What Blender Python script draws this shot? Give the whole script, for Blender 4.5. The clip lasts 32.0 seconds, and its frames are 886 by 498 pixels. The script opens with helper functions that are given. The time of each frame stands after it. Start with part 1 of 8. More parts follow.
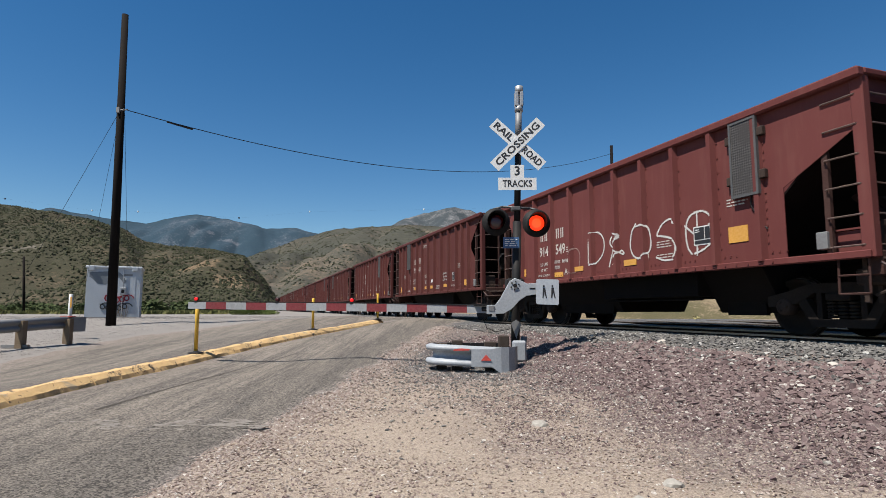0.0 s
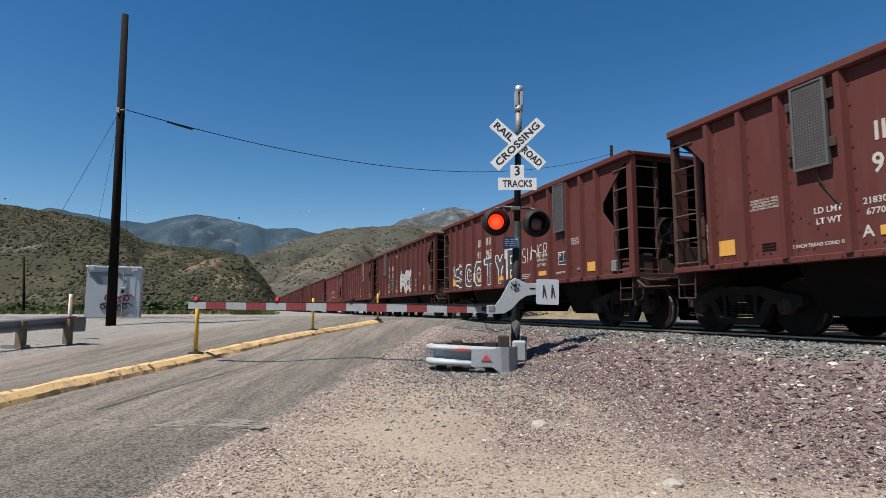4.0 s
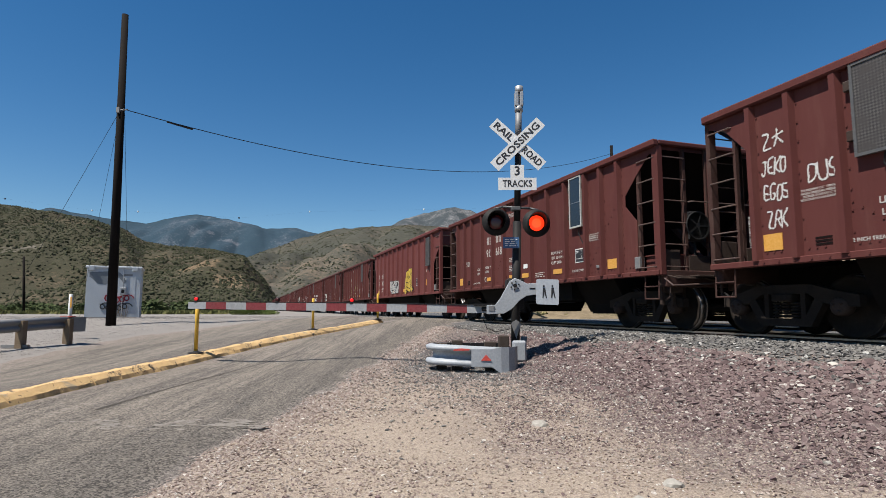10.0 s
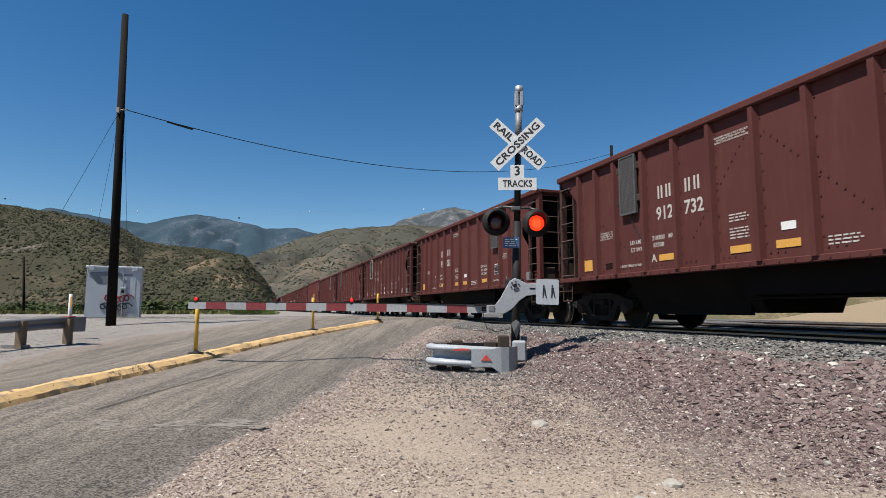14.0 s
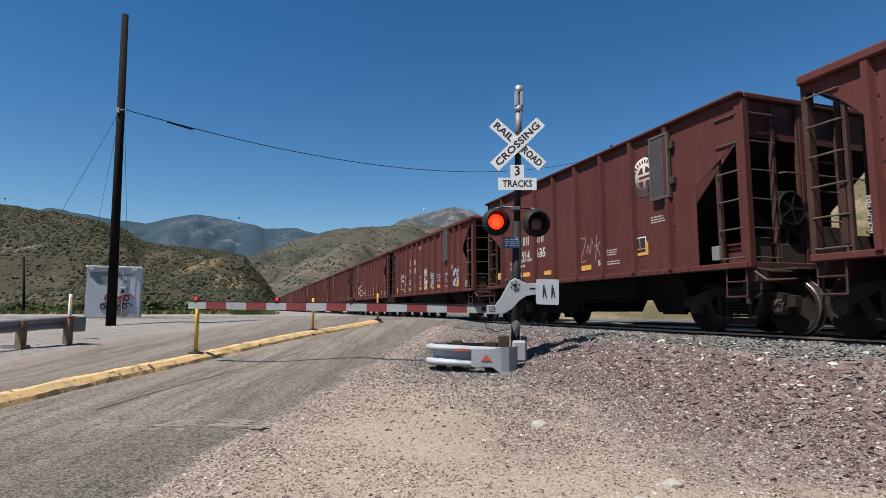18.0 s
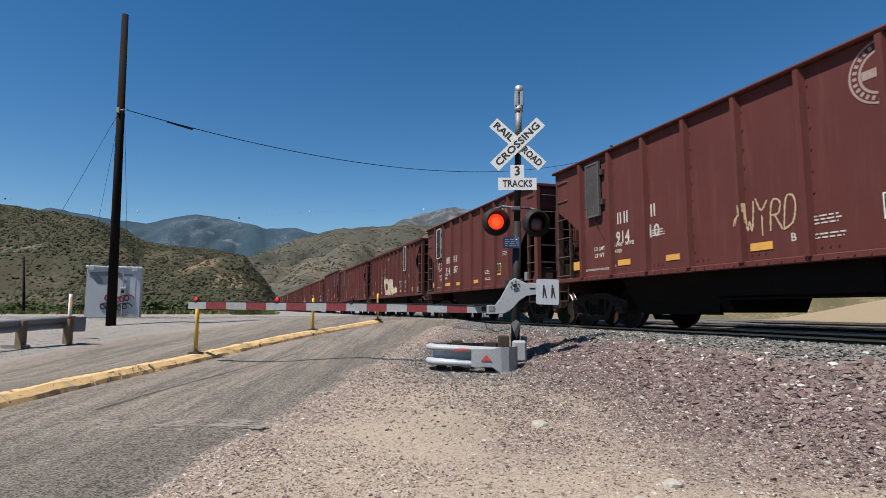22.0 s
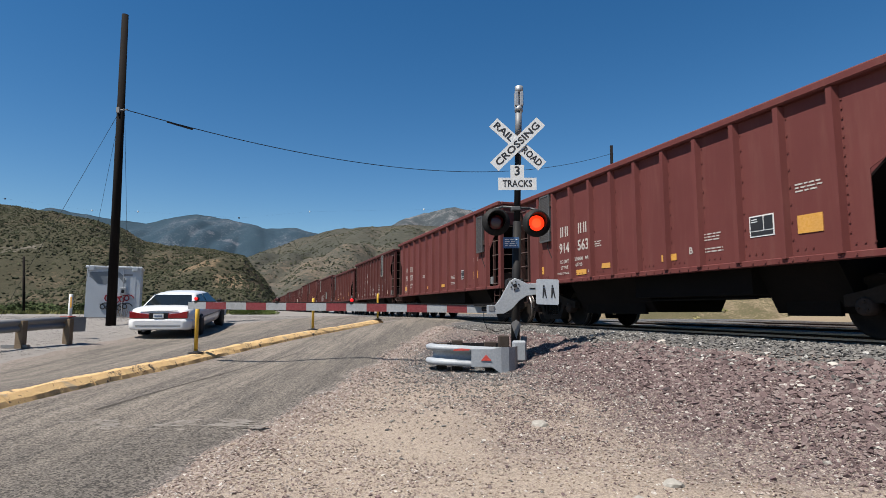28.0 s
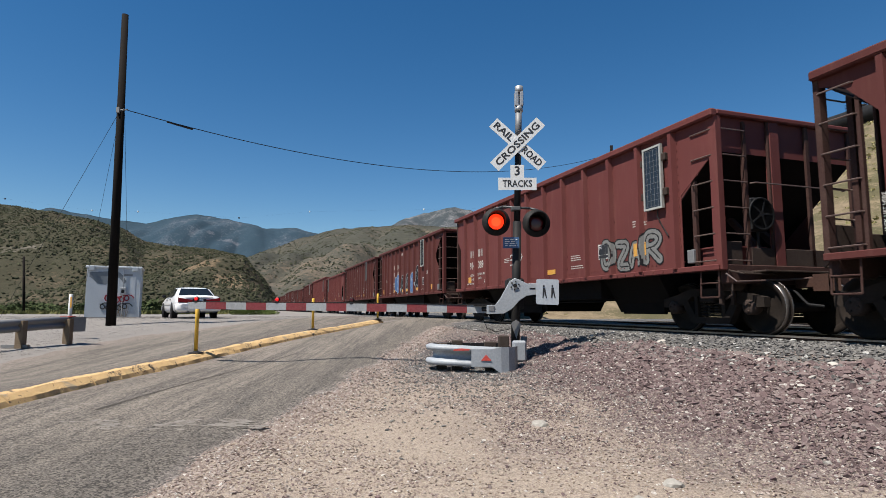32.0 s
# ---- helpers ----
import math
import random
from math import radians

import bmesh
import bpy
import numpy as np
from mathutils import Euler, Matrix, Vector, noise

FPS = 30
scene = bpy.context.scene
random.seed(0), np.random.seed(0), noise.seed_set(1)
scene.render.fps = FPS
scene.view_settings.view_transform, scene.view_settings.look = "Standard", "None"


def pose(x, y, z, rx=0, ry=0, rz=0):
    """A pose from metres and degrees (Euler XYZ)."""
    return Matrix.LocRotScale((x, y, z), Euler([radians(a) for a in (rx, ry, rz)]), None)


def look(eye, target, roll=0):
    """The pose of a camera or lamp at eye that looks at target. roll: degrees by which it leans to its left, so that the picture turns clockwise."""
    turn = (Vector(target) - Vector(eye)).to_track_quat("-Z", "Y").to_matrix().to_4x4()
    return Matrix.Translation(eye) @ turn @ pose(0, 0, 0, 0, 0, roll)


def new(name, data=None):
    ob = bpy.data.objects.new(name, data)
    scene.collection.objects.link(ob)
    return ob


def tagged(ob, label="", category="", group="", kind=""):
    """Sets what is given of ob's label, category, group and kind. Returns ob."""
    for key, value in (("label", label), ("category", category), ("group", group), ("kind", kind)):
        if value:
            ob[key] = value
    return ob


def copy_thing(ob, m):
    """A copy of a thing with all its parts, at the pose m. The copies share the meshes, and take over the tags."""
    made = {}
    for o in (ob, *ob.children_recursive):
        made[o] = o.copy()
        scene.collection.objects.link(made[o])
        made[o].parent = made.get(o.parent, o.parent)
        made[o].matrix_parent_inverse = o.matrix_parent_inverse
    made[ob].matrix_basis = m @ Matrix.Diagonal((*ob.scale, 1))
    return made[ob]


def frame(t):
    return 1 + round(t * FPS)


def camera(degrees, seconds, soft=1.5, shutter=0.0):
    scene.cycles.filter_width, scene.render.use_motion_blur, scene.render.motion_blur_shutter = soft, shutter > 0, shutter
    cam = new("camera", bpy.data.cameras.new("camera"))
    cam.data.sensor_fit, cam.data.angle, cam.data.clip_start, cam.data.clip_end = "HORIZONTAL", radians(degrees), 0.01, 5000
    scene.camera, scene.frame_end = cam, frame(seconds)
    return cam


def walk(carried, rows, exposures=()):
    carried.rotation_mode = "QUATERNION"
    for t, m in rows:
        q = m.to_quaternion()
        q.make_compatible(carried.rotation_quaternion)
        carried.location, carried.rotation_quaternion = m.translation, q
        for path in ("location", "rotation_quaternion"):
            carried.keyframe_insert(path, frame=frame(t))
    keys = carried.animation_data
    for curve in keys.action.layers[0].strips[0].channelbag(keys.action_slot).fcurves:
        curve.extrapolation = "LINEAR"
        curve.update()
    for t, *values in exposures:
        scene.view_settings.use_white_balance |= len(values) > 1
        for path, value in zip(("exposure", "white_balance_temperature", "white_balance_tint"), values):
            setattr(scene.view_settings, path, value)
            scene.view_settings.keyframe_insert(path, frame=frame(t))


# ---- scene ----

# ---------------------------------------------------------------- camera
EYE_Z = 1.30
PITCH = 6.1
THETA = radians(18.68)          # the track leads away to the left of the view
SIDE = 7.37                     # from the camera's foot to the near side of the train
HALF = 1.625                    # half the width of a hopper car
RAIL_Z = 0.88
TRK = Vector((-math.sin(THETA), math.cos(THETA), 0))
NRM = Vector((math.cos(THETA), math.sin(THETA), 0))
HEAD = -(90 - math.degrees(THETA))
SPEED = 11.05
SCALE_S = 8212.0

cam = camera(76.2, 32.0, soft=0.6, shutter=0.04)
CAM_POSE = look((0, 0, EYE_Z), (0, 10, EYE_Z + 10 * math.tan(radians(PITCH))), 0.0)
walk(cam, [(0, CAM_POSE), (32, CAM_POSE)])

# ---------------------------------------------------------------- light
SUN_EL, SUN_DIR = 60.5, Vector((-0.45, -0.35, 1.0)).normalized()
world = bpy.data.worlds.new("sky")
scene.world = world
world.use_nodes = True
_n = world.node_tree.nodes
_sky = _n.new("ShaderNodeTexSky")
_sky.sky_type = "NISHITA"
_sky.sun_disc = False
_sky.sun_elevation = radians(SUN_EL)
_sky.sun_rotation = radians(232)
_sky.altitude = 600
_sky.air_density = 1.0
_sky.dust_density = 0.0
_sky.ozone_density = 1.4
_n["Background"].inputs["Strength"].default_value = 0.0655
_sat = _n.new("ShaderNodeHueSaturation")
_sat.inputs["Saturation"].default_value = 1.36
world.node_tree.links.new(_sky.outputs[0], _sat.inputs["Color"])
world.node_tree.links.new(_sat.outputs[0], _n["Background"].inputs["Color"])
_sun = bpy.data.lights.new("sun", "SUN")
_sun.energy = 5.0
_sun.angle = radians(0.53)
_sun.color = (1.0, 0.95, 0.88)
sun = new("sun", _sun)
sun.matrix_world = look(SUN_DIR * 50, (0, 0, 0))
scene.view_settings.exposure = 0.66

# ---------------------------------------------------------------- materials
def nodes_of(name, rough=0.8, metal=0.0):
    m = bpy.data.materials.new(name)
    m.use_nodes = True
    nt = m.node_tree
    b = nt.nodes["Principled BSDF"]
    b.inputs["Roughness"].default_value = rough
    b.inputs["Metallic"].default_value = metal
    if rough > 0.55 and metal == 0:
        b.inputs["Specular IOR Level"].default_value = 0.12      # dusty, unpolished
    return m, nt, b


TONE = 0.80                     # all surface colours against the strength of the noon light


def mixc(nt, fac, a, b):
    """Mixes two colours (tuples or sockets) by a factor socket or number."""
    n = nt.nodes.new("ShaderNodeMix")
    n.data_type = "RGBA"
    for sock, v in ((n.inputs[0], fac), (n.inputs[6], a), (n.inputs[7], b)):
        if isinstance(v, (int, float)):
            sock.default_value = v
        elif isinstance(v, tuple):
            sock.default_value = (*[c * TONE for c in v[:3]], 1)
        else:
            nt.links.new(v, sock)
    return n.outputs[2]


def noise_tex(nt, scale, detail=4, rough=0.6, coord="Object", stretch=None):
    tc = nt.nodes.new("ShaderNodeTexCoord")
    src = tc.outputs[coord]
    if stretch:
        mp = nt.nodes.new("ShaderNodeMapping")
        mp.inputs["Scale"].default_value = stretch
        nt.links.new(src, mp.inputs[0])
        src = mp.outputs[0]
    n = nt.nodes.new("ShaderNodeTexNoise")
    n.inputs["Scale"].default_value = scale
    n.inputs["Detail"].default_value = detail
    n.inputs["Roughness"].default_value = rough
    nt.links.new(src, n.inputs["Vector"])
    return n.outputs["Fac"]


def ramp(nt, fac, lo, hi):
    r = nt.nodes.new("ShaderNodeMapRange")
    r.interpolation_type = "SMOOTHSTEP"
    r.inputs["From Min"].default_value = lo
    r.inputs["From Max"].default_value = hi
    nt.links.new(fac, r.inputs["Value"])
    return r.outputs[0]


def bump(nt, b, fac, strength, dist=0.01):
    n = nt.nodes.new("ShaderNodeBump")
    n.inputs["Strength"].default_value = strength
    n.inputs["Distance"].default_value = dist
    nt.links.new(fac, n.inputs["Height"])
    nt.links.new(n.outputs[0], b.inputs["Normal"])


def worn(name, base, dirt, rough=0.6, metal=0.0, big=1.5, fine=30, amount=0.5, bumps=0.15, chips=None, stretch=None):
    """A painted or raw surface: broad stains, fine grain, chips."""
    m, nt, b = nodes_of(name, rough, metal)
    f1 = ramp(nt, noise_tex(nt, big, 5, 0.65, stretch=stretch), 0.4, 0.75)
    f2 = noise_tex(nt, fine, 4, 0.7)
    mul = nt.nodes.new("ShaderNodeMath")
    mul.operation = "MULTIPLY"
    mul.inputs[1].default_value = amount
    nt.links.new(f1, mul.inputs[0])
    c = mixc(nt, mul.outputs[0], base, dirt)
    g = ramp(nt, f2, 0.3, 0.7)
    c = mixc(nt, g, mixc(nt, 0.12, c, (0, 0, 0)), mixc(nt, 0.06 * min(1.0, max(base) * 2.0), c, (1, 1, 1)))
    if chips:
        c = mixc(nt, ramp(nt, noise_tex(nt, fine * 0.6, 6, 0.75), 0.62, 0.70), c, chips)
    nt.links.new(c, b.inputs["Base Color"])
    if bumps:
        bump(nt, b, f2, bumps, 0.004)
    return m


def plain(name, col, rough=0.6, metal=0.0, glow=0.0):
    m, nt, b = nodes_of(name, rough, metal)
    b.inputs["Base Color"].default_value = (*[c * TONE for c in col], 1)
    if glow:
        b.inputs["Emission Color"].default_value = (*col, 1)
        b.inputs["Emission Strength"].default_value = glow
    return m


def car_paint(name, base, dust):
    """Oxide red freight paint: a tone of its own for each panel, streaks of dust, rust specks."""
    m, nt, b = nodes_of(name, 0.62)
    info = nt.nodes.new("ShaderNodeObjectInfo")
    streak = ramp(nt, noise_tex(nt, 2.2, 5, 0.65, "Object", (3.0, 1.0, 0.35)), 0.45, 0.8)
    c = mixc(nt, info.outputs["Random"], mixc(nt, 0.05, base, (0, 0, 0)), mixc(nt, 0.05, base, dust))
    mul = nt.nodes.new("ShaderNodeMath")
    mul.operation = "MULTIPLY"
    mul.inputs[1].default_value = 0.30
    nt.links.new(streak, mul.inputs[0])
    c = mixc(nt, mul.outputs[0], c, dust)
    fine = noise_tex(nt, 45, 5, 0.7)
    c = mixc(nt, ramp(nt, fine, 0.66, 0.74), c, (0.17, 0.10, 0.08))
    broad = ramp(nt, noise_tex(nt, 0.9, 3), 0.3, 0.7)
    c = mixc(nt, broad, mixc(nt, 0.10, c, (0, 0, 0)), c)
    nt.links.new(c, b.inputs["Base Color"])
    bump(nt, b, noise_tex(nt, 3.0, 3), 0.12, 0.02)
    return m


PAINT = [car_paint("car_paint_maroon", (0.109, 0.0345, 0.0305), (0.175, 0.083, 0.066)),
         car_paint("car_paint_red", (0.152, 0.046, 0.042), (0.22, 0.098, 0.08)),
         car_paint("car_paint_brown", (0.097, 0.032, 0.0285), (0.16, 0.077, 0.062))]
# grime taken down to near black, the shade below the cars included
M_UNDER = worn("underframe_grime_shade", (0.010, 0.008, 0.007), (0.018, 0.013, 0.011), 0.95, bumps=0.05)
M_TRUCK = worn("truck_iron", (0.022, 0.017, 0.014), (0.055, 0.040, 0.031), 0.85)
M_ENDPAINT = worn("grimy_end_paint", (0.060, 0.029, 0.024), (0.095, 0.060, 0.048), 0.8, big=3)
M_TREAD = worn("wheel_tread", (0.30, 0.27, 0.25), (0.16, 0.10, 0.08), 0.35, 0.8)
M_RUST = worn("rusty_iron", (0.085, 0.042, 0.030), (0.045, 0.027, 0.022), 0.85)
# near black: deep shade behind the end openings is put into this colour
M_SHADE = worn("slope_sheet_shade", (0.008, 0.0045, 0.004), (0.014, 0.008, 0.007), 0.95, bumps=0.03)
M_BLACK = worn("black_iron", (0.018, 0.018, 0.019), (0.05, 0.045, 0.04), 0.6)
M_WHITE = worn("stencil_white", (0.50, 0.47, 0.43), (0.36, 0.29, 0.27), 0.7, amount=0.5)
M_FADED = worn("stencil_faded", (0.34, 0.25, 0.23), (0.22, 0.12, 0.11), 0.75)
M_YELLOW = worn("reflector_yellow", (0.68, 0.33, 0.035), (0.5, 0.24, 0.05), 0.45)
M_CREAM = worn("reflector_white", (0.58, 0.47, 0.36), (0.45, 0.33, 0.25), 0.5)
M_RUNG = worn("rung_iron", (0.12, 0.075, 0.062), (0.07, 0.042, 0.034), 0.5)
M_ENDIRON = worn("dusty_end_iron", (0.050, 0.034, 0.028), (0.09, 0.066, 0.054), 0.85)
M_RAILTOP = worn("rail_head", (0.42, 0.36, 0.32), (0.2, 0.14, 0.1), 0.3, 0.8)
M_RAIL = worn("rail_web", (0.07, 0.042, 0.032), (0.11, 0.065, 0.045), 0.85)
M_TIE = worn("tie_wood", (0.055, 0.042, 0.034), (0.10, 0.08, 0.065), 0.9, big=5)
M_STEEL = worn("galvanised", (0.42, 0.43, 0.44), (0.30, 0.28, 0.26), 0.5, 0.55)
M_GALV_DULL = worn("galvanised_dull", (0.24, 0.24, 0.24), (0.13, 0.12, 0.11), 0.6, 0.3)
M_GALV_DARK = worn("galvanised_dark", (0.10, 0.10, 0.10), (0.06, 0.055, 0.05), 0.6, 0.2)
M_GREY = worn("grey_paint", (0.36, 0.385, 0.41), (0.28, 0.285, 0.29), 0.5, amount=0.4)
M_SIGN = worn("sign_white", (0.78, 0.78, 0.76), (0.62, 0.61, 0.57), 0.5, amount=0.3)
M_SIGNBLACK = plain("sign_black", (0.02, 0.02, 0.022), 0.5)
M_RED = worn("red_sheeting", (0.20, 0.014, 0.018), (0.14, 0.02, 0.02), 0.5, big=4, amount=0.6)
M_SILVER = worn("white_sheeting", (0.33, 0.34, 0.35), (0.23, 0.23, 0.225), 0.5, big=4, amount=0.6)
M_POSTYEL = worn("post_yellow", (0.78, 0.46, 0.02), (0.6, 0.33, 0.03), 0.5)
M_POLE = worn("creosote_wood", (0.009, 0.007, 0.006), (0.020, 0.015, 0.013), 0.9, big=2, stretch=(6, 6, 0.4))
M_TIMBER = worn("timber_post", (0.22, 0.16, 0.10), (0.13, 0.09, 0.06), 0.9, big=4)
M_HUT = worn("hut_paint", (0.46, 0.50, 0.54), (0.38, 0.40, 0.42), 0.5, amount=0.35)
M_PATCH = worn("hut_patch_grey", (0.19, 0.215, 0.235), (0.22, 0.24, 0.26), 0.6)
M_WIRE = plain("wire_black", (0.02, 0.02, 0.022), 0.6)
M_LAMPON = plain("lamp_lit", (1.0, 0.035, 0.008), 0.4, 0, 1.0)
M_LAMPCORE = plain("lamp_core", (1.0, 0.058, 0.011), 0.4, 0, 1.2)
M_LENSOFF = plain("lens_dark_red", (0.07, 0.008, 0.01), 0.2)
M_BLUE = worn("blue_sign", (0.03, 0.10, 0.24), (0.05, 0.13, 0.26), 0.5)
M_CARWHITE = plain("auto_white", (0.80, 0.80, 0.80), 0.18)
M_GLASS = plain("dark_glass", (0.012, 0.016, 0.018), 0.06)
M_TYRE = plain("tyre", (0.02, 0.02, 0.021), 0.85)
M_TAIL = plain("tail_lens", (0.28, 0.012, 0.016), 0.2)
M_PVDARK = plain("pv_dark", (0.022, 0.028, 0.036), 0.15)
M_PVFRAME = worn("pv_frame", (0.50, 0.49, 0.44), (0.32, 0.30, 0.27), 0.5, 0.2, big=5)


def mesh_grille():
    """Grey expanded-metal grille: small lozenges of shade between light strands."""
    m, nt, b = nodes_of("expanded_grille", 0.6, 0.2)
    tc = nt.nodes.new("ShaderNodeTexCoord")
    mp = nt.nodes.new("ShaderNodeMapping")
    mp.inputs["Rotation"].default_value = (0, radians(45), 0)
    nt.links.new(tc.outputs["Object"], mp.inputs[0])
    ch = nt.nodes.new("ShaderNodeTexChecker")
    ch.inputs["Scale"].default_value = 34
    ch.inputs["Color1"].default_value = (0.085, 0.078, 0.072, 1)
    ch.inputs["Color2"].default_value = (0.026, 0.023, 0.022, 1)
    nt.links.new(mp.outputs[0], ch.inputs[0])
    c = mixc(nt, ramp(nt, noise_tex(nt, 5, 3), 0.35, 0.7), ch.outputs[0], (0.058, 0.050, 0.046))
    nt.links.new(c, b.inputs["Base Color"])
    return m


M_GRILLE = mesh_grille()

# ---------------------------------------------------------------- mesh helpers
def part(name, bm, material, parent=None, label="", smooth=False):
    me = bpy.data.meshes.new(name)
    bm.to_mesh(me)
    bm.free()
    for m in (material if isinstance(material, (list, tuple)) else [material]):
        me.materials.append(m)
    if smooth:
        for p in me.polygons:
            p.use_smooth = True
    ob = new(name, me)
    if parent:
        ob.parent = parent
    if label:
        ob["label"] = label
    return ob


def box(bm, x0, x1, y0, y1, z0, z1, mi=0, bev=0.0):
    v = [bm.verts.new(p) for p in ((x0, y0, z0), (x1, y0, z0), (x1, y1, z0), (x0, y1, z0),
                                   (x0, y0, z1), (x1, y0, z1), (x1, y1, z1), (x0, y1, z1))]
    fs = [bm.faces.new([v[i] for i in q]) for q in ((3, 2, 1, 0), (4, 5, 6, 7), (0, 1, 5, 4), (1, 2, 6, 5), (2, 3, 7, 6), (3, 0, 4, 7))]
    for f in fs:
        f.material_index = mi
    if bev:
        es = list({e for f in fs for e in f.edges})
        bmesh.ops.bevel(bm, geom=es, offset=bev, segments=1, affect="EDGES", clamp_overlap=True)
    return v


def prism(bm, pts, y0, y1, axis="y", mi=0):
    """Extrudes a closed outline. pts are (x, z) for axis y, (x, y) for axis z, (y, z) for axis x."""
    def at(p, d):
        return {"y": (p[0], d, p[1]), "z": (p[0], p[1], d), "x": (d, p[0], p[1])}[axis]
    a = [bm.verts.new(at(p, y0)) for p in pts]
    b = [bm.verts.new(at(p, y1)) for p in pts]
    n = len(pts)
    fs = [bm.faces.new(a), bm.faces.new(b[::-1])]
    for i in range(n):
        fs.append(bm.faces.new((a[i], b[i], b[(i + 1) % n], a[(i + 1) % n])))
    for f in fs:
        f.material_index = mi
    bmesh.ops.recalc_face_normals(bm, faces=fs)
    return fs


def tube(bm, a, b, r, n=8, r2=None, mi=0, caps=True):
    a, b = Vector(a), Vector(b)
    d = (b - a).normalized()
    u = d.orthogonal().normalized()
    w = d.cross(u)
    r2 = r if r2 is None else r2
    ra, rb = [], []
    for i in range(n):
        c, s = math.cos(2 * math.pi * i / n), math.sin(2 * math.pi * i / n)
        ra.append(bm.verts.new(a + (u * c + w * s) * r))
        rb.append(bm.verts.new(b + (u * c + w * s) * r2))
    for i in range(n):
        f = bm.faces.new((ra[i], ra[(i + 1) % n], rb[(i + 1) % n], rb[i]))
        f.material_index = mi
        f.smooth = n > 6
    if caps:
        bm.faces.new(ra[::-1]).material_index = mi
        bm.faces.new(rb).material_index = mi


def pipe(bm, pts, r, n=6, mi=0):
    for i in range(len(pts) - 1):
        tube(bm, pts[i], pts[i + 1], r, n, mi=mi)


def lathe(bm, prof, n=24, axis="y", at=(0, 0, 0), mi=0):
    """Turns a profile of (radius, along) round an axis."""
    rings = []
    for r, d in prof:
        ring = []
        for i in range(n):
            c, s = r * math.cos(2 * math.pi * i / n), r * math.sin(2 * math.pi * i / n)
            p = {"y": (c, d, s), "x": (d, c, s), "z": (c, s, d)}[axis]
            ring.append(bm.verts.new((p[0] + at[0], p[1] + at[1], p[2] + at[2])))
        rings.append(ring)
    fs = []
    for a, b in zip(rings, rings[1:]):
        for i in range(n):
            fs.append(bm.faces.new((a[i], a[(i + 1) % n], b[(i + 1) % n], b[i])))
    for ring in (rings[0], rings[-1]):
        fs.append(bm.faces.new(ring))
    for f in fs:
        f.material_index = mi
        f.smooth = True
    bmesh.ops.recalc_face_normals(bm, faces=fs)


def boxes(name, rows, material, parent, label="", bev=0.0):
    bm = bmesh.new()
    for r in rows:
        box(bm, *r, bev=bev)
    return part(name, bm, material, parent, label)


_font_cache = {}


def text_mesh(txt, size, depth=0.002, width=None):
    """A mesh of letters in the x-z plane facing -y, centred."""
    key = (txt, size, width)
    if key in _font_cache:
        return _font_cache[key]
    cu = bpy.data.curves.new("letters", "FONT")
    cu.body = txt
    cu.size = size * 1.40
    cu.align_x, cu.align_y = "CENTER", "CENTER"
    cu.offset = size * 0.030
    cu.resolution_u = 2
    ob = bpy.data.objects.new("letters", cu)
    scene.collection.objects.link(ob)
    me = bpy.data.meshes.new_from_object(ob)
    bpy.data.objects.remove(ob)
    xs = [v.co.x for v in me.vertices] or [0]
    k = width / (max(xs) - min(xs)) if width else 1.0
    for v in me.vertices:
        v.co = (v.co.x * k, 0, v.co.y)
    _font_cache[key] = me
    return me


def letters(name, txt, size, loc, material, parent, width=None, rot=(0, 0, 0), label=""):
    me = text_mesh(txt, size, width=width).copy()
    me.materials.clear()
    me.materials.append(material)
    ob = new(name, me)
    ob.location = loc
    ob.rotation_euler = [radians(a) for a in rot]
    if parent:
        ob.parent = parent
    if label:
        ob["label"] = label
    return ob


_shared = {}


def stencil(txt, size, loc, material, parent, rot=(0, 0, 0), name="stencil"):
    """Writing that repeats from car to car on one mesh."""
    key = (txt, size, material.name)
    if key not in _shared:
        me = text_mesh(txt, size).copy()
        me.materials.clear()
        me.materials.append(material)
        _shared[key] = me
    ob = new(name, _shared[key])
    ob.location = loc
    ob.rotation_euler = [radians(a) for a in rot]
    ob.parent = parent
    return ob


TIPPING = "TO PREVENT CAR TIPPING\nAVOID UNEQUAL WEIGHT\nDISTRIBUTION ON CAR\nSIDES DURING UNLOADING"
OWNED = "OWNERSHIP SUBJECT TO A SECURITY\nAGREEMENT FILED WITH THE\nSURFACE TRANSPORTATION BOARD"


def sstep(x):
    x = min(1.0, max(0.0, x))
    return x * x * (3 - 2 * x)

# ---------------------------------------------------------------- the lie of the land
def lateral(x, y):
    return NRM.x * x + NRM.y * y


def along(x, y):
    return TRK.x * x + TRK.y * y


def land(x, y):
    """Height of the ground: a road climbing to the crossing, and the ballast bank of the track."""
    base = 0.88 * sstep((y - 1.0) / 23.0)
    base -= 0.30 * sstep((-5.5 - x) / 3.0) * sstep((y - 6) / 6.0) * (1 - sstep((y - 19) / 7.0))
    base -= (0.07 + 0.10 * sstep((y - 7.5) / 4.5)) * sstep((-1.3 - x) / 2.5) * (1 - sstep((y - 22) / 6.0)) * (1 - sstep((-9.6 - x) / 1.5))
    lat = lateral(x, y)
    if lat < 7.1:
        return base + (0.80 - min(base, 0.80)) * sstep((lat - 3.6) / 3.5)
    top = max(base, 0.80)
    far = lat - (SIDE + HALF)
    if far > 12.5:
        return top + 0.16 * (far - 12.5)
    return top


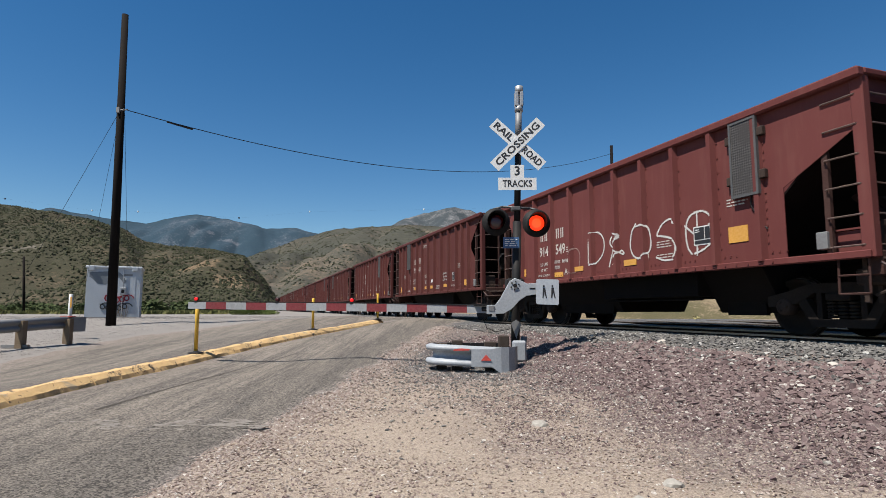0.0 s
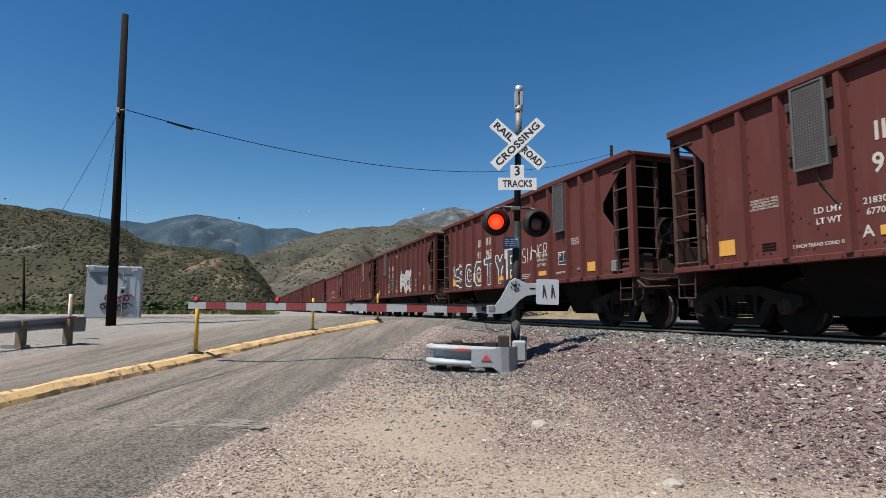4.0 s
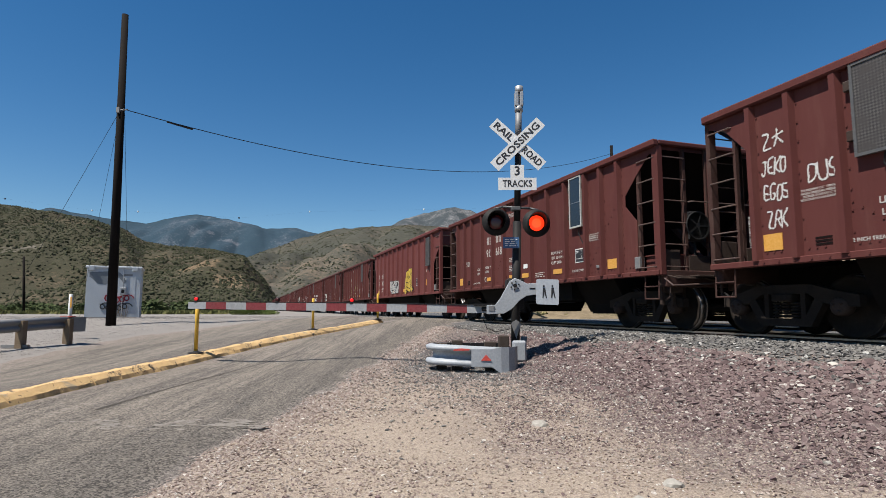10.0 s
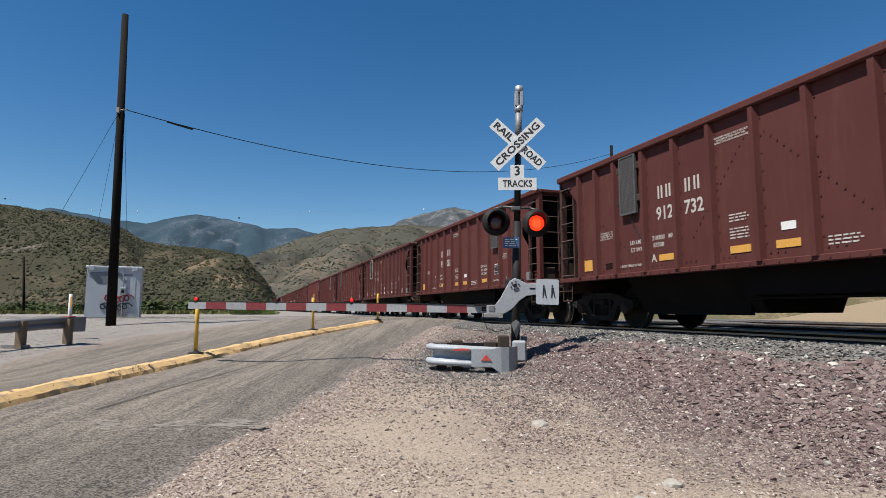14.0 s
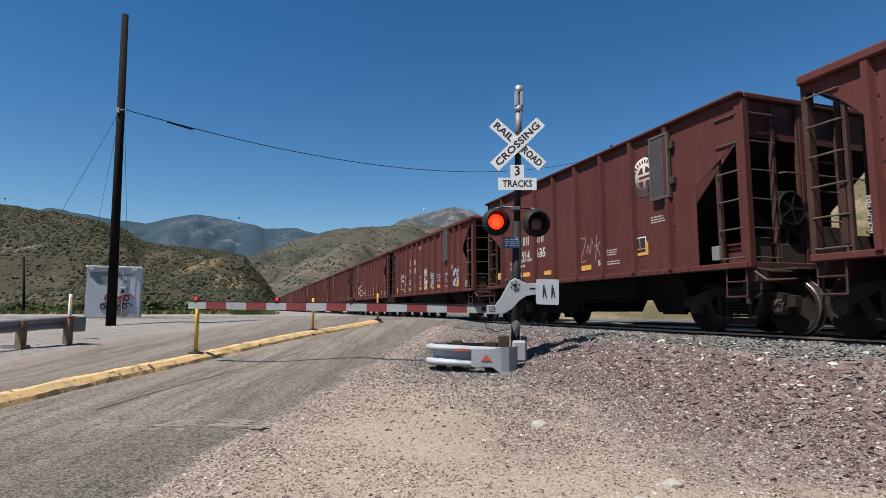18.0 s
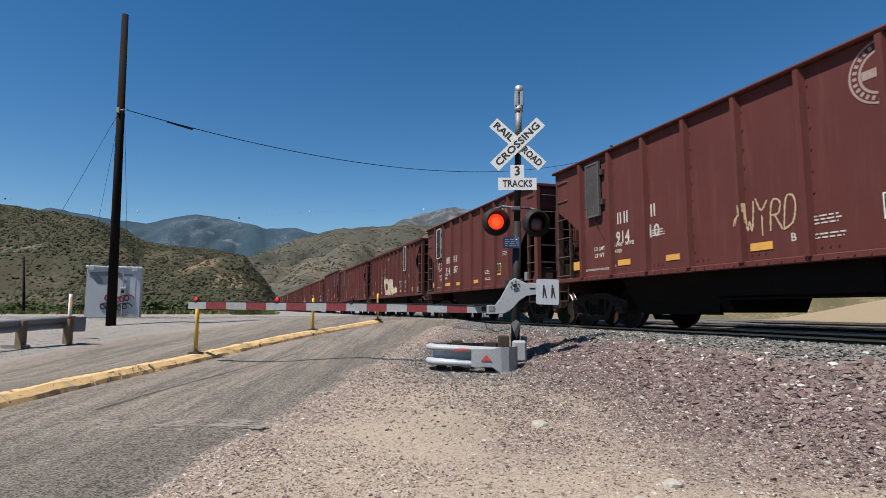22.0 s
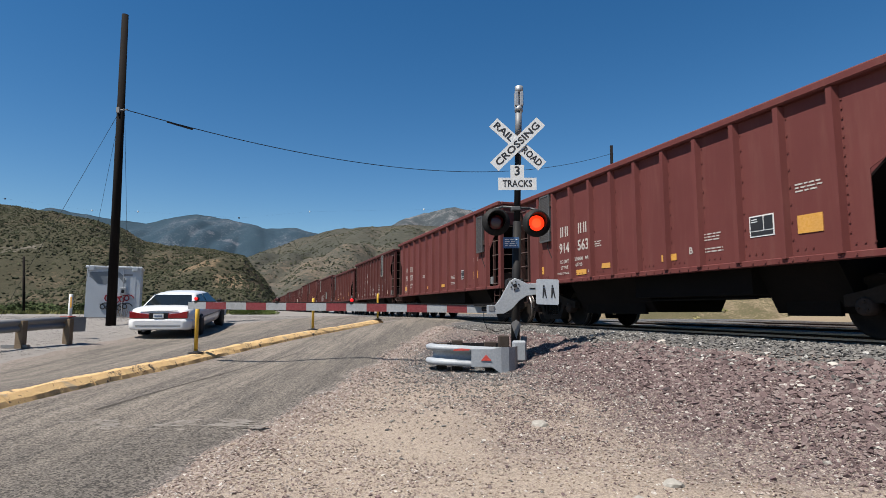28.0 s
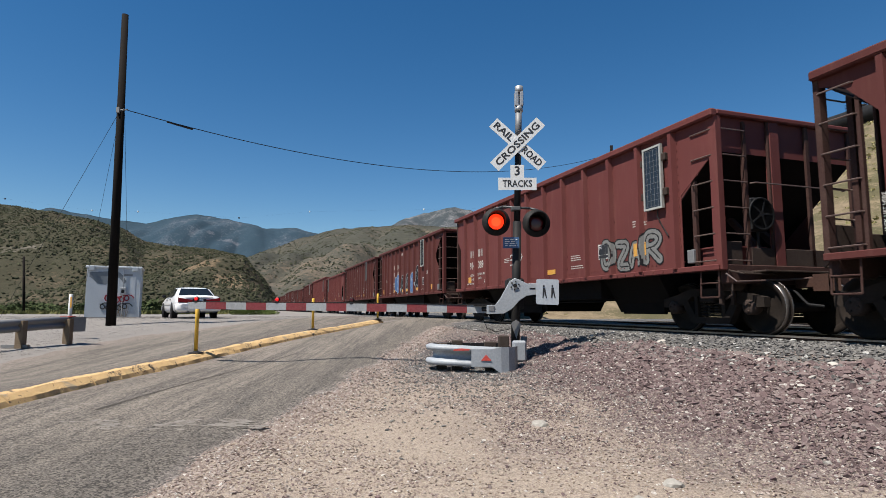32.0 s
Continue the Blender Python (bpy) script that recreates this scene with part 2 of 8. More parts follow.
ROAD_R = [(-2.50, -4.0), (-2.35, 1.5), (-2.06, 3.9), (-1.85, 5.7), (-1.45, 8.0), (-1.00, 12.2), (-0.24, 17.0), (0.95, 22.0), (4.0, 32.0)]
KERB = [(-5.95, -4.0), (-5.80, 3.0), (-5.60, 7.1), (-5.18, 11.9), (-3.96, 17.2), (-2.40, 21.0)]
ROAD_L = [(-11.0, -4.0), (-10.7, 3.0), (-10.4, 8.0), (-10.2, 13.0), (-10.4, 18.0), (-10.3, 21.0), (-8.0, 25.0), (-4.0, 34.0)]


def line_x(line, y):
    for (x0, y0), (x1, y1) in zip(line, line[1:]):
        if y <= y1:
            return x0 + (x1 - x0) * (y - y0) / (y1 - y0)
    return line[-1][0] + (y - line[-1][1]) * 0.3


def smooth_x(line, y):
    return sum(line_x(line, y + d) for d in (-1.6, -0.8, 0, 0.8, 1.6)) / 5


def axis_steps(lo, hi, near, fine, grow):
    """Steps that are fine round 0 and widen outwards."""
    out, v, st = [0.0], 0.0, fine
    while v < hi:
        st = fine if v < near else st * grow
        v += st
        out.append(v)
    v, st = 0.0, fine
    while v > lo:
        st = fine if -v < near else st * grow
        v -= st
        out.append(v)
    return sorted(out)


def sheet(name, xs, ys, fn, material, parent=None):
    nx = len(xs)
    verts = [(x, y, fn(x, y)) for y in ys for x in xs]
    faces = [(j * nx + i, j * nx + i + 1, (j + 1) * nx + i + 1, (j + 1) * nx + i) for j in range(len(ys) - 1) for i in range(nx - 1)]
    me = bpy.data.meshes.new(name)
    me.from_pydata(verts, [], faces)
    me.materials.append(material)
    for p in me.polygons:
        p.use_smooth = True
    return new(name, me)


def ground_material():
    m, nt, b = nodes_of("dirt_and_gravel", 0.95)
    geo = nt.nodes.new("ShaderNodeNewGeometry")
    sep = nt.nodes.new("ShaderNodeSeparateXYZ")
    nt.links.new(geo.outputs["Position"], sep.inputs[0])

    def calc(op, a, b2):
        n = nt.nodes.new("ShaderNodeMath")
        n.operation = op
        for s, v in zip(n.inputs, (a, b2)):
            if isinstance(v, (int, float)):
                s.default_value = v
            else:
                nt.links.new(v, s)
        return n.outputs[0]
    lat = calc("ADD", calc("MULTIPLY", sep.outputs[0], NRM.x), calc("MULTIPLY", sep.outputs[1], NRM.y))
    n1 = noise_tex(nt, 0.55, 5, 0.6)
    n2 = noise_tex(nt, 14, 6, 0.7)
    n3 = noise_tex(nt, 60, 5, 0.7)
    vor = nt.nodes.new("ShaderNodeTexVoronoi")
    vor.inputs["Scale"].default_value = 34
    tc = nt.nodes.new("ShaderNodeTexCoord")
    nt.links.new(tc.outputs["Object"], vor.inputs["Vector"])
    hue = nt.nodes.new("ShaderNodeSeparateColor")
    nt.links.new(vor.outputs["Color"], hue.inputs[0])
    stone = mixc(nt, hue.outputs[0], (0.075, 0.058, 0.057), (0.24, 0.18, 0.165))
    stone = mixc(nt, ramp(nt, hue.outputs[1], 0.85, 0.95), stone, (0.40, 0.36, 0.31))
    dirt = mixc(nt, n2, (0.40, 0.31, 0.235), (0.60, 0.50, 0.39))
    # bare dirt lies in a patch away from the bank, stones towards the track
    k = calc("ADD", calc("MULTIPLY", calc("SUBTRACT", lat, 2.2), 0.16), calc("MULTIPLY", calc("SUBTRACT", n1, 0.5), 1.5))
    k = calc("ADD", k, calc("MULTIPLY", calc("SUBTRACT", n2, 0.5), 0.9))
    k = calc("SUBTRACT", k, calc("MULTIPLY", ramp(nt, sep.outputs[1], 4.7, 3.3), 0.45))
    c = mixc(nt, ramp(nt, k, -0.15, 0.45), dirt, stone)
    grit = nt.nodes.new("ShaderNodeTexVoronoi")
    grit.inputs["Scale"].default_value = 85
    nt.links.new(tc.outputs["Object"], grit.inputs["Vector"])
    gs = nt.nodes.new("ShaderNodeSeparateColor")
    nt.links.new(grit.outputs["Color"], gs.inputs[0])
    c = mixc(nt, gs.outputs[0], mixc(nt, 0.36, c, (0.06, 0.045, 0.045)), mixc(nt, 0.22, c, (0.78, 0.68, 0.58)))
    c = mixc(nt, ramp(nt, n3, 0.35, 0.7), mixc(nt, 0.22, c, (0.05, 0.04, 0.04)), c)
    # a greyer yard on the far side of the road, dry earth beyond the tracks
    bal = mixc(nt, hue.outputs[0], (0.07, 0.07, 0.071), (0.22, 0.215, 0.21))
    k2 = calc("ADD", lat, calc("MULTIPLY", calc("SUBTRACT", n1, 0.5), 1.6))
    c = mixc(nt, ramp(nt, k2, 6.2, 6.9), c, bal)
    dx, dy = calc("SUBTRACT", sep.outputs[0], 0.6), calc("SUBTRACT", sep.outputs[1], 10.8)
    dist = calc("ADD", calc("MULTIPLY", dx, dx), calc("MULTIPLY", calc("MULTIPLY", dy, dy), 0.45))
    dist = calc("ADD", dist, calc("MULTIPLY", calc("SUBTRACT", n1, 0.5), 4.0))
    c = mixc(nt, ramp(nt, dist, 2.6, 1.4), c, bal)
    grey = mixc(nt, n2, (0.23, 0.21, 0.19), (0.38, 0.35, 0.32))
    c = mixc(nt, ramp(nt, sep.outputs[0], -5.5, -7.5), c, grey)
    c = mixc(nt, ramp(nt, lat, 19.5, 21.0), c, mixc(nt, n2, (0.26, 0.195, 0.125), (0.40, 0.32, 0.215)))
    c = mixc(nt, 0.13, c, (0.0, 0.0, 0.0))
    nt.links.new(c, b.inputs["Base Color"])
    h = calc("ADD", calc("MULTIPLY", vor.outputs["Distance"], -0.8), n3)
    bump(nt, b, h, 0.7, 0.012)
    return m


def asphalt_material():
    """Old asphalt: fine aggregate, long wear streaks, dust gathered along its margins."""
    m, nt, b = nodes_of("old_asphalt", 0.92)
    at = nt.nodes.new("ShaderNodeAttribute")
    at.attribute_name = "across"
    u = at.outputs["Fac"]
    n1 = ramp(nt, noise_tex(nt, 1.0, 6, 0.72, stretch=(3.2, 0.16, 1)), 0.40, 0.62)
    n5 = ramp(nt, noise_tex(nt, 3.0, 6, 0.75, stretch=(3.6, 0.25, 1)), 0.45, 0.70)
    n2 = noise_tex(nt, 55, 6, 0.85)
    n4 = noise_tex(nt, 7, 6, 0.8)
    c = mixc(nt, n1, (0.095, 0.085, 0.075), (0.275, 0.235, 0.195))
    c = mixc(nt, n5, c, (0.335, 0.288, 0.238))
    c = mixc(nt, ramp(nt, n4, 0.55, 0.72), c, (0.37, 0.315, 0.26))
    wob = nt.nodes.new("ShaderNodeMath")
    wob.operation = "MULTIPLY_ADD"
    nt.links.new(noise_tex(nt, 1.4, 6, 0.8), wob.inputs[0])
    wob.inputs[1].default_value = 0.30
    nt.links.new(u, wob.inputs[2])
    v = wob.outputs[0]
    c = mixc(nt, ramp(nt, v, 0.78, 0.92), c, mixc(nt, 0.45, c, (0.055, 0.053, 0.052)))
    c = mixc(nt, ramp(nt, v, 1.09, 1.15), c, (0.36, 0.31, 0.28))
    c = mixc(nt, ramp(nt, v, 0.32, 0.14), c, (0.33, 0.27, 0.235))
    # an older, darker patch of paving before the crossing
    gp = nt.nodes.new("ShaderNodeNewGeometry")
    sp = nt.nodes.new("ShaderNodeSeparateXYZ")
    nt.links.new(gp.outputs["Position"], sp.inputs[0])
    w2 = nt.nodes.new("ShaderNodeMath")
    w2.operation = "MULTIPLY_ADD"
    nt.links.new(noise_tex(nt, 1.1, 6, 0.75, stretch=(2.0, 0.6, 1)), w2.inputs[0])
    w2.inputs[1].default_value = 2.6
    nt.links.new(sp.outputs[1], w2.inputs[2])
    c = mixc(nt, ramp(nt, w2.outputs[0], 7.7, 6.4), c, mixc(nt, 0.50, c, (0.075, 0.068, 0.060)))
    vor = nt.nodes.new("ShaderNodeTexVoronoi")
    vor.inputs["Scale"].default_value = 62
    tc = nt.nodes.new("ShaderNodeTexCoord")
    nt.links.new(tc.outputs["Object"], vor.inputs["Vector"])
    hue = nt.nodes.new("ShaderNodeSeparateColor")
    nt.links.new(vor.outputs["Color"], hue.inputs[0])
    c = mixc(nt, ramp(nt, hue.outputs[0], 0.0, 1.0), mixc(nt, 0.52, c, (0.02, 0.018, 0.016)), mixc(nt, 0.24, c, (0.74, 0.65, 0.55)))
    c = mixc(nt, ramp(nt, n2, 0.36, 0.62), mixc(nt, 0.35, c, (0.02, 0.02, 0.02)), c)
    c = mixc(nt, 0.04, c, (0.0, 0.0, 0.0))
    nt.links.new(c, b.inputs["Base Color"])
    bump(nt, b, n2, 0.8, 0.010)
    return m


def kerb_material():
    m, nt, b = nodes_of("kerb_yellow", 0.8)
    n1 = noise_tex(nt, 3.5, 6, 0.72)
    n2 = noise_tex(nt, 40, 4)
    c = mixc(nt, n2, (0.66, 0.41, 0.16), (0.77, 0.55, 0.30))
    c = mixc(nt, ramp(nt, n1, 0.54, 0.64), c, (0.46, 0.36, 0.23))
    c = mixc(nt, ramp(nt, noise_tex(nt, 2.6, 6, 0.85), 0.56, 0.60), c, (0.13, 0.105, 0.08))
    nt.links.new(c, b.inputs["Base Color"])
    bump(nt, b, noise_tex(nt, 9, 6, 0.8), 0.9, 0.03)
    return m


M_GROUND, M_ASPHALT, M_KERB = ground_material(), asphalt_material(), kerb_material()
ground = sheet("ground", axis_steps(-1500, 1500, 14, 0.30, 1.25), axis_steps(-900, 3200, 26, 0.30, 1.22),
               lambda x, y: land(x, y) + 0.015 * noise.noise((x * 1.3, y * 1.3, 0)), M_GROUND)
tagged(ground, "pale dirt and purple-grey gravel around the crossing", "ground", kind="structure")


def ribbon(name, left, right, y0, y1, lift, material, cols=14, edge=0.10):
    verts, faces = [], []
    ys = [y0 + (y1 - y0) * i / 110 for i in range(111)]
    for y in ys:
        a = smooth_x(left, y) + edge * noise.noise((3.1, y * 1.7, 0.2))
        c = smooth_x(right, y) + edge * 2 * noise.noise((9.7, y * 1.9, 0.7))
        for i in range(cols + 1):
            x = a + (c - a) * i / cols
            sink = 0.03 if i in (0, cols) else 0.0
            verts.append((x, y, land(x, y) + lift - sink))
    n = cols + 1
    for j in range(len(ys) - 1):
        for i in range(cols):
            faces.append((j * n + i, j * n + i + 1, (j + 1) * n + i + 1, (j + 1) * n + i))
    me = bpy.data.meshes.new(name)
    me.from_pydata(verts, [], faces)
    me.materials.append(material)
    at = me.attributes.new("across", "FLOAT", "POINT")
    at.data.foreach_set("value", [i / cols for _ in ys for i in range(cols + 1)])
    for p in me.polygons:
        p.use_smooth = True
    return tagged(new(name, me), "sun-bleached worn asphalt lane with tyre marks", "road", kind="structure")


ribbon("road_near_lane", KERB, ROAD_R, -4.0, 30.0, 0.025, M_ASPHALT)
ribbon("road_far_lane", ROAD_L, [(x - 0.02, y) for x, y in KERB] + [(1.0, 30.0)], -4.0, 30.0, 0.030, M_ASPHALT)


def kerb():
    root = tagged(new("kerb"), "chipped yellow-painted concrete median kerb between the lanes", "kerb", kind="structure")
    y, i = -3.5, 0
    rnd = random.Random(4)
    while y < 21.0:
        y2 = min(y + 1.52, 21.05)
        bm = bmesh.new()
        rows = []
        n = 22
        for k in range(n + 1):
            yy = y + (y2 - y - 0.012) * k / n
            x = smooth_x(KERB, yy)
            z = land(x, yy)
            w = 0.145
            x += 0.085
            rag = [0.024 * noise.noise((q * 7.0, yy * 1.6, 1.0)) + 0.016 * noise.noise((q * 3.0, yy * 9.0, 2.0)) for q in range(6)]
            prof = ((-w - 0.02, -0.05), (-w + rag[0], 0.125), (-w + 0.035, 0.165 + rag[1] * 0.8), (w - 0.115, 0.160 + rag[2] * 0.8), (w - 0.012 + rag[3] * 1.6, 0.085 + rag[4]), (w + 0.055 + rag[5] * 2.2, -0.05))
            rows.append([bm.verts.new((x + px, yy, z + pz)) for px, pz in prof])
        for a, c in zip(rows, rows[1:]):
            for q in range(5):
                bm.faces.new((a[q], a[q + 1], c[q + 1], c[q]))
        bm.faces.new(rows[0][::-1])
        bm.faces.new(rows[-1])
        bmesh.ops.recalc_face_normals(bm, faces=bm.faces)
        part("kerb_stone", bm, M_KERB, root)
        y = y2
        i += 1


kerb()


# ---------------------------------------------------------------- hills
def hill_material(name, soil, soil2, green, green2, scale, amount, haze, scars=()):
    """Dry slopes with brush. haze paints the bluish veil of the air over the distance into the base colour."""
    m, nt, b = nodes_of(name, 1.0)
    n1 = noise_tex(nt, scale, 6, 0.65)
    n2 = noise_tex(nt, scale * 6, 6, 0.7)
    n3 = noise_tex(nt, scale * 30, 4, 0.75)
    s = mixc(nt, ramp(nt, n2, 0.35, 0.65), soil, soil2)
    g = mixc(nt, ramp(nt, n3, 0.3, 0.7), green, green2)
    mask = nt.nodes.new("ShaderNodeMath")
    mask.operation = "ADD"
    half = nt.nodes.new("ShaderNodeMath")
    half.operation = "MULTIPLY"
    half.inputs[1].default_value = 0.8
    nt.links.new(n3, half.inputs[0])
    nt.links.new(n1, mask.inputs[0])
    nt.links.new(half.outputs[0], mask.inputs[1])
    c = mixc(nt, ramp(nt, mask.outputs[0], amount - 0.09, amount + 0.09), s, g)
    for at, size, col in scars:
        # bare eroded slips of pale rock and soil
        geo = nt.nodes.new("ShaderNodeNewGeometry")
        off = nt.nodes.new("ShaderNodeVectorMath")
        off.operation = "DISTANCE"
        off.inputs[1].default_value = at
        nt.links.new(geo.outputs["Position"], off.inputs[0])
        edge = nt.nodes.new("ShaderNodeMath")
        edge.operation = "MULTIPLY_ADD"
        edge.inputs[1].default_value = size * 2.6
        nt.links.new(noise_tex(nt, 2.2 / size, 6, 0.75), edge.inputs[0])
        nt.links.new(off.outputs["Value"], edge.inputs[2])
        c = mixc(nt, ramp(nt, edge.outputs[0], size * 2.35, size * 1.9), c, mixc(nt, ramp(nt, n3, 0.35, 0.65), tuple(v * 0.55 for v in col), col))
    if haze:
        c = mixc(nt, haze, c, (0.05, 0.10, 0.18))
    nt.links.new(c, b.inputs["Base Color"])
    bump(nt, b, n3, 0.6, 1.0 / scale * 0.01)
    return m


def ridge(name, sky, near, far, rough, material, label, seed, rows=26, cols=150, gully=0.8):
    """A range of hills. sky: bearing (degrees to the right of the view) and elevation of its skyline."""
    a0, a1 = sky[0][0], sky[-1][0]
    verts, faces = [], []
    for i in range(cols + 1):
        a = a0 + (a1 - a0) * i / cols
        e = sky[-1][1]
        for (p, q), (p2, q2) in zip(sky, sky[1:]):
            if p <= a <= p2:
                f = (a - p) / (p2 - p)
                e = q + (q2 - q) * (f * f * (3 - 2 * f) * 0.5 + f * 0.5)
                break
        top = EYE_Z + math.tan(radians(e)) * far
        for j in range(rows + 2):
            k = j / rows
            d = near + (far - near) * k
            x, y = d * math.tan(radians(a)), d
            z = 0.7 + (top - 0.7) * (k ** 0.85)
            w = math.sin(math.pi * min(k, 1.0)) ** 0.7
            z += w * rough * (noise.fractal((x / rough / 9, y / rough / 9, seed), 1.0, 2.0, 5) + gully * (abs(noise.noise((x / rough / 5, seed, y / rough / 14))) + 0.5 * abs(noise.noise((x / rough / 2.1, seed + 4, y / rough / 7))) - 0.5))
            z += rough * 0.06 * noise.noise((x / rough * 1.7, y / rough * 1.7, seed))
            if j == rows + 1:
                z = -2.0
            if j == 0:
                z = 0.5
            verts.append((x, y, z))
    n = rows + 2
    for i in range(cols):
        for j in range(n - 1):
            faces.append((i * n + j, (i + 1) * n + j, (i + 1) * n + j + 1, i * n + j + 1))
    me = bpy.data.meshes.new(name)
    me.from_pydata(verts, [], faces)
    me.materials.append(material)
    for p in me.polygons:
        p.use_smooth = True
    return tagged(new(name, me), label, "hill", kind="structure")


def sight(px, py):
    """Bearing and elevation of a spot on the skyline, as seen through the lens."""
    x, z = (px - 784) / 1000.0, (441 - py) / 1000.0
    c, s = math.cos(radians(PITCH)), math.sin(radians(PITCH))
    fwd, up = c - z * s, s + z * c
    return math.degrees(math.atan2(x, fwd)), math.degrees(math.atan2(up, fwd))


def far_scars():
    """Pale rock faces on the flank of the far range."""
    out = []
    for px, py, size in ((366, 396, 20), (374, 408, 26), (384, 400, 18), (392, 414, 28), (398, 396, 20), (404, 424, 30), (414, 404, 22), (424, 412, 26), (432, 398, 20), (444, 408, 24), (372, 424, 24), (388, 432, 28), (418, 430, 24)):
        a, e = sight(px, py)
        d = 3050.0
        out.append(((d * math.tan(radians(a)), d, EYE_Z + d * math.tan(radians(e))), size, (0.17, 0.17, 0.17)))
    return tuple(out)


M_HILL1 = hill_material("brush_slope", (0.088, 0.069, 0.046), (0.140, 0.108, 0.073), (0.042, 0.042, 0.026), (0.070, 0.064, 0.041), 0.02, 0.84, 0.0,
                        (((-148.0, 197.0, 23.0), 6.5, (0.17, 0.15, 0.12)), ((-88.0, 205.0, 15.0), 8.0, (0.20, 0.145, 0.09)), ((-72.0, 196.0, 10.0), 9.0, (0.21, 0.155, 0.10)), ((-163.0, 178.0, 8.0), 6.0, (0.22, 0.21, 0.195))))
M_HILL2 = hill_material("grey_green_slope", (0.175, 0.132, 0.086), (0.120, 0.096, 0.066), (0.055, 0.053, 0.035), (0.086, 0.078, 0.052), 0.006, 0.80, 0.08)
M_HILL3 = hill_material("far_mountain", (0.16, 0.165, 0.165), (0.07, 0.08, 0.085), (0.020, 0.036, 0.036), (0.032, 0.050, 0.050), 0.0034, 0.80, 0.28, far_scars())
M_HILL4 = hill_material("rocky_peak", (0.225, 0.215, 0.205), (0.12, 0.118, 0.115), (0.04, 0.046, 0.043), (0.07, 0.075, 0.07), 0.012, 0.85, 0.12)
M_HILL5 = hill_material("grass_bank", (0.27, 0.21, 0.135), (0.165, 0.128, 0.082), (0.075, 0.072, 0.038), (0.13, 0.112, 0.06), 0.30, 0.90, 0.0)

HILL_NEAR = [sight(*p) for p in ((-420, 330), (-200, 345), (0, 362), (80, 374), (150, 386), (210, 402), (260, 428), (310, 436), (370, 441), (430, 452), (455, 480), (490, 530), (510, 552))]
HILL1 = ridge("hillside_brush", HILL_NEAR, 150, 330, 9, M_HILL1, "steep dry hillside dotted with dark green brush", 3.3, 50, 240, 1.3)
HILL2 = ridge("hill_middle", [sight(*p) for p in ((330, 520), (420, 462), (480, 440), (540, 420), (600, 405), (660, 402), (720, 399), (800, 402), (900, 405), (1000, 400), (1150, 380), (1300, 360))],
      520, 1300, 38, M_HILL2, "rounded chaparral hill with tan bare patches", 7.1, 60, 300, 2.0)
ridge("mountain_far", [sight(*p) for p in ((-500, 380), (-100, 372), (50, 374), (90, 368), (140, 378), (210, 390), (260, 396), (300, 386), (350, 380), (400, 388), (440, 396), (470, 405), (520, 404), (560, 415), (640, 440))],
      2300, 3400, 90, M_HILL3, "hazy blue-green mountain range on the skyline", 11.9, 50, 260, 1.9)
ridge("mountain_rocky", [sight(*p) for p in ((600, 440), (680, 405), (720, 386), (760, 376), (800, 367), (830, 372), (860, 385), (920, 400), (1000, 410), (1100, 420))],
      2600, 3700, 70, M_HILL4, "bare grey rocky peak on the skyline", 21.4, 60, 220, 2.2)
BANK = ridge("bank_behind_tracks", [(6.0, 2.0), (14, 4.5), (24, 9.0), (31, 14.0), (35, 17.0), (39, 18.8), (50, 21.0), (62, 20.0)], 24, 95, 2.6, M_HILL5, "sunlit grassy cutting behind the tracks", 5.5, 26, 90)

# ---------------------------------------------------------------- hopper cars
TOPS = {"A": 3.72, "B": 3.83, "C": 3.92, "S": 3.55}
SILL = 1.17
RIBS = {}
YN, YF = -HALF, HALF
RIB = 0.092


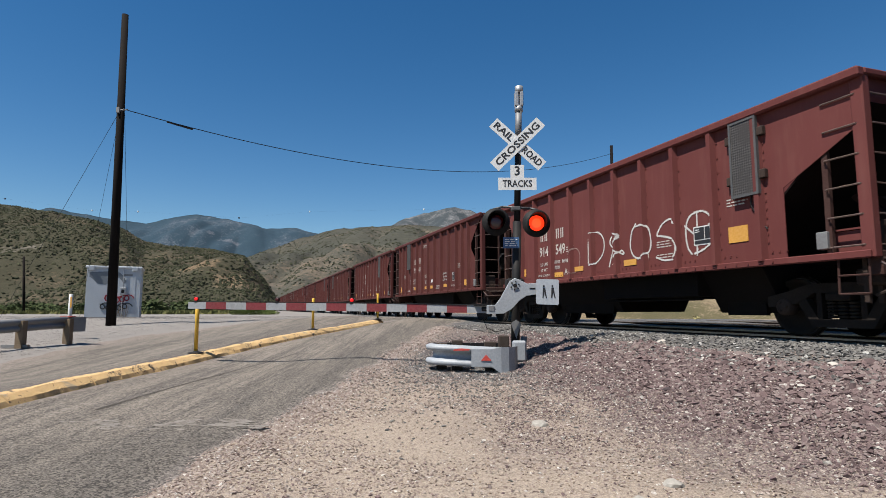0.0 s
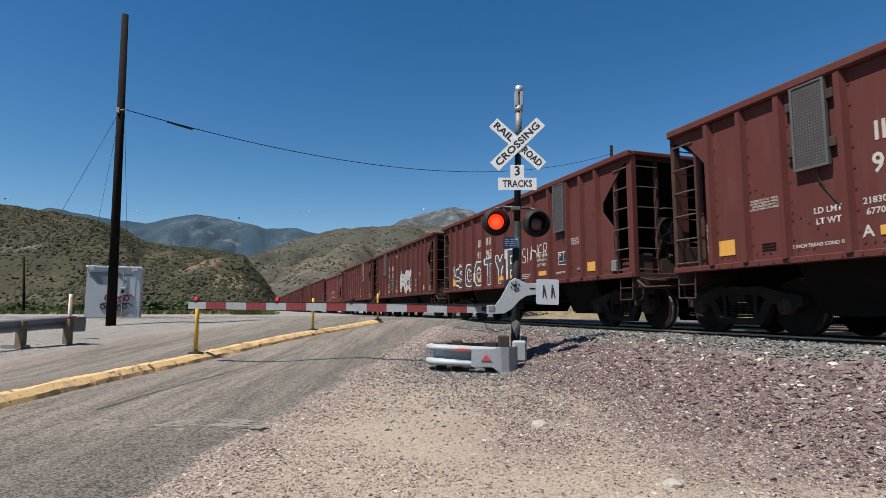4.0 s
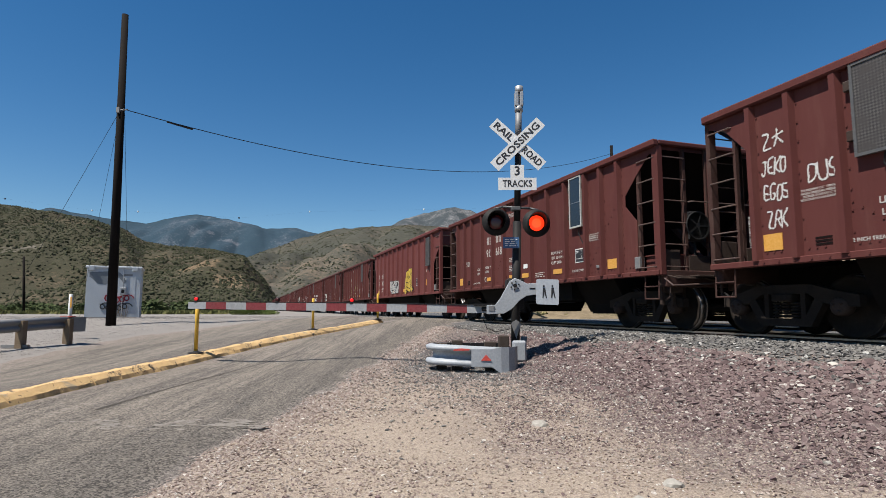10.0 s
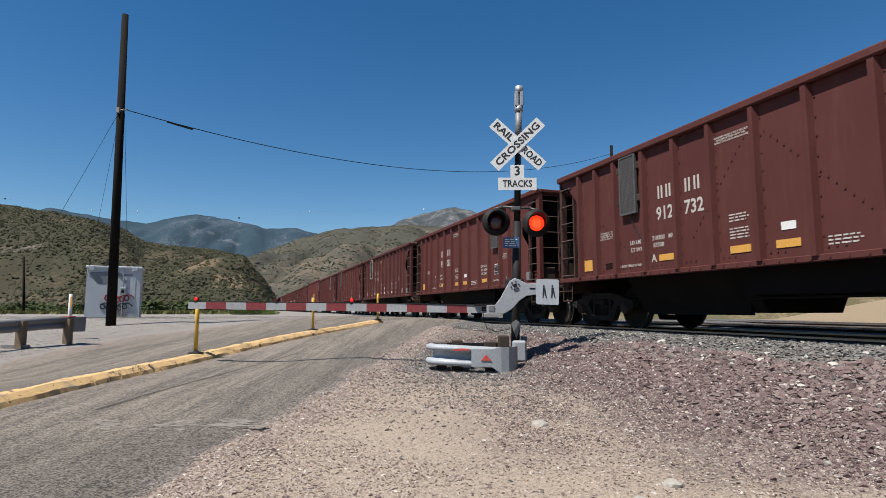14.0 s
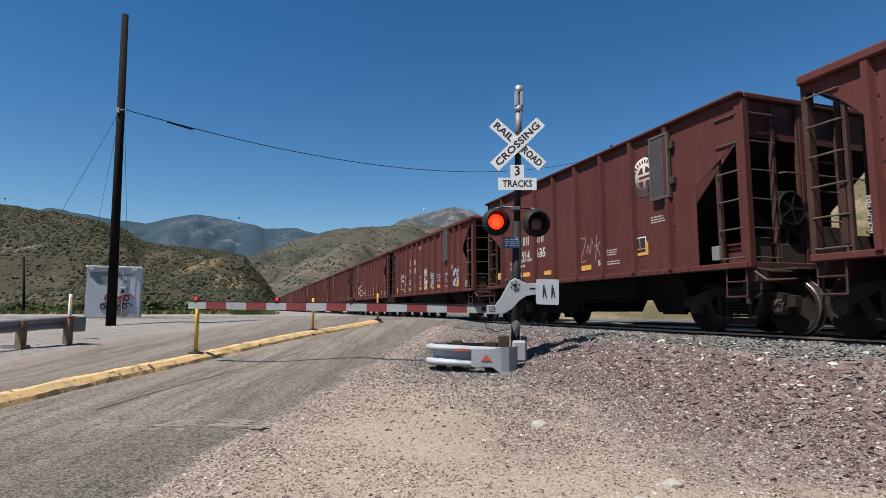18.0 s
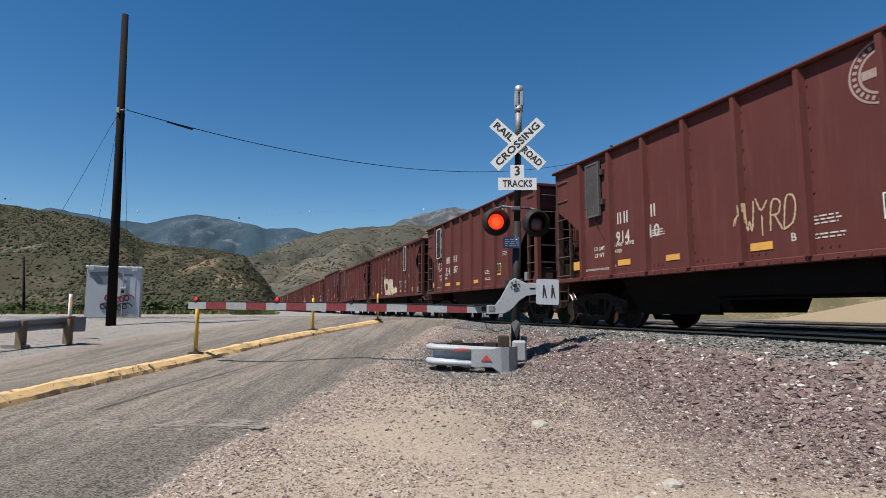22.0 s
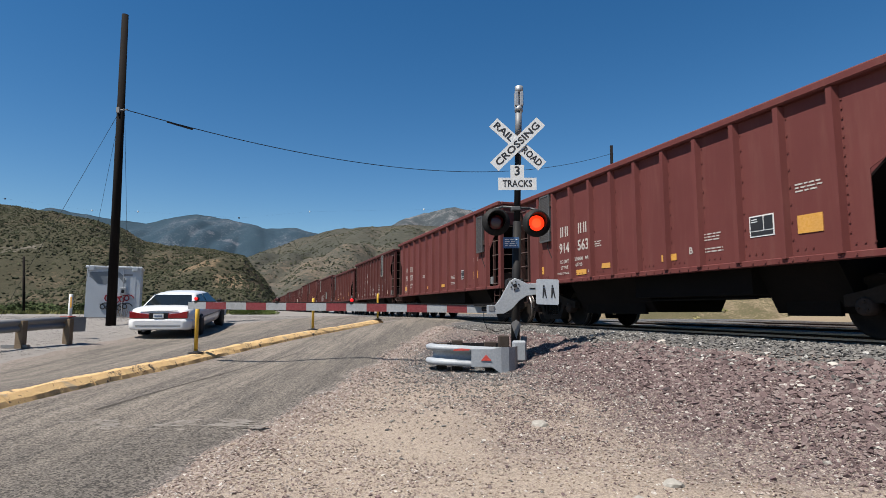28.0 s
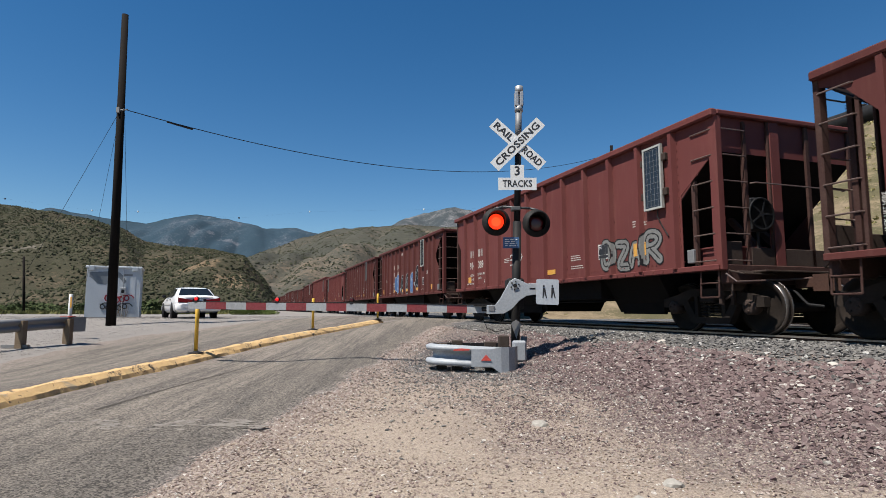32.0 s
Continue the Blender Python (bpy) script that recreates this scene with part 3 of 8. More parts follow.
def truck(parent, cx, mat_i):
    tr = new("truck")
    tr.parent = parent
    tr.location = (cx, 0, 0)
    for sgn in (-1, 1):
        bm = bmesh.new()
        y = sgn * 1.02
        # cast side frame: two arched ends and a spring window
        prism(bm, [(-1.18, 0.46), (-1.18, 0.62), (-0.80, 0.70), (-0.45, 0.80), (0.45, 0.80), (0.80, 0.70), (1.18, 0.62), (1.18, 0.46), (0.95, 0.46), (0.62, 0.52), (0.40, 0.66), (-0.40, 0.66), (-0.62, 0.52), (-0.95, 0.46)], y - 0.07, y + 0.07)
        prism(bm, [(-0.66, 0.53), (-0.52, 0.58), (-0.34, 0.28), (0.34, 0.28), (0.52, 0.58), (0.66, 0.53), (0.44, 0.16), (-0.44, 0.16)], y - 0.07, y + 0.07)
        for ex in (-0.36, 0.28):
            box(bm, ex, ex + 0.08, y - 0.06, y + 0.06, 0.28, 0.67)
        part("side_frame", bm, M_TRUCK, tr)
        bm = bmesh.new()
        for ex in (-0.16, 0.0, 0.16):
            for k in range(5):
                lathe(bm, [(0.05, 0.29 + 0.05 * k), (0.075, 0.305 + 0.05 * k), (0.075, 0.32 + 0.05 * k), (0.05, 0.335 + 0.05 * k)], 8, "z", (ex, y, 0))
        part("springs", bm, M_TRUCK, tr)
    boxes("bolster", [(-0.18, 0.18, -1.15, 1.15, 0.54, 0.66)], M_TRUCK, tr, bev=0.02)
    for wx in (-0.89, 0.89):
        bm = bmesh.new()
        for sgn in (-1, 1):
            a = sgn * 0.68
            lathe(bm, [(0.07, a), (0.17, a - sgn * 0.01), (0.36, a + sgn * 0.03), (0.39, a - sgn * 0.005), (0.485, a - sgn * 0.005), (0.485, a + sgn * 0.025)], 24, "y")
            lathe(bm, [(0.457, a + sgn * 0.03), (0.452, a + sgn * 0.13), (0.385, a + sgn * 0.13), (0.36, a + sgn * 0.06), (0.17, a + sgn * 0.10), (0.07, a + sgn * 0.10)], 24, "y")
        for f in bm.faces:
            c = f.calc_center_median()
            if (c.x ** 2 + c.z ** 2) ** 0.5 > 0.445:
                f.material_index = 1
        for sgn in (-1, 1):
            lathe(bm, [(0.10, sgn * 0.90), (0.13, sgn * 0.95), (0.13, sgn * 1.11), (0.10, sgn * 1.13)], 12, "y", mi=2)
            for q in range(3):
                an = q * 2.094
                lathe(bm, [(0.022, sgn * 1.13), (0.022, sgn * 1.15)], 6, "y", (0.07 * math.cos(an), 0, 0.07 * math.sin(an)), 2)
        tube(bm, (0, -0.95, 0), (0, 0.95, 0), 0.08, 10)
        ws = part("wheelset", bm, [M_TRUCK, M_TREAD, M_ENDIRON], tr, "iron wheel pair with polished treads")
        ws.location = (wx, 0, 0.457)
    return tr


def ladder(name, parent, paint, p0, p1, z0, z1, n=5, out=(0, -0.05), posts=True, w=0.042):
    """Two stiles and bent round rungs between the ground points p0 and p1."""
    bm = bmesh.new()
    if posts:
        for p in (p0, p1):
            box(bm, p[0] - w, p[0] + w, p[1] - 0.03, p[1] + 0.03, z0, z1)
    for k in range(n):
        z = z0 + 0.12 + (z1 - z0 - 0.3) * k / (n - 1)
        a, b = Vector((p0[0], p0[1], z)), Vector((p1[0], p1[1], z))
        o = Vector((out[0], out[1], 0))
        d = (b - a).normalized()
        pipe(bm, [a, a + o + d * 0.03, b + o - d * 0.03, b], 0.013)
    ld = part(name, bm, [paint, M_RUNG], parent)
    for f in ld.data.polygons:
        f.material_index = 1 if f.index >= (12 if posts else 0) else 0
    return ld


def bolt_line(bm, a, b, n, d=0.0):
    for k in range(n):
        x = a[0] + (b[0] - a[0]) * k / (n - 1)
        z = a[1] + (b[1] - a[1]) * k / (n - 1)
        box(bm, x - 0.012, x + 0.012, YN - 0.013 - d, YN + 0.01, z - 0.012, z + 0.012)


def hopper_car(kind, L, paint, name="hopper_car"):
    """An open-top hopper. Local x runs along the side from its leading corner, y into the picture."""
    car = new(name)
    TOP = TOPS[kind]
    if kind == "A":
        ribs = [0.98, 1.66, 2.36, 3.29, 4.18, 5.04, 5.94, 6.84, 7.77, 8.67, 9.57, 10.19, 10.83]
        s0, s1 = 0.92, 11.38
    elif kind == "S":
        s0, s1 = 0.70, L - 1.25
        m = round((L - 1.65 - 2.10) / 0.86)
        ribs = [1.31] + [2.10 + (L - 1.65 - 2.10) * i / m for i in range(m + 1)]
    elif kind == "B":
        s0, s1 = 0.45, L - 0.90
        ribs = [1.0 + (L - 1.05 - 1.0) * i / 11 for i in range(12)]
    else:
        s0, s1 = 1.22, L - 1.10
        ribs = [1.25 + (s1 - 0.3 - 1.25) * 0.955 * i / 7 for i in range(8)]
    RIBS[(kind, L)] = ribs
    chord = 0.14 if kind != "C" else 0.065
    # side sheets, panel by panel
    edges = [s0] + ribs + [s1]
    for x0, x1 in zip(edges, edges[1:]):
        if x1 - x0 < 0.02:
            continue
        if x0 == s0 and kind == "B":
            bm = bmesh.new()
            prism(bm, [(0.02, TOP - chord), (0.02, TOP - 0.75), (s0, TOP - 1.25), (s0, SILL), (x1, SILL), (x1, TOP - chord)], YN, YN + 0.012)
            part("side_sheet", bm, paint, car)
            continue
        if x1 == s1 and kind == "A":
            bm = bmesh.new()
            prism(bm, [(x0, SILL), (x1, SILL), (x1, 2.20), (x0 + 0.19, 2.56), (x0 + 0.19, 2.78), (x1, 3.12), (x1, TOP - chord), (x0, TOP - chord)], YN, YN + 0.012)
            part("side_sheet", bm, paint, car)
            continue
        boxes("side_sheet", [(x0, x1, YN, YN + 0.012, SILL, TOP - chord)], paint, car)
    # ends of the side: gussets over the open platforms
    bm = bmesh.new()
    if kind == "A":
        prism(bm, [(s1, TOP - chord), (s1, TOP - 0.60), (L - 0.27, TOP - 0.24), (L - 0.05, TOP - 0.24), (L - 0.05, TOP - chord)], YN, YN + 0.012)
    else:
        prism(bm, [(s1, TOP - chord), (s1, TOP - 1.35), (L - 0.05, TOP - 0.72), (L - 0.05, TOP - chord)], YN, YN + 0.012)
    part("end_gusset", bm, paint, car)
    if kind != "B":
        bm = bmesh.new()
        if kind == "A":
            prism(bm, [(s0, TOP - chord), (s0, TOP - 0.86), (0.44, TOP - 0.34), (0.12, TOP - 0.24), (0.12, TOP - chord)], YN, YN + 0.012)
        elif kind == "C":
            prism(bm, [(s0, TOP - chord), (s0, 2.20), (0.03, 2.94), (0.03, TOP - chord)], YN, YN + 0.012)
        else:
            prism(bm, [(s0, TOP - chord), (s0, TOP - 0.95), (0.08, TOP - 0.20), (0.08, TOP - chord)], YN, YN + 0.012)
        part("end_gusset", bm, paint, car)
    rw = 0.078
    for r in ribs:
        bm = bmesh.new()
        prism(bm, [(r - rw, YN), (r - 0.042, YN - RIB), (r + 0.042, YN - RIB), (r + rw, YN)], SILL - 0.02, TOP - chord - 0.004, "z")
        part("side_rib", bm, paint, car)
    # far side, in one sheet with its ribs
    bm = bmesh.new()
    box(bm, s0, s1, YF - 0.012, YF, SILL, TOP - 0.1)
    part("far_side_wall", bm, paint, car)
    for r in ribs:
        boxes("side_rib", [(r - rw, r + rw, YF, YF + 0.085, SILL, TOP - 0.1)], paint, car)
    # top chord
    for y0, y1 in ((YN - 0.112, YN + 0.03), (YF - 0.03, YF + 0.112)):
        boxes("top_chord", [(0.05 if kind == "A" else 0.0, L, y0, y1, TOP - chord, TOP)], paint, car, bev=0.025)
    for x0 in (0.0, L - 0.14):
        boxes("end_chord", [(x0, x0 + 0.14, YN + 0.03, YF - 0.03, TOP - 0.10, TOP - 0.005)], paint, car, bev=0.02)
    # sill along the bottom edge
    for y0, y1 in ((YN - 0.06, YN + 0.06), (YF - 0.06, YF + 0.06)):
        boxes("side_sill", [(0.05, L - 0.05, y0, y1, SILL - 0.10, SILL)], paint, car, bev=0.012)
    # end sheets, slope sheets and posts
    for e, sgn, open_ in ((0.08 if kind == "A" else 0.10, 1, s0), (L - 0.10, -1, L - s1)):
        bm = bmesh.new()
        hi = TOP - (0.17 if kind == "A" else 0.42 if kind == "S" else 0.72)
        x2 = e + sgn * (3.05 if sgn > 0 else 2.2)
        e2 = e
        if kind == "A" and sgn < 0:
            e2, x2 = e - 0.09, e - 2.50
        prism(bm, [(e, TOP - 0.1), (e + sgn * 0.012, TOP - 0.1), (e + sgn * 0.012, hi), (e, hi)], YN + 0.02, YF - 0.02)
        part("end_sheet", bm, paint, car)
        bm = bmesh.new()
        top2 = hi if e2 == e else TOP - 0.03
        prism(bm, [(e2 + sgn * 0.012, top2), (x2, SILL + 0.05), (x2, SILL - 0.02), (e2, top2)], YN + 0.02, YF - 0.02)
        part("slope_sheet", bm, M_SHADE, car, "sloping end sheet with its shade painted near black")
        for y in (YN + 0.02, -0.45, 0.45, YF - 0.10):
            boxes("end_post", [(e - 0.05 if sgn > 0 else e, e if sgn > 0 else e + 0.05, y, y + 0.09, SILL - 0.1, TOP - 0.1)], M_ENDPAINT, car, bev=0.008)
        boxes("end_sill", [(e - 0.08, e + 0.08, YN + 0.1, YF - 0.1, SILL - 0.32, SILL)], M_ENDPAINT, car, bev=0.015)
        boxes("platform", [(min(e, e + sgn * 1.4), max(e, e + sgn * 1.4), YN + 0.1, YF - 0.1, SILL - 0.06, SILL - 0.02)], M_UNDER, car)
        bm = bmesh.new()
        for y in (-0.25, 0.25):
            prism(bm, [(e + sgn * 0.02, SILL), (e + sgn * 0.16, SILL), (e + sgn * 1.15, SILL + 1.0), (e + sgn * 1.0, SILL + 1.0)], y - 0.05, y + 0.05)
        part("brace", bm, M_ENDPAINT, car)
        bm = bmesh.new()
        cw = 0.085 if sgn < 0 else 0.045
        box(bm, e - cw, e + cw, YN - 0.02, YN + 0.12, SILL - 0.1, TOP - 0.1, bev=0.015)
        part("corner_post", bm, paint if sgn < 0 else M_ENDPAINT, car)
        # side ladder and end ladder
        lx = e + sgn * (0.56 if kind == "A" and sgn < 0 else 0.42 if open_ < 0.9 else 0.52)
        if not (kind == "B" and sgn > 0):
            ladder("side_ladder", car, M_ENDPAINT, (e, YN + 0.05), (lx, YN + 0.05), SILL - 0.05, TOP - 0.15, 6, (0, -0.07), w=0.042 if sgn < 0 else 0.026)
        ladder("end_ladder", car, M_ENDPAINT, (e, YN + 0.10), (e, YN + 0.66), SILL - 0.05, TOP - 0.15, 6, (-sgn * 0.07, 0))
        # dusty sill plates and pipework across the end
        bm = bmesh.new()
        box(bm, e - 0.03, e + 0.03, YN + 0.12, YN + 0.50, SILL - 0.06, SILL + 0.40, bev=0.01)
        box(bm, e - 0.05, e + 0.05, YN + 0.68, YF - 0.3, SILL - 0.02, SILL + 0.30, bev=0.01)
        part("end_plate", bm, M_ENDIRON, car, "dusty brown end plate")
        bm = bmesh.new()
        pipe(bm, [(e - sgn * 0.09, YN + 0.30, SILL - 0.12), (e - sgn * 0.12, YN + 0.95, SILL - 0.14), (e - sgn * 0.12, -0.35, SILL - 0.20)], 0.022)
        pipe(bm, [(e - sgn * 0.06, YN + 0.20, SILL - 0.20), (e - sgn * 0.06, YN + 0.20, 0.66), (e + sgn * 0.10, YN + 0.22, 0.60)], 0.02)
        pipe(bm, [(e - sgn * 0.06, YN + 0.12, SILL - 0.10), (e - sgn * 0.24, YN + 0.25, SILL - 0.16), (e - sgn * 0.24, YN + 0.90, SILL - 0.16), (e - sgn * 0.06, YN + 1.05, SILL - 0.10)], 0.016)
        box(bm, e - 0.07, e + 0.07, YN + 0.72, YN + 0.92, SILL - 0.34, SILL - 0.10, bev=0.02)
        part("end_piping", bm, M_ENDIRON, car)
        o = e - sgn * 0.06
        boxes("end_step", [(min(o, o - sgn * 0.30), max(o, o - sgn * 0.30), YN + 0.62, YF - 0.62, SILL - 0.13, SILL - 0.10)], M_ENDIRON, car, bev=0.006)
        # stirrup step
        bm = bmesh.new()
        x0, x1 = e + sgn * 0.02, e + sgn * 0.42
        pipe(bm, [(x0, YN + 0.02, SILL - 0.08), (x0, YN, 0.62), (x1, YN, 0.62), (x1, YN + 0.02, SILL - 0.08)], 0.016)
        pipe(bm, [(x0, YN, 0.86), (x1, YN, 0.86)], 0.014)
        part("stirrup", bm, M_ENDPAINT, car)
        # coupler, hose and draft box
        bm = bmesh.new()
        o = e - sgn * 0.10
        box(bm, min(o, o - sgn * 0.42), max(o, o - sgn * 0.42), -0.09, 0.09, 0.78, 0.96, bev=0.02)
        prism(bm, [(o - sgn * 0.40, -0.16), (o - sgn * 0.40, 0.16), (o - sgn * 0.62, 0.15), (o - sgn * 0.72, 0.05), (o - sgn * 0.60, -0.06), (o - sgn * 0.68, -0.17)], 0.72, 1.0, "z")
        part("coupler", bm, M_RUST, car)
        bm = bmesh.new()
        pipe(bm, [(o, -0.35, 0.80), (o - sgn * 0.22, -0.35, 0.72), (o - sgn * 0.40, -0.30, 0.50), (o - sgn * 0.62, -0.22, 0.47)], 0.022)
        part("air_hose", bm, M_BLACK, car)
        truck(car, e + sgn * (1.18 if kind == "A" and sgn < 0 else 0.82), 0)
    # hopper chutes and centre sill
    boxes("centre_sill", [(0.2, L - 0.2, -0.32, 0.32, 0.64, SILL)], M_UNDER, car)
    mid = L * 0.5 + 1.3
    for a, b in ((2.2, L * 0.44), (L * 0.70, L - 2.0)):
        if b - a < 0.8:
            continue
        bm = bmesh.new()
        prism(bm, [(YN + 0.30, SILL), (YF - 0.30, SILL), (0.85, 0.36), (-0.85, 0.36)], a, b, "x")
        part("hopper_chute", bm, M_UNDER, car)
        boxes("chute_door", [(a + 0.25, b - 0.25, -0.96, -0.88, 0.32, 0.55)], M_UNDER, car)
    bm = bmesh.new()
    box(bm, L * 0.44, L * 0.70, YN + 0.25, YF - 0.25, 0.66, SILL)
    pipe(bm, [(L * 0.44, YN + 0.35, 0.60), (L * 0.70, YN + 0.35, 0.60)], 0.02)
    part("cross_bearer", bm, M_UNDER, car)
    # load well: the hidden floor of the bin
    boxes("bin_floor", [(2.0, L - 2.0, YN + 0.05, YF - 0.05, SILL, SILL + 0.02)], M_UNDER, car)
    bm = bmesh.new()
    if kind == "A":
        for pts in (((5.80, 3.25), (4.55, 1.70), 16), ((6.0, 3.25), (7.60, 1.70), 16), ((1.62, 2.45), (2.95, 1.45), 12), ((9.70, 1.45), (10.12, 1.95), 5), ((10.30, 2.15), (10.74, 2.72), 5)):
            bolt_line(bm, *pts)
    bolt_line(bm, (s0 + 0.2, SILL - 0.05), (s1 - 0.2, SILL - 0.05), 40, 0.06)
    for r in ribs:
        bolt_line(bm, (r + 0.10, 1.42), (r + 0.10, TOP - 0.34), 8 if r != ribs[-1] else 15)
        bolt_line(bm, (r + 0.16, SILL + 0.10), (r + 0.40, SILL + 0.10), 3)
    bo = part("bolts", bm, paint, car)
    bo["kind"] = "stuff"
    bm = bmesh.new()
    box(bm, L - 0.78, L - 0.62, YN - 0.03, YN + 0.10, SILL + 0.06, SILL + 0.30, bev=0.01)
    part("junction_box", bm, M_GALV_DULL, car, "small pale metal box on the end platform")
    # control box, wide end post and cross rail on the trailing end
    bm = bmesh.new()
    box(bm, L - 0.66, L - 0.13, YN + 0.16, YN + 1.05, SILL - 0.01, SILL + 0.30, bev=0.012)
    box(bm, L - 0.70, L - 0.10, YN + 0.13, YN + 1.08, SILL + 0.30, SILL + 0.325)
    part("control_box", bm, paint, car, "flat painted box on the end platform")
    boxes("wide_post", [(L - 0.16, L - 0.04, YN + 1.22, YN + 1.44, SILL - 0.05, TOP - 0.10)], paint, car, bev=0.01)
    bm = bmesh.new()
    zr = SILL + (TOP - SILL) * 0.53
    pipe(bm, [(L - 0.03, YN + 0.70, zr), (L + 0.06, YN + 0.74, zr), (L + 0.06, YF - 0.40, zr), (L - 0.03, YF - 0.36, zr)], 0.014)
    part("cross_rail", bm, M_RUNG, car)
    bm = bmesh.new()
    pipe(bm, [(L + 0.02, YN + 0.02, SILL - 0.16), (L + 0.16, YN + 0.10, SILL - 0.30), (L + 0.16, -0.25, SILL - 0.24), (L + 0.30, -0.05, SILL - 0.22)], 0.016)
    part("uncoupling_lever", bm, M_RUNG, car)
    bm = bmesh.new()
    for y in (YN + 0.20, YN + 0.46, YN + 0.72, YN + 1.0):
        box(bm, L - 0.34, L - 0.28, y, y + 0.06, 0.50, SILL - 0.06)
    box(bm, L - 0.52, L - 0.16, YN + 0.30, YN + 0.62, 0.74, 0.96, bev=0.03)
    tube(bm, (L - 0.50, YN + 0.80, 0.80), (L - 0.50, YN + 1.5, 0.80), 0.10, 10)
    part("brake_rigging", bm, M_ENDIRON, car)
    # hand-brake gear on the trailing end
    bm = bmesh.new()
    lathe(bm, [(0.255, 0.0), (0.275, -0.016), (0.292, 0.0), (0.275, 0.016), (0.255, 0.0)], 20, "x", (L + 0.02, -0.75, 2.05))
    star = []
    for k in range(20):
        r = (0.262, 0.262, 0.05, 0.05)[k % 4]
        an = 2 * math.pi * (k // 4) / 5 + (-0.05, 0.05, 0.35, 0.906)[k % 4]
        star.append((-0.75 + r * math.cos(an), 2.05 + r * math.sin(an)))
    prism(bm, star, L + 0.005, L + 0.025, "x")
    part("brake_wheel", bm, M_BLACK, car)
    boxes("brake_gear", [(L - 0.16, L - 0.04, -0.95, -0.55, 1.75, 2.35)], M_BLACK, car, bev=0.04)
    boxes("brake_chain", [(L - 0.10, L - 0.07, -0.77, -0.73, 1.0, 1.75)], M_BLACK, car)
    boxes("brake_cylinder", [(L - 1.0, L - 0.45, -0.7, -0.3, SILL, SILL + 0.36)], M_UNDER, car, bev=0.06)
    return car


def bars(name, parent, x, z, w, n, h, gap, material, seed=0, y=None):
    """Lines of small illegible stencil writing."""
    rnd = random.Random(seed)
    bm = bmesh.new()
    y = YN - 0.004 if y is None else y
    for k in range(n):
        zz = z - k * gap
        xx = x
        end = x + w * rnd.uniform(0.75, 1.0)
        while xx < end:
            d = rnd.uniform(0.05, 0.13)
            box(bm, xx, min(xx + d, end), y - 0.001, y + 0.003, zz - h / 2, zz + h / 2)
            xx += d + 0.025
    return part(name, bm, material, parent)


def stripe(parent, x, z, w, h, material=None):
    return boxes("reflector", [(x - w / 2, x + w / 2, YN - 0.011, YN + 0.002, z - h / 2, z + h / 2)], material or M_YELLOW, parent)


def side_panel(parent, x, style, z=2.98):
    """The framed panel on the side of a car."""
    y = YN - 0.10
    w, h = 0.26, 0.62
    p = boxes("panel_frame", [(x - w, x - w + 0.04, y, y + 0.06, z - h, z + h), (x + w - 0.04, x + w, y, y + 0.06, z - h, z + h),
                              (x - w + 0.04, x + w - 0.04, y, y + 0.06, z - h, z - h + 0.04), (x - w + 0.04, x + w - 0.04, y, y + 0.06, z + h - 0.04, z + h)],
              M_PVFRAME if style != "mesh" else M_GALV_DARK, parent)
    boxes("panel_face", [(x - w + 0.04, x + w - 0.04, y + 0.012, y + 0.05, z - h + 0.04, z + h - 0.04)], M_GRILLE if style == "mesh" else M_PVDARK, p,
          "grey expanded-metal grille" if style == "mesh" else "dark glazed panel")
    if style == "grid":
        boxes("grid_bar", [(x - 0.21, x + 0.21, y + 0.008, y + 0.013, z - 0.55 + 0.11 * k, z - 0.546 + 0.11 * k) for k in range(11)]
              + [(x - 0.15 + 0.1 * k, x - 0.145 + 0.1 * k, y + 0.006, y + 0.011, z - 0.58, z + 0.58) for k in range(4)], M_GALV_DULL, p)
    elif style == "glass":
        boxes("grid_bar", [(x - 0.21, x + 0.21, y + 0.008, y + 0.013, z - 0.02, z - 0.012)], M_STEEL, p)
    bm = bmesh.new()
    pipe(bm, [(x + 0.08, y + 0.05, z - h), (x + 0.05, y + 0.06, z - h - 0.14), (x + 0.12, YN - 0.012, z - h - 0.30), (x + 0.30, YN - 0.012, z - h - 0.55)], 0.011)
    part("panel_lead", bm, M_BLACK, p)
    for sx in (x - w - 0.05, x + w + 0.05):
        for sz in (z + 0.35, z - 0.32):
            boxes("bracket", [(sx - 0.055, sx + 0.055, y + 0.02, YN - 0.0, sz - 0.07, sz + 0.07)], M_ENDIRON, p, bev=0.01)
    return p


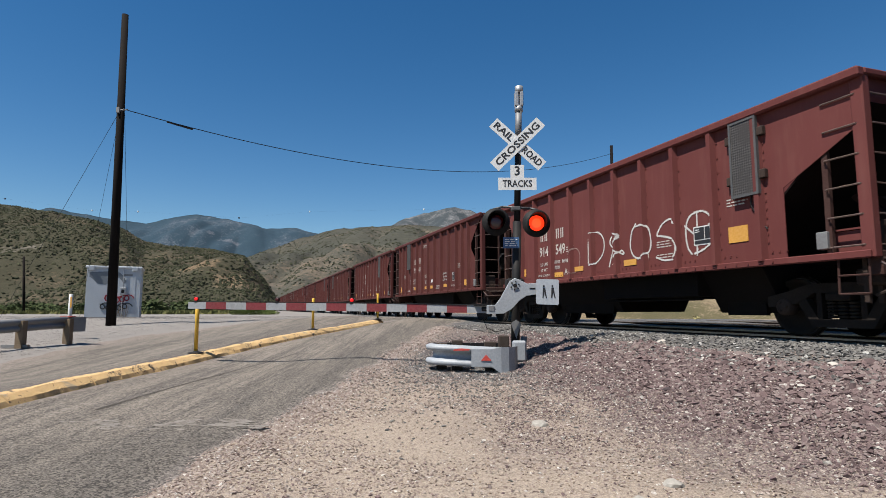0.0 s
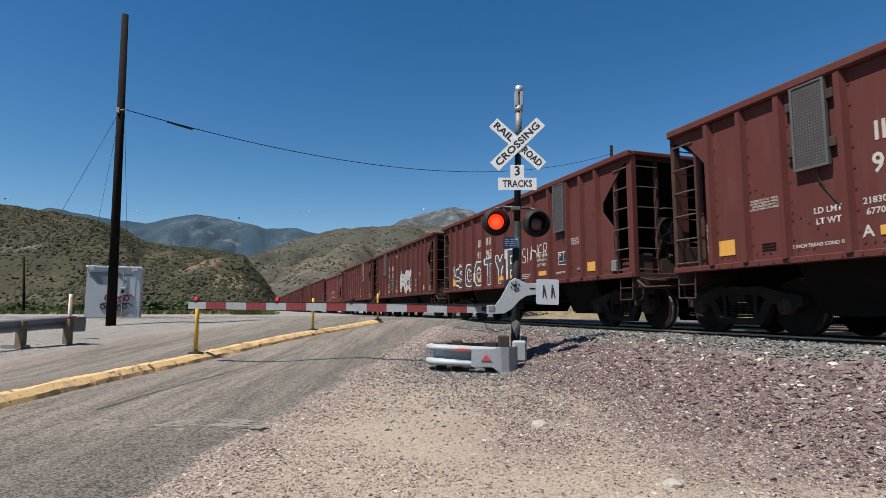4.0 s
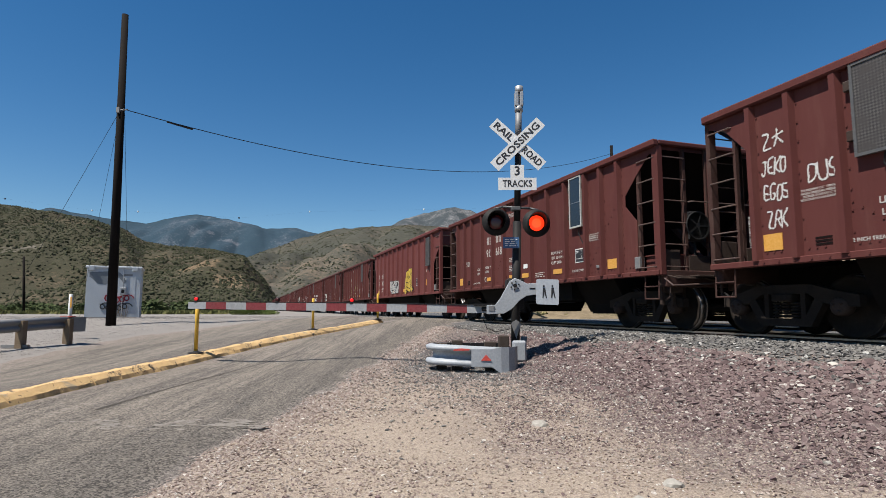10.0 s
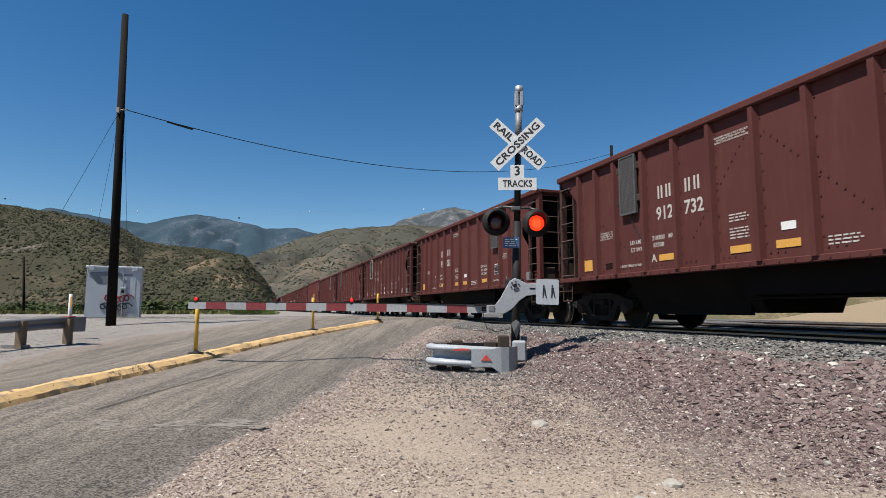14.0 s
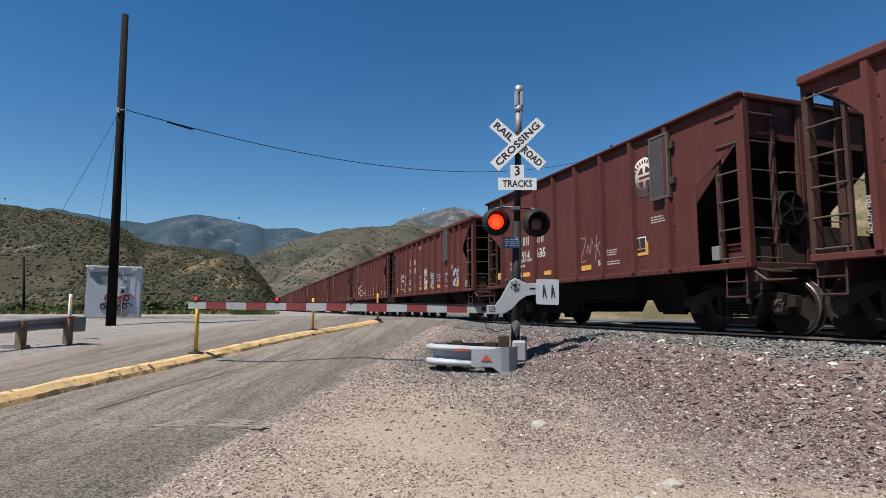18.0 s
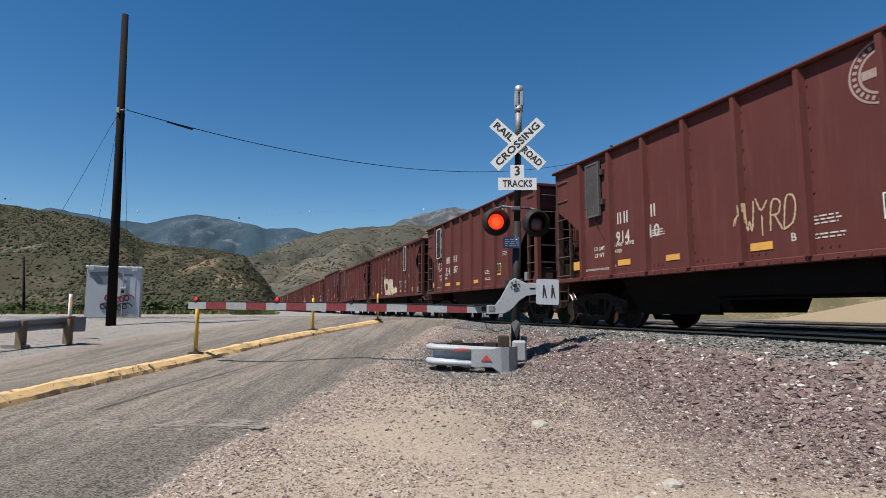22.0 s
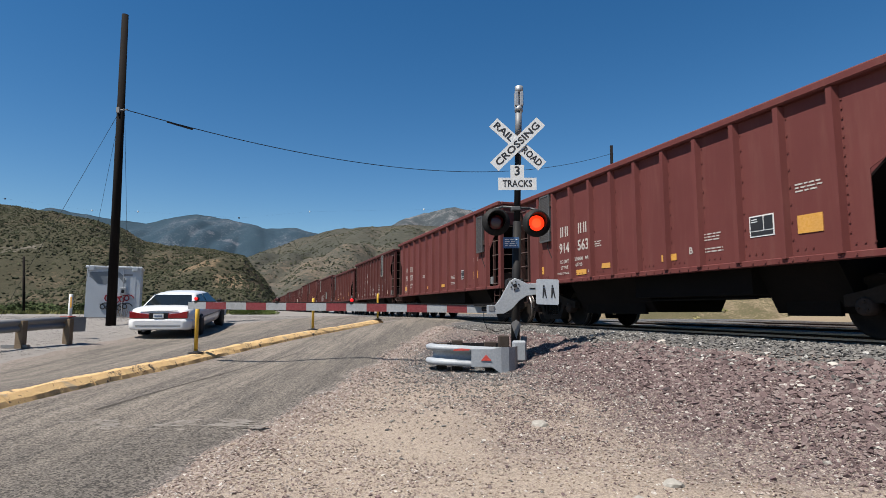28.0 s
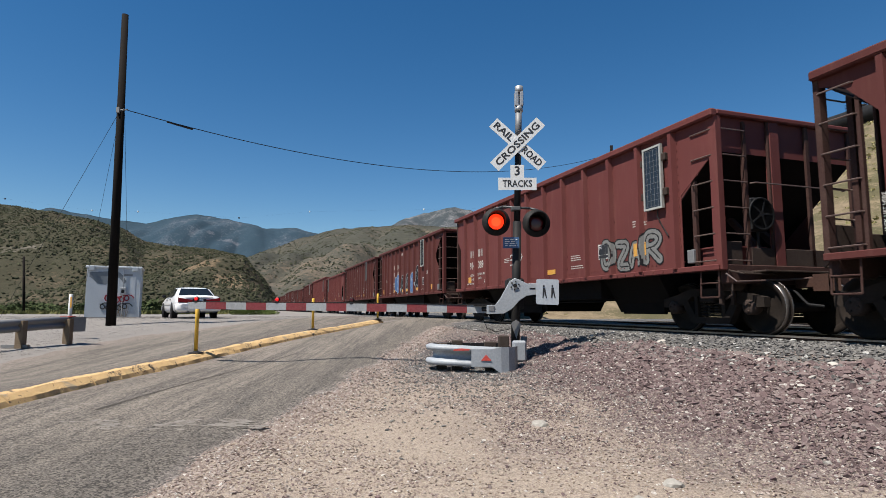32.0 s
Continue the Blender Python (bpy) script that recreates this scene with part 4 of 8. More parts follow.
def markings(car, kind, L, number, panel, style, seed, plates=True):
    rnd = random.Random(seed)
    ya = YN - 0.0055
    white = M_WHITE if seed % 4 else M_FADED
    a, b = number.split()
    refl = M_CREAM if number in ("912 484", "912 426", "912 439") else M_YELLOW
    tall = 0.25
    nx = {"A": 3.84, "B": 1.60, "C": 2.75, "S": 2.53}[kind]
    zt = {"A": 2.66, "B": 2.35, "C": 2.35, "S": 2.35}[kind]
    gap = {"A": 0.72, "B": 0.73, "C": 0.85, "S": 0.82}[kind]
    # the owner's mark as plain blocks, the number in figures
    for k in range(2):
        bm = bmesh.new()
        for q in (-0.17, -0.08, 0.05, 0.14):
            box(bm, nx + k * gap + q, nx + k * gap + q + 0.045, ya - 0.001, ya + 0.003, zt - tall / 2, zt + tall / 2)
        part("owner_mark", bm, white, car)
    letters("car_number", a, tall, (nx, ya, zt - 0.42), white, car, 0.46)
    letters("car_number", b, tall, (nx + gap + 0.03, ya, zt - 0.42), white, car, 0.46)
    sx = nx - (1.0 if kind in "AC" else 0.15)
    dz = 0.0 if kind in "AC" else -0.17
    stencil("LD LMT", 0.085, (sx + 0.15, ya, 1.77 + dz), M_WHITE, car)
    stencil("LT WT", 0.085, (sx + 0.15, ya, 1.62 + dz), M_WHITE, car)
    stencil(("222000", "220100", "221900", "218300")[seed % 4], 0.085, (sx + 0.80, ya, 1.79 + dz), M_WHITE, car)
    stencil(("64000", "65900", "64100", "67700")[seed % 4], 0.085, (sx + 0.80, ya, 1.65 + dz), M_WHITE, car)
    stencil("MWB", 0.085, (sx + 1.22, ya, 1.79 + dz), M_WHITE, car)
    stencil("ACA"[seed % 3], 0.15, (sx + (0.66 if kind in "AC" else 1.25), ya, 1.40 + dz * 0.3), M_WHITE, car)
    if kind != "B":
        stripe(car, nx + (0.02 if kind in "AC" else 0.75), 1.40 + dz * 0.6, 0.42, 0.12, refl)
    stencil("2 INCH TREAD COND SHOES", 0.05, (sx + 0.05, ya, 1.31), M_WHITE, car)
    if kind == "A":
        stripe(car, 1.25, 1.42, 0.32, 0.25, refl)
        stripe(car, 5.55, 1.38, 0.40, 0.12, refl)
        stripe(car, 6.40, 1.38, 0.40, 0.12, refl)
        stripe(car, 8.20, 1.38, 0.42, 0.12, refl)
        stripe(car, 10.54, 1.40, 0.38, 0.21, refl)
        stencil(TIPPING, 0.032, (2.02, ya, 2.02), M_WHITE, car)
        bars("small_print", car, 5.35, 1.95, 0.40, 3, 0.022, 0.05, M_WHITE, seed + 2)
        bars("small_print", car, 5.35, 1.72, 0.40, 4, 0.022, 0.05, M_WHITE, seed + 3)
        stencil(OWNED, 0.032, (5.46, ya, 3.25), M_WHITE, car)
        boxes("placard", [(6.30, 6.54, ya - 0.002, ya + 0.004, 1.58, 1.70)], M_SIGN, car)
        bars("small_print", car, 7.0, 1.40, 0.55, 3, 0.022, 0.05, M_WHITE, seed + 5)
        for i, t in enumerate(("EXW 10-8 H 12-3", "EW  10-8 H 12-3", "CUFT 2400")):
            stencil(t, 0.075, (8.28 - (0.14 if i == 2 else 0), ya, 1.86 - 0.125 * i), M_WHITE, car)
        bx = 9.27
        stencil("D", 0.12, (8.56, ya, 1.40), M_WHITE, car)
        stencil(TIPPING, 0.032, (9.87, ya, 2.06), M_WHITE, car)
        stencil("2 IN HF COMP SHOES", 0.055, (bx, ya, 1.34), M_WHITE, car)
        boxes("tag_plate", [(9.94, 10.16, YN - 0.03, YN - 0.004, 1.35, 1.41)], M_GALV_DULL, car, "small grey metal tag plate", 0.005)
        # dark strips paint the shade inside the slots
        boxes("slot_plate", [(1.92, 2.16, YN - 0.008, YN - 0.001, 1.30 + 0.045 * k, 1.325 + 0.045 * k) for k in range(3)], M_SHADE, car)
        stencil("JACK-LIFT HERE", 0.05, (0.86, ya, 1.62), M_WHITE, car, (0, -90, 0))
    else:
        q = L / 12.0
        stripe(car, 0.95 if kind == "C" else 1.35, 1.45, 0.26, 0.20, refl)
        stripe(car, 4.6 * q, 1.38, 0.36, 0.11, refl)
        stripe(car, 6.7 * q, 1.38, 0.40, 0.12, refl)
        stripe(car, L - 2.1 - (0.5 if kind == "C" else 0), 1.62, 0.38, 0.26, refl)
        bars("small_print", car, 4.0 * q, 1.95, 0.40, 3, 0.022, 0.05, M_WHITE, seed + 2)
        bars("small_print", car, 7.6 * q, 1.7, 0.45, 3, 0.022, 0.05, M_WHITE, seed + 3)
        bars("small_print", car, 7.6 * q, 1.45, 0.55, 2, 0.022, 0.05, M_WHITE, seed + 4)
        bars("small_print", car, L - 2.3, 2.2, 0.45, 3, 0.022, 0.05, M_WHITE, seed + 5)
        bx = 8.9 * q
        letters("stencil", "B", 0.12, (7.3 * q, ya, 1.45), M_WHITE, car)
    # consolidated data box
    p = boxes("data_plate", [(bx - 0.22, bx + 0.22, ya - 0.002, ya + 0.003, 1.53, 1.86)], M_SIGN, car)
    boxes("data_field", [(bx - 0.20, bx + 0.03, ya - 0.006, ya - 0.001, 1.63, 1.84), (bx + 0.045, bx + 0.20, ya - 0.006, ya - 0.001, 1.63, 1.84), (bx - 0.20, bx + 0.20, ya - 0.006, ya - 0.001, 1.55, 1.615)], M_SIGNBLACK, p)
    bars("small_print", p, bx - 0.18, 1.80, 0.12, 2, 0.014, 0.035, M_SIGN, seed, ya - 0.009)
    if panel:
        px = {"A": {"L": 2.86, "R": 9.22}, "B": {"L": 2.4, "R": L - 1.55}, "C": {"L": 1.80, "R": L - 1.92}, "S": {"L": 1.70, "R": L - 1.85}}[kind][panel]
        side_panel(car, px, style, {"A": 2.98, "B": 2.95, "C": 3.12, "S": 2.80}[kind])


# the leading corner of each car along the track, as a fraction of the view's scale, and what tells it apart
CARS = [
    ("A", 0.020039, "912 231", "L", "mesh"), ("A", 0.018439, "912 577", "R", "mesh"), ("A", 0.016839, "913 022", "L", "mesh"),
    ("A", 0.015239, "912 390", "R", "glass"), ("A", 0.013639, "912 745", "L", "mesh"), ("A", 0.012039, "913 118", "R", "mesh"),
    ("A", 0.010439, "912 604", "L", "mesh"), ("A", 0.008839, "912 911", "R", "mesh"), ("A", 0.007239, "913 040", "L", "mesh"),
    ("A", 0.005519, "912 266", "R", "mesh"), ("A", 0.003919, "912 418", "L", "mesh"), ("Bx", 0.002239, "914 549", "R", "mesh"),
    ("A", 0.000784, "912 665", "R", "glass"), ("A", -0.000826, "912 714", "L", "mesh"), ("A", -0.002441, "912 963", "R", "mesh"),
    ("A", -0.004046, "912 505", "L", "mesh"), ("A", -0.005651, "912 828", "R", "mesh"), ("A", -0.007248, "912 750", "R", "mesh"),
    ("B", -0.008851, "914 402", "R", "mesh"), ("A", -0.010611, "912 618", "R", "glass"), ("A", -0.012225, "913 141", "L", "mesh"),
    ("A", -0.013811, "912 484", "L", "glass"), ("A", -0.015411, "913 083", "R", "mesh"), ("A", -0.017011, "912 732", "L", "mesh"),
    ("A", -0.018601, "912 356", "L", "mesh"), ("A", -0.020203, "913 135", "R", "mesh"), ("C", -0.021827, "914 135", "R", "mesh"),
    ("A", -0.023210, "912 848", "L", "mesh"), ("A", -0.024815, "912 641", "R", "grid"), ("C", -0.026388, "914 207", "L", "glass"),
    ("C", -0.027751, "914 110", "L", "mesh"), ("A", -0.029209, "912 439", "L", "glass"), ("Bx", -0.030790, "914 498", "L", "mesh"),
    ("A", -0.032251, "912 426", "R", "grid"), ("B", -0.033851, "914 377", "R", "mesh"), ("Bx", -0.035564, "914 563", "L", "mesh"),
    ("A", -0.037040, "913 061", "R", "mesh"), ("A", -0.038645, "912 683", "R", "grid"), ("B", -0.040304, "914 389", "R", "grid"),
    ("A", -0.042071, "912 870", "L", "mesh"), ("A", -0.043631, "912 533", "R", "mesh")]
train = []


def make_train():
    protos = {}
    for i, (kind, c, number, panel, style) in enumerate(CARS):
        nxt = CARS[i + 1][1] if i + 1 < len(CARS) else c - 0.0016
        k2 = "S" if kind == "Bx" else kind
        L = round((c - nxt) * SCALE_S - (0.95 if k2 in "SC" else 1.30), 1)
        if number == "914 389":
            L = 12.8
        if k2 == "A":
            L = 12.07
        pi = (1 if number.startswith("914") and k2 != "C" and number != "914 498" else (0, 2, 0, 2, 0)[i % 5])
        key = (k2, L, pi)
        if key not in protos:
            protos[key] = hopper_car(k2, L, PAINT[pi])
        train.append((key, i, c, number, panel, style, L, k2))
    made = []
    for key, i, c, number, panel, style, L, k2 in train:
        src = protos[key]
        made.append((copy_thing(src, Matrix.Identity(4)), i, c, number, panel, style, L, k2))
    for src in protos.values():
        for o in (*src.children_recursive, src):
            bpy.data.objects.remove(o)
    for car, i, c, number, panel, style, L, k2 in made:
        hue = "bright oxide-red" if number.startswith("914") and k2 != "C" and number != "914 498" else "dark maroon"
        tagged(car, f"{hue} ribbed open hopper freight car with yellow reflectors", "freight car", "hopper cars of the train")
        markings(car, k2, L, number, panel, style, i)
    return made


MADE = make_train()
BY_NUMBER = {m[3]: m for m in MADE}

# ---------------------------------------------------------------- crossing signal
MX, MY = 1.29, 10.26
MZ = land(MX, MY)


def crossing_signal():
    root = tagged(new("crossing_signal"), "dark steel crossing mast with crossbuck, flashing lamps and lowered gate", "crossing signal")
    lean = 0.028                      # the mast leans a little

    def mx(z):
        return MX + (z - MZ) * lean
    bm = bmesh.new()
    tube(bm, (mx(MZ - 0.1), MY, MZ - 0.1), (mx(2.9), MY, 2.9), 0.078, 16)
    tube(bm, (mx(2.9), MY, 2.9), (mx(4.45), MY, 4.45), 0.060, 16, mi=0)
    part("mast", bm, M_BLACK, root)
    bm = bmesh.new()
    tube(bm, (mx(4.45), MY, 4.45), (mx(5.02), MY, 5.02), 0.060, 16)
    part("upper_mast", bm, M_GALV_DULL, root, "bare grey upper tube")
    bm = bmesh.new()
    tube(bm, (mx(4.98), MY, 4.98), (mx(5.09), MY, 5.09), 0.076, 16)
    for k in range(4):
        a = radians(45 + 90 * k)
        x, y = mx(5.2) + 0.062 * math.cos(a), MY + 0.062 * math.sin(a)
        box(bm, x - 0.034, x + 0.034, y - 0.034, y + 0.034, 5.08, 5.36, bev=0.012)
    tube(bm, (mx(5.34), MY, 5.34), (mx(5.47), MY, 5.47), 0.078, 16)
    tube(bm, (mx(5.47), MY, 5.47), (mx(5.48), MY, 5.48), 0.078, 16, 0.055)
    part("finial", bm, M_STEEL, root, "bright slotted metal mast cap")
    # crossbuck
    zc, y0 = 4.33, MY - 0.10
    big = 0.128
    for ang, txt, dy in ((-42.5, "RAIL   ROAD", 0.0), (44.5, "CROSSING", -0.012)):
        bm = bmesh.new()
        box(bm, -0.61, 0.61, -0.003, 0.003, -0.112, 0.112)
        bl = part("blade", bm, M_SIGN, root, "white board with black letters")
        bl.location = (mx(zc) - 0.024, y0 + dy, zc)
        bl.rotation_euler = (0, radians(-ang), 0)
        if txt.startswith("RAIL"):
            for w, xx in (("RAIL", -0.35), ("ROAD", 0.35)):
                letters("lettering", w, big, (xx, -0.006, 0), M_SIGNBLACK, bl, 0.43)
        else:
            letters("lettering", txt, big, (0, -0.006, 0), M_SIGNBLACK, bl, 1.08)
    # number of tracks
    bm = bmesh.new()
    prism(bm, [(-0.35, 3.47), (0.35, 3.47), (0.35, 3.70), (0.125, 3.70), (0.125, 3.94), (-0.125, 3.94), (-0.125, 3.70), (-0.35, 3.70)], -0.003, 0.003)
    tp = part("tracks_plate", bm, M_SIGN, root, "white plate with black writing")
    tp.location = (mx(3.6) - 0.018, y0, 0)
    letters("lettering", "3", 0.17, (0, -0.006, 3.82), M_SIGNBLACK, tp)
    letters("lettering", "TRACKS", 0.125, (0, -0.006, 3.585), M_SIGNBLACK, tp, 0.54)
    # lamp arm and lamps
    bm = bmesh.new()
    pipe(bm, [(0.92, MY - 0.06, 3.12), (1.10, MY - 0.04, 3.17), (1.60, MY - 0.04, 3.14), (1.74, MY - 0.06, 3.10)], 0.022, 8)
    box(bm, 1.25, 1.42, MY - 0.09, MY + 0.08, 3.10, 3.17, bev=0.01)
    part("lamp_arm", bm, M_GALV_DARK, root)
    for lx, lz in ((0.965, 2.885), (1.70, 2.860)):
        yb = MY - 0.08
        bm = bmesh.new()
        lathe(bm, [(0.255, 0.0), (0.255, 0.012), (0.16, 0.012), (0.16, 0.0)], 40, "y", (lx, yb, lz))
        bk = part("lamp_background", bm, M_BLACK, root, "round matt black background plate")
        bm = bmesh.new()
        lathe(bm, [(0.155, 0.0), (0.15, 0.10), (0.08, 0.22), (0.02, 0.23)], 24, "y", (lx, yb + 0.02, lz))
        part("lamp_housing", bm, M_BLACK, bk)
        # hood: an open half-cylinder over the lens
        bm = bmesh.new()
        n = 22
        prev = None
        for k in range(n + 1):
            a = radians(-38 + 256 * k / n)
            dep = 0.30 * (0.35 + 0.65 * math.sin(max(0.0, math.pi * k / n)))
            ca, sa = math.cos(a), math.sin(a)
            ring = [bm.verts.new((lx + r * ca, yy, lz + r * sa)) for r, yy in ((0.172, yb), (0.172, yb - dep), (0.160, yb - dep), (0.160, yb))]
            if prev:
                for q in range(4):
                    bm.faces.new((prev[q], prev[(q + 1) % 4], ring[(q + 1) % 4], ring[q]))
            prev = ring
        bmesh.ops.recalc_face_normals(bm, faces=bm.faces)
        part("lamp_hood", bm, M_BLACK, bk)
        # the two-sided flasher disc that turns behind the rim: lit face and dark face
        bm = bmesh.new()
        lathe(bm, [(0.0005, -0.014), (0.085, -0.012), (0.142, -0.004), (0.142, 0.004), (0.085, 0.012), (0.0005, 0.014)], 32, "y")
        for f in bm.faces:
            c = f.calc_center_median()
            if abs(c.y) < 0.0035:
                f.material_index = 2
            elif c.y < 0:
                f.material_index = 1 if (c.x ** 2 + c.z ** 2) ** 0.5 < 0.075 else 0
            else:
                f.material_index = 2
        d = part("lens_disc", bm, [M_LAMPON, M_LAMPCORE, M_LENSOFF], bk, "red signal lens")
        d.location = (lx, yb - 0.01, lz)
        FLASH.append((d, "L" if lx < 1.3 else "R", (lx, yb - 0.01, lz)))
    # small blue notice
    bm = bmesh.new()
    box(bm, 1.09, 1.38, MY - 0.10, MY - 0.094, 2.40, 2.60)
    bn = part("notice_plate", bm, M_BLUE, root, "small blue enamel notice")
    bars("small_print", bn, 1.12, 2.56, 0.24, 4, 0.018, 0.038, M_SIGN, 77, MY - 0.104)
    # gate machine, counterweight arm and foundation
    bm = bmesh.new()
    tube(bm, (mx(1.62), MY - 0.26, 1.66), (mx(1.62), MY + 0.30, 1.66), 0.13, 18)
    box(bm, mx(1.6) - 0.16, mx(1.6) + 0.14, MY - 0.06, MY + 0.42, 1.30, 1.86, bev=0.03)
    part("gate_machine", bm, M_BLACK, root)
    bm = bmesh.new()
    out = [(-0.50, -0.34), (-0.35, -0.34), (-0.26, -0.22), (-0.16, -0.04), (-0.09, 0.08), (0.0, 0.135), (0.09, 0.10), (0.22, 0.035), (0.40, 0.05), (0.62, 0.05), (0.62, -0.15),
           (0.34, -0.16), (0.20, -0.18), (0.08, -0.26), (-0.06, -0.41), (-0.20, -0.49), (-0.50, -0.50)]
    prism(bm, [(x + 1.265, z + 1.715) for x, z in out], MY - 0.32, MY - 0.29)
    bmesh.ops.bevel(bm, geom=[e for e in bm.edges if abs(e.verts[0].co.y - e.verts[1].co.y) < 1e-4], offset=0.006, segments=1, affect="EDGES")
    cw = part("counterweight_arm", bm, M_GREY, root, "curved pale grey cast arm")
    bm = bmesh.new()
    for k in range(6):
        a = radians(60 * k + 20)
        tube(bm, (1.265 + 0.072 * math.cos(a), MY - 0.335, 1.715 + 0.072 * math.sin(a)), (1.265 + 0.072 * math.cos(a), MY - 0.31, 1.715 + 0.072 * math.sin(a)), 0.014, 6)
    tube(bm, (1.265, MY - 0.35, 1.715), (1.265, MY - 0.31, 1.715), 0.035, 8)
    box(bm, 1.52, 1.62, MY - 0.326, MY - 0.31, 1.655, 1.675)
    part("pivot_bolts", bm, M_BLACK, cw)
    boxes("maker_plate", [(0.80, 0.90, MY - 0.328, MY - 0.31, 1.27, 1.36)], M_GALV_DULL, cw)
    bm = bmesh.new()
    lathe(bm, [(0.13, 0.0), (0.14, 0.02), (0.14, 0.16), (0.13, 0.18)], 20, "y", (1.86, MY - 0.27, 1.66))
    part("counterweight", bm, M_BLACK, root)
    # plate with two dark pictogram bars
    bm = bmesh.new()
    prism(bm, [(1.62, 1.42), (1.64, 1.39), (2.0, 1.375), (2.02, 1.395), (2.03, 1.80), (2.01, 1.82), (1.655, 1.83), (1.635, 1.81)], MY - 0.37, MY - 0.364)
    wp = part("warning_plate", bm, M_HUT, root, "white plate with two dark marks")
    for ox in (1.76, 1.91):
        bm = bmesh.new()
        prism(bm, [(ox - 0.025, 1.50), (ox - 0.008, 1.50), (ox + 0.012, 1.60), (ox + 0.036, 1.49), (ox + 0.052, 1.50), (ox + 0.022, 1.68), (ox - 0.016, 1.68)], MY - 0.3745, MY - 0.371)
        box(bm, ox - 0.012, ox + 0.014, MY - 0.3745, MY - 0.371, 1.69, 1.72)
        part("mark", bm, M_SIGNBLACK, wp)
    # gate arm with its striped sheeting and three lamps
    a0, a1 = Vector((0.93, MY - 0.28, 1.305)), Vector((-5.13, (MY + 0.12) * 1.1, 1.379))
    arm = new("gate_arm")
    arm.parent = root
    d = (a1 - a0)

    def along_arm(f):
        return f * a0.y / (a1.y - f * (a1.y - a0.y))
    pos = [0.16]
    step = (5.56 - 0.16 - 0.29) / 14
    for k in range(14):
        pos.append(pos[-1] + step)
    pos.append(5.59)
    for k in range(15):
        bm = bmesh.new()
        u0, u1 = along_arm(pos[k] / 5.6), along_arm(pos[k + 1] / 5.6)
        p, q = a0 + d * u0, a0 + d * u1
        h0, h1 = 0.068 + 0.006 * (1 - u0), 0.068 + 0.006 * (1 - u1)
        vs = [bm.verts.new(v) for v in ((p.x, p.y - 0.012, p.z - h0), (q.x, q.y - 0.012, q.z - h1), (q.x, q.y - 0.012, q.z + h1), (p.x, p.y - 0.012, p.z + h0),
                                        (p.x, p.y + 0.03, p.z - h0), (q.x, q.y + 0.03, q.z - h1), (q.x, q.y + 0.03, q.z + h1), (p.x, p.y + 0.03, p.z + h0))]
        for f in ((0, 1, 2, 3), (5, 4, 7, 6), (3, 2, 6, 7), (1, 0, 4, 5), (0, 3, 7, 4), (2, 1, 5, 6)):
            bm.faces.new([vs[i] for i in f])
        bmesh.ops.recalc_face_normals(bm, faces=bm.faces)
        part("stripe", bm, M_SILVER if k % 2 == 0 else M_RED, arm, "scuffed silver sheeting" if k % 2 == 0 else "faded red sheeting")
    bm = bmesh.new()
    tube(bm, a0, a0 + d * 0.04, 0.045, 8)
    box(bm, 0.55, 0.95, MY - 0.30, MY - 0.20, 1.36, 1.40)
    pipe(bm, [a0 + Vector((-0.1, 0, 0.07)), a0 + d * 0.5 + Vector((0, 0, 0.085)), a0 + d * 0.985 + Vector((0, 0, 0.08))], 0.008, 5)
    pipe(bm, [(0.72, MY - 0.2, 1.28), (0.72, MY - 0.2, 1.10), (0.78, MY - 0.1, 0.97), (0.95, MY, 0.90), (1.2, MY, 0.95)], 0.006, 5)
    part("arm_cable", bm, M_BLACK, arm)
    for u, who in ((0.973, "on"), (0.71, "L"), (0.468, "R")):
        p = a0 + d * along_arm(u) + Vector((0, 0.0, 0.125))
        bm = bmesh.new()
        box(bm, p.x - 0.035, p.x + 0.035, p.y - 0.02, p.y + 0.04, p.z - 0.065, p.z - 0.03, bev=0.005)
        lathe(bm, [(0.046, 0.0), (0.049, 0.02), (0.04, 0.05), (0.02, 0.06)], 14, "y", (p.x, p.y, p.z + 0.01))
        lp = part("arm_lamp", bm, M_BLACK, root)
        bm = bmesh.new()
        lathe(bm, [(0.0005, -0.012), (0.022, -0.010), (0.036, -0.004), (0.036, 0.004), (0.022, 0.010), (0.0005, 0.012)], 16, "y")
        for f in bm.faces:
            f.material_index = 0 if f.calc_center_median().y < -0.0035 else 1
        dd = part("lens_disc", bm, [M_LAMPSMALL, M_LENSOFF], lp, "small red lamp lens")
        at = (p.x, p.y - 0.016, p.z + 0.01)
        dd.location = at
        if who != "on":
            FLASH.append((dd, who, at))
    # junction box at the foot
    bm = bmesh.new()
    prism(bm, [(mx(1) - 0.09, 1.05), (mx(1), 0.78), (mx(1) + 0.09, 1.05), (mx(1), 1.12)], MY - 0.085, MY - 0.07)
    part("mast_flange", bm, M_GALV_DULL, root)
    bm = bmesh.new()
    box(bm, 1.22, 1.46, 9.98, 10.16, MZ + 0.0, MZ + 0.36, bev=0.03)
    part("foundation_box", bm, M_GREY, root)
    bm = bmesh.new()
    tube(bm, (1.42, MY + 0.05, MZ - 0.1), (1.46, MY + 0.05, MZ + 0.42), 0.06, 10)
    part("conduit", bm, M_GALV_DULL, root)


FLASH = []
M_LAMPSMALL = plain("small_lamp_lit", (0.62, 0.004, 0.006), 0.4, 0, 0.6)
crossing_signal()


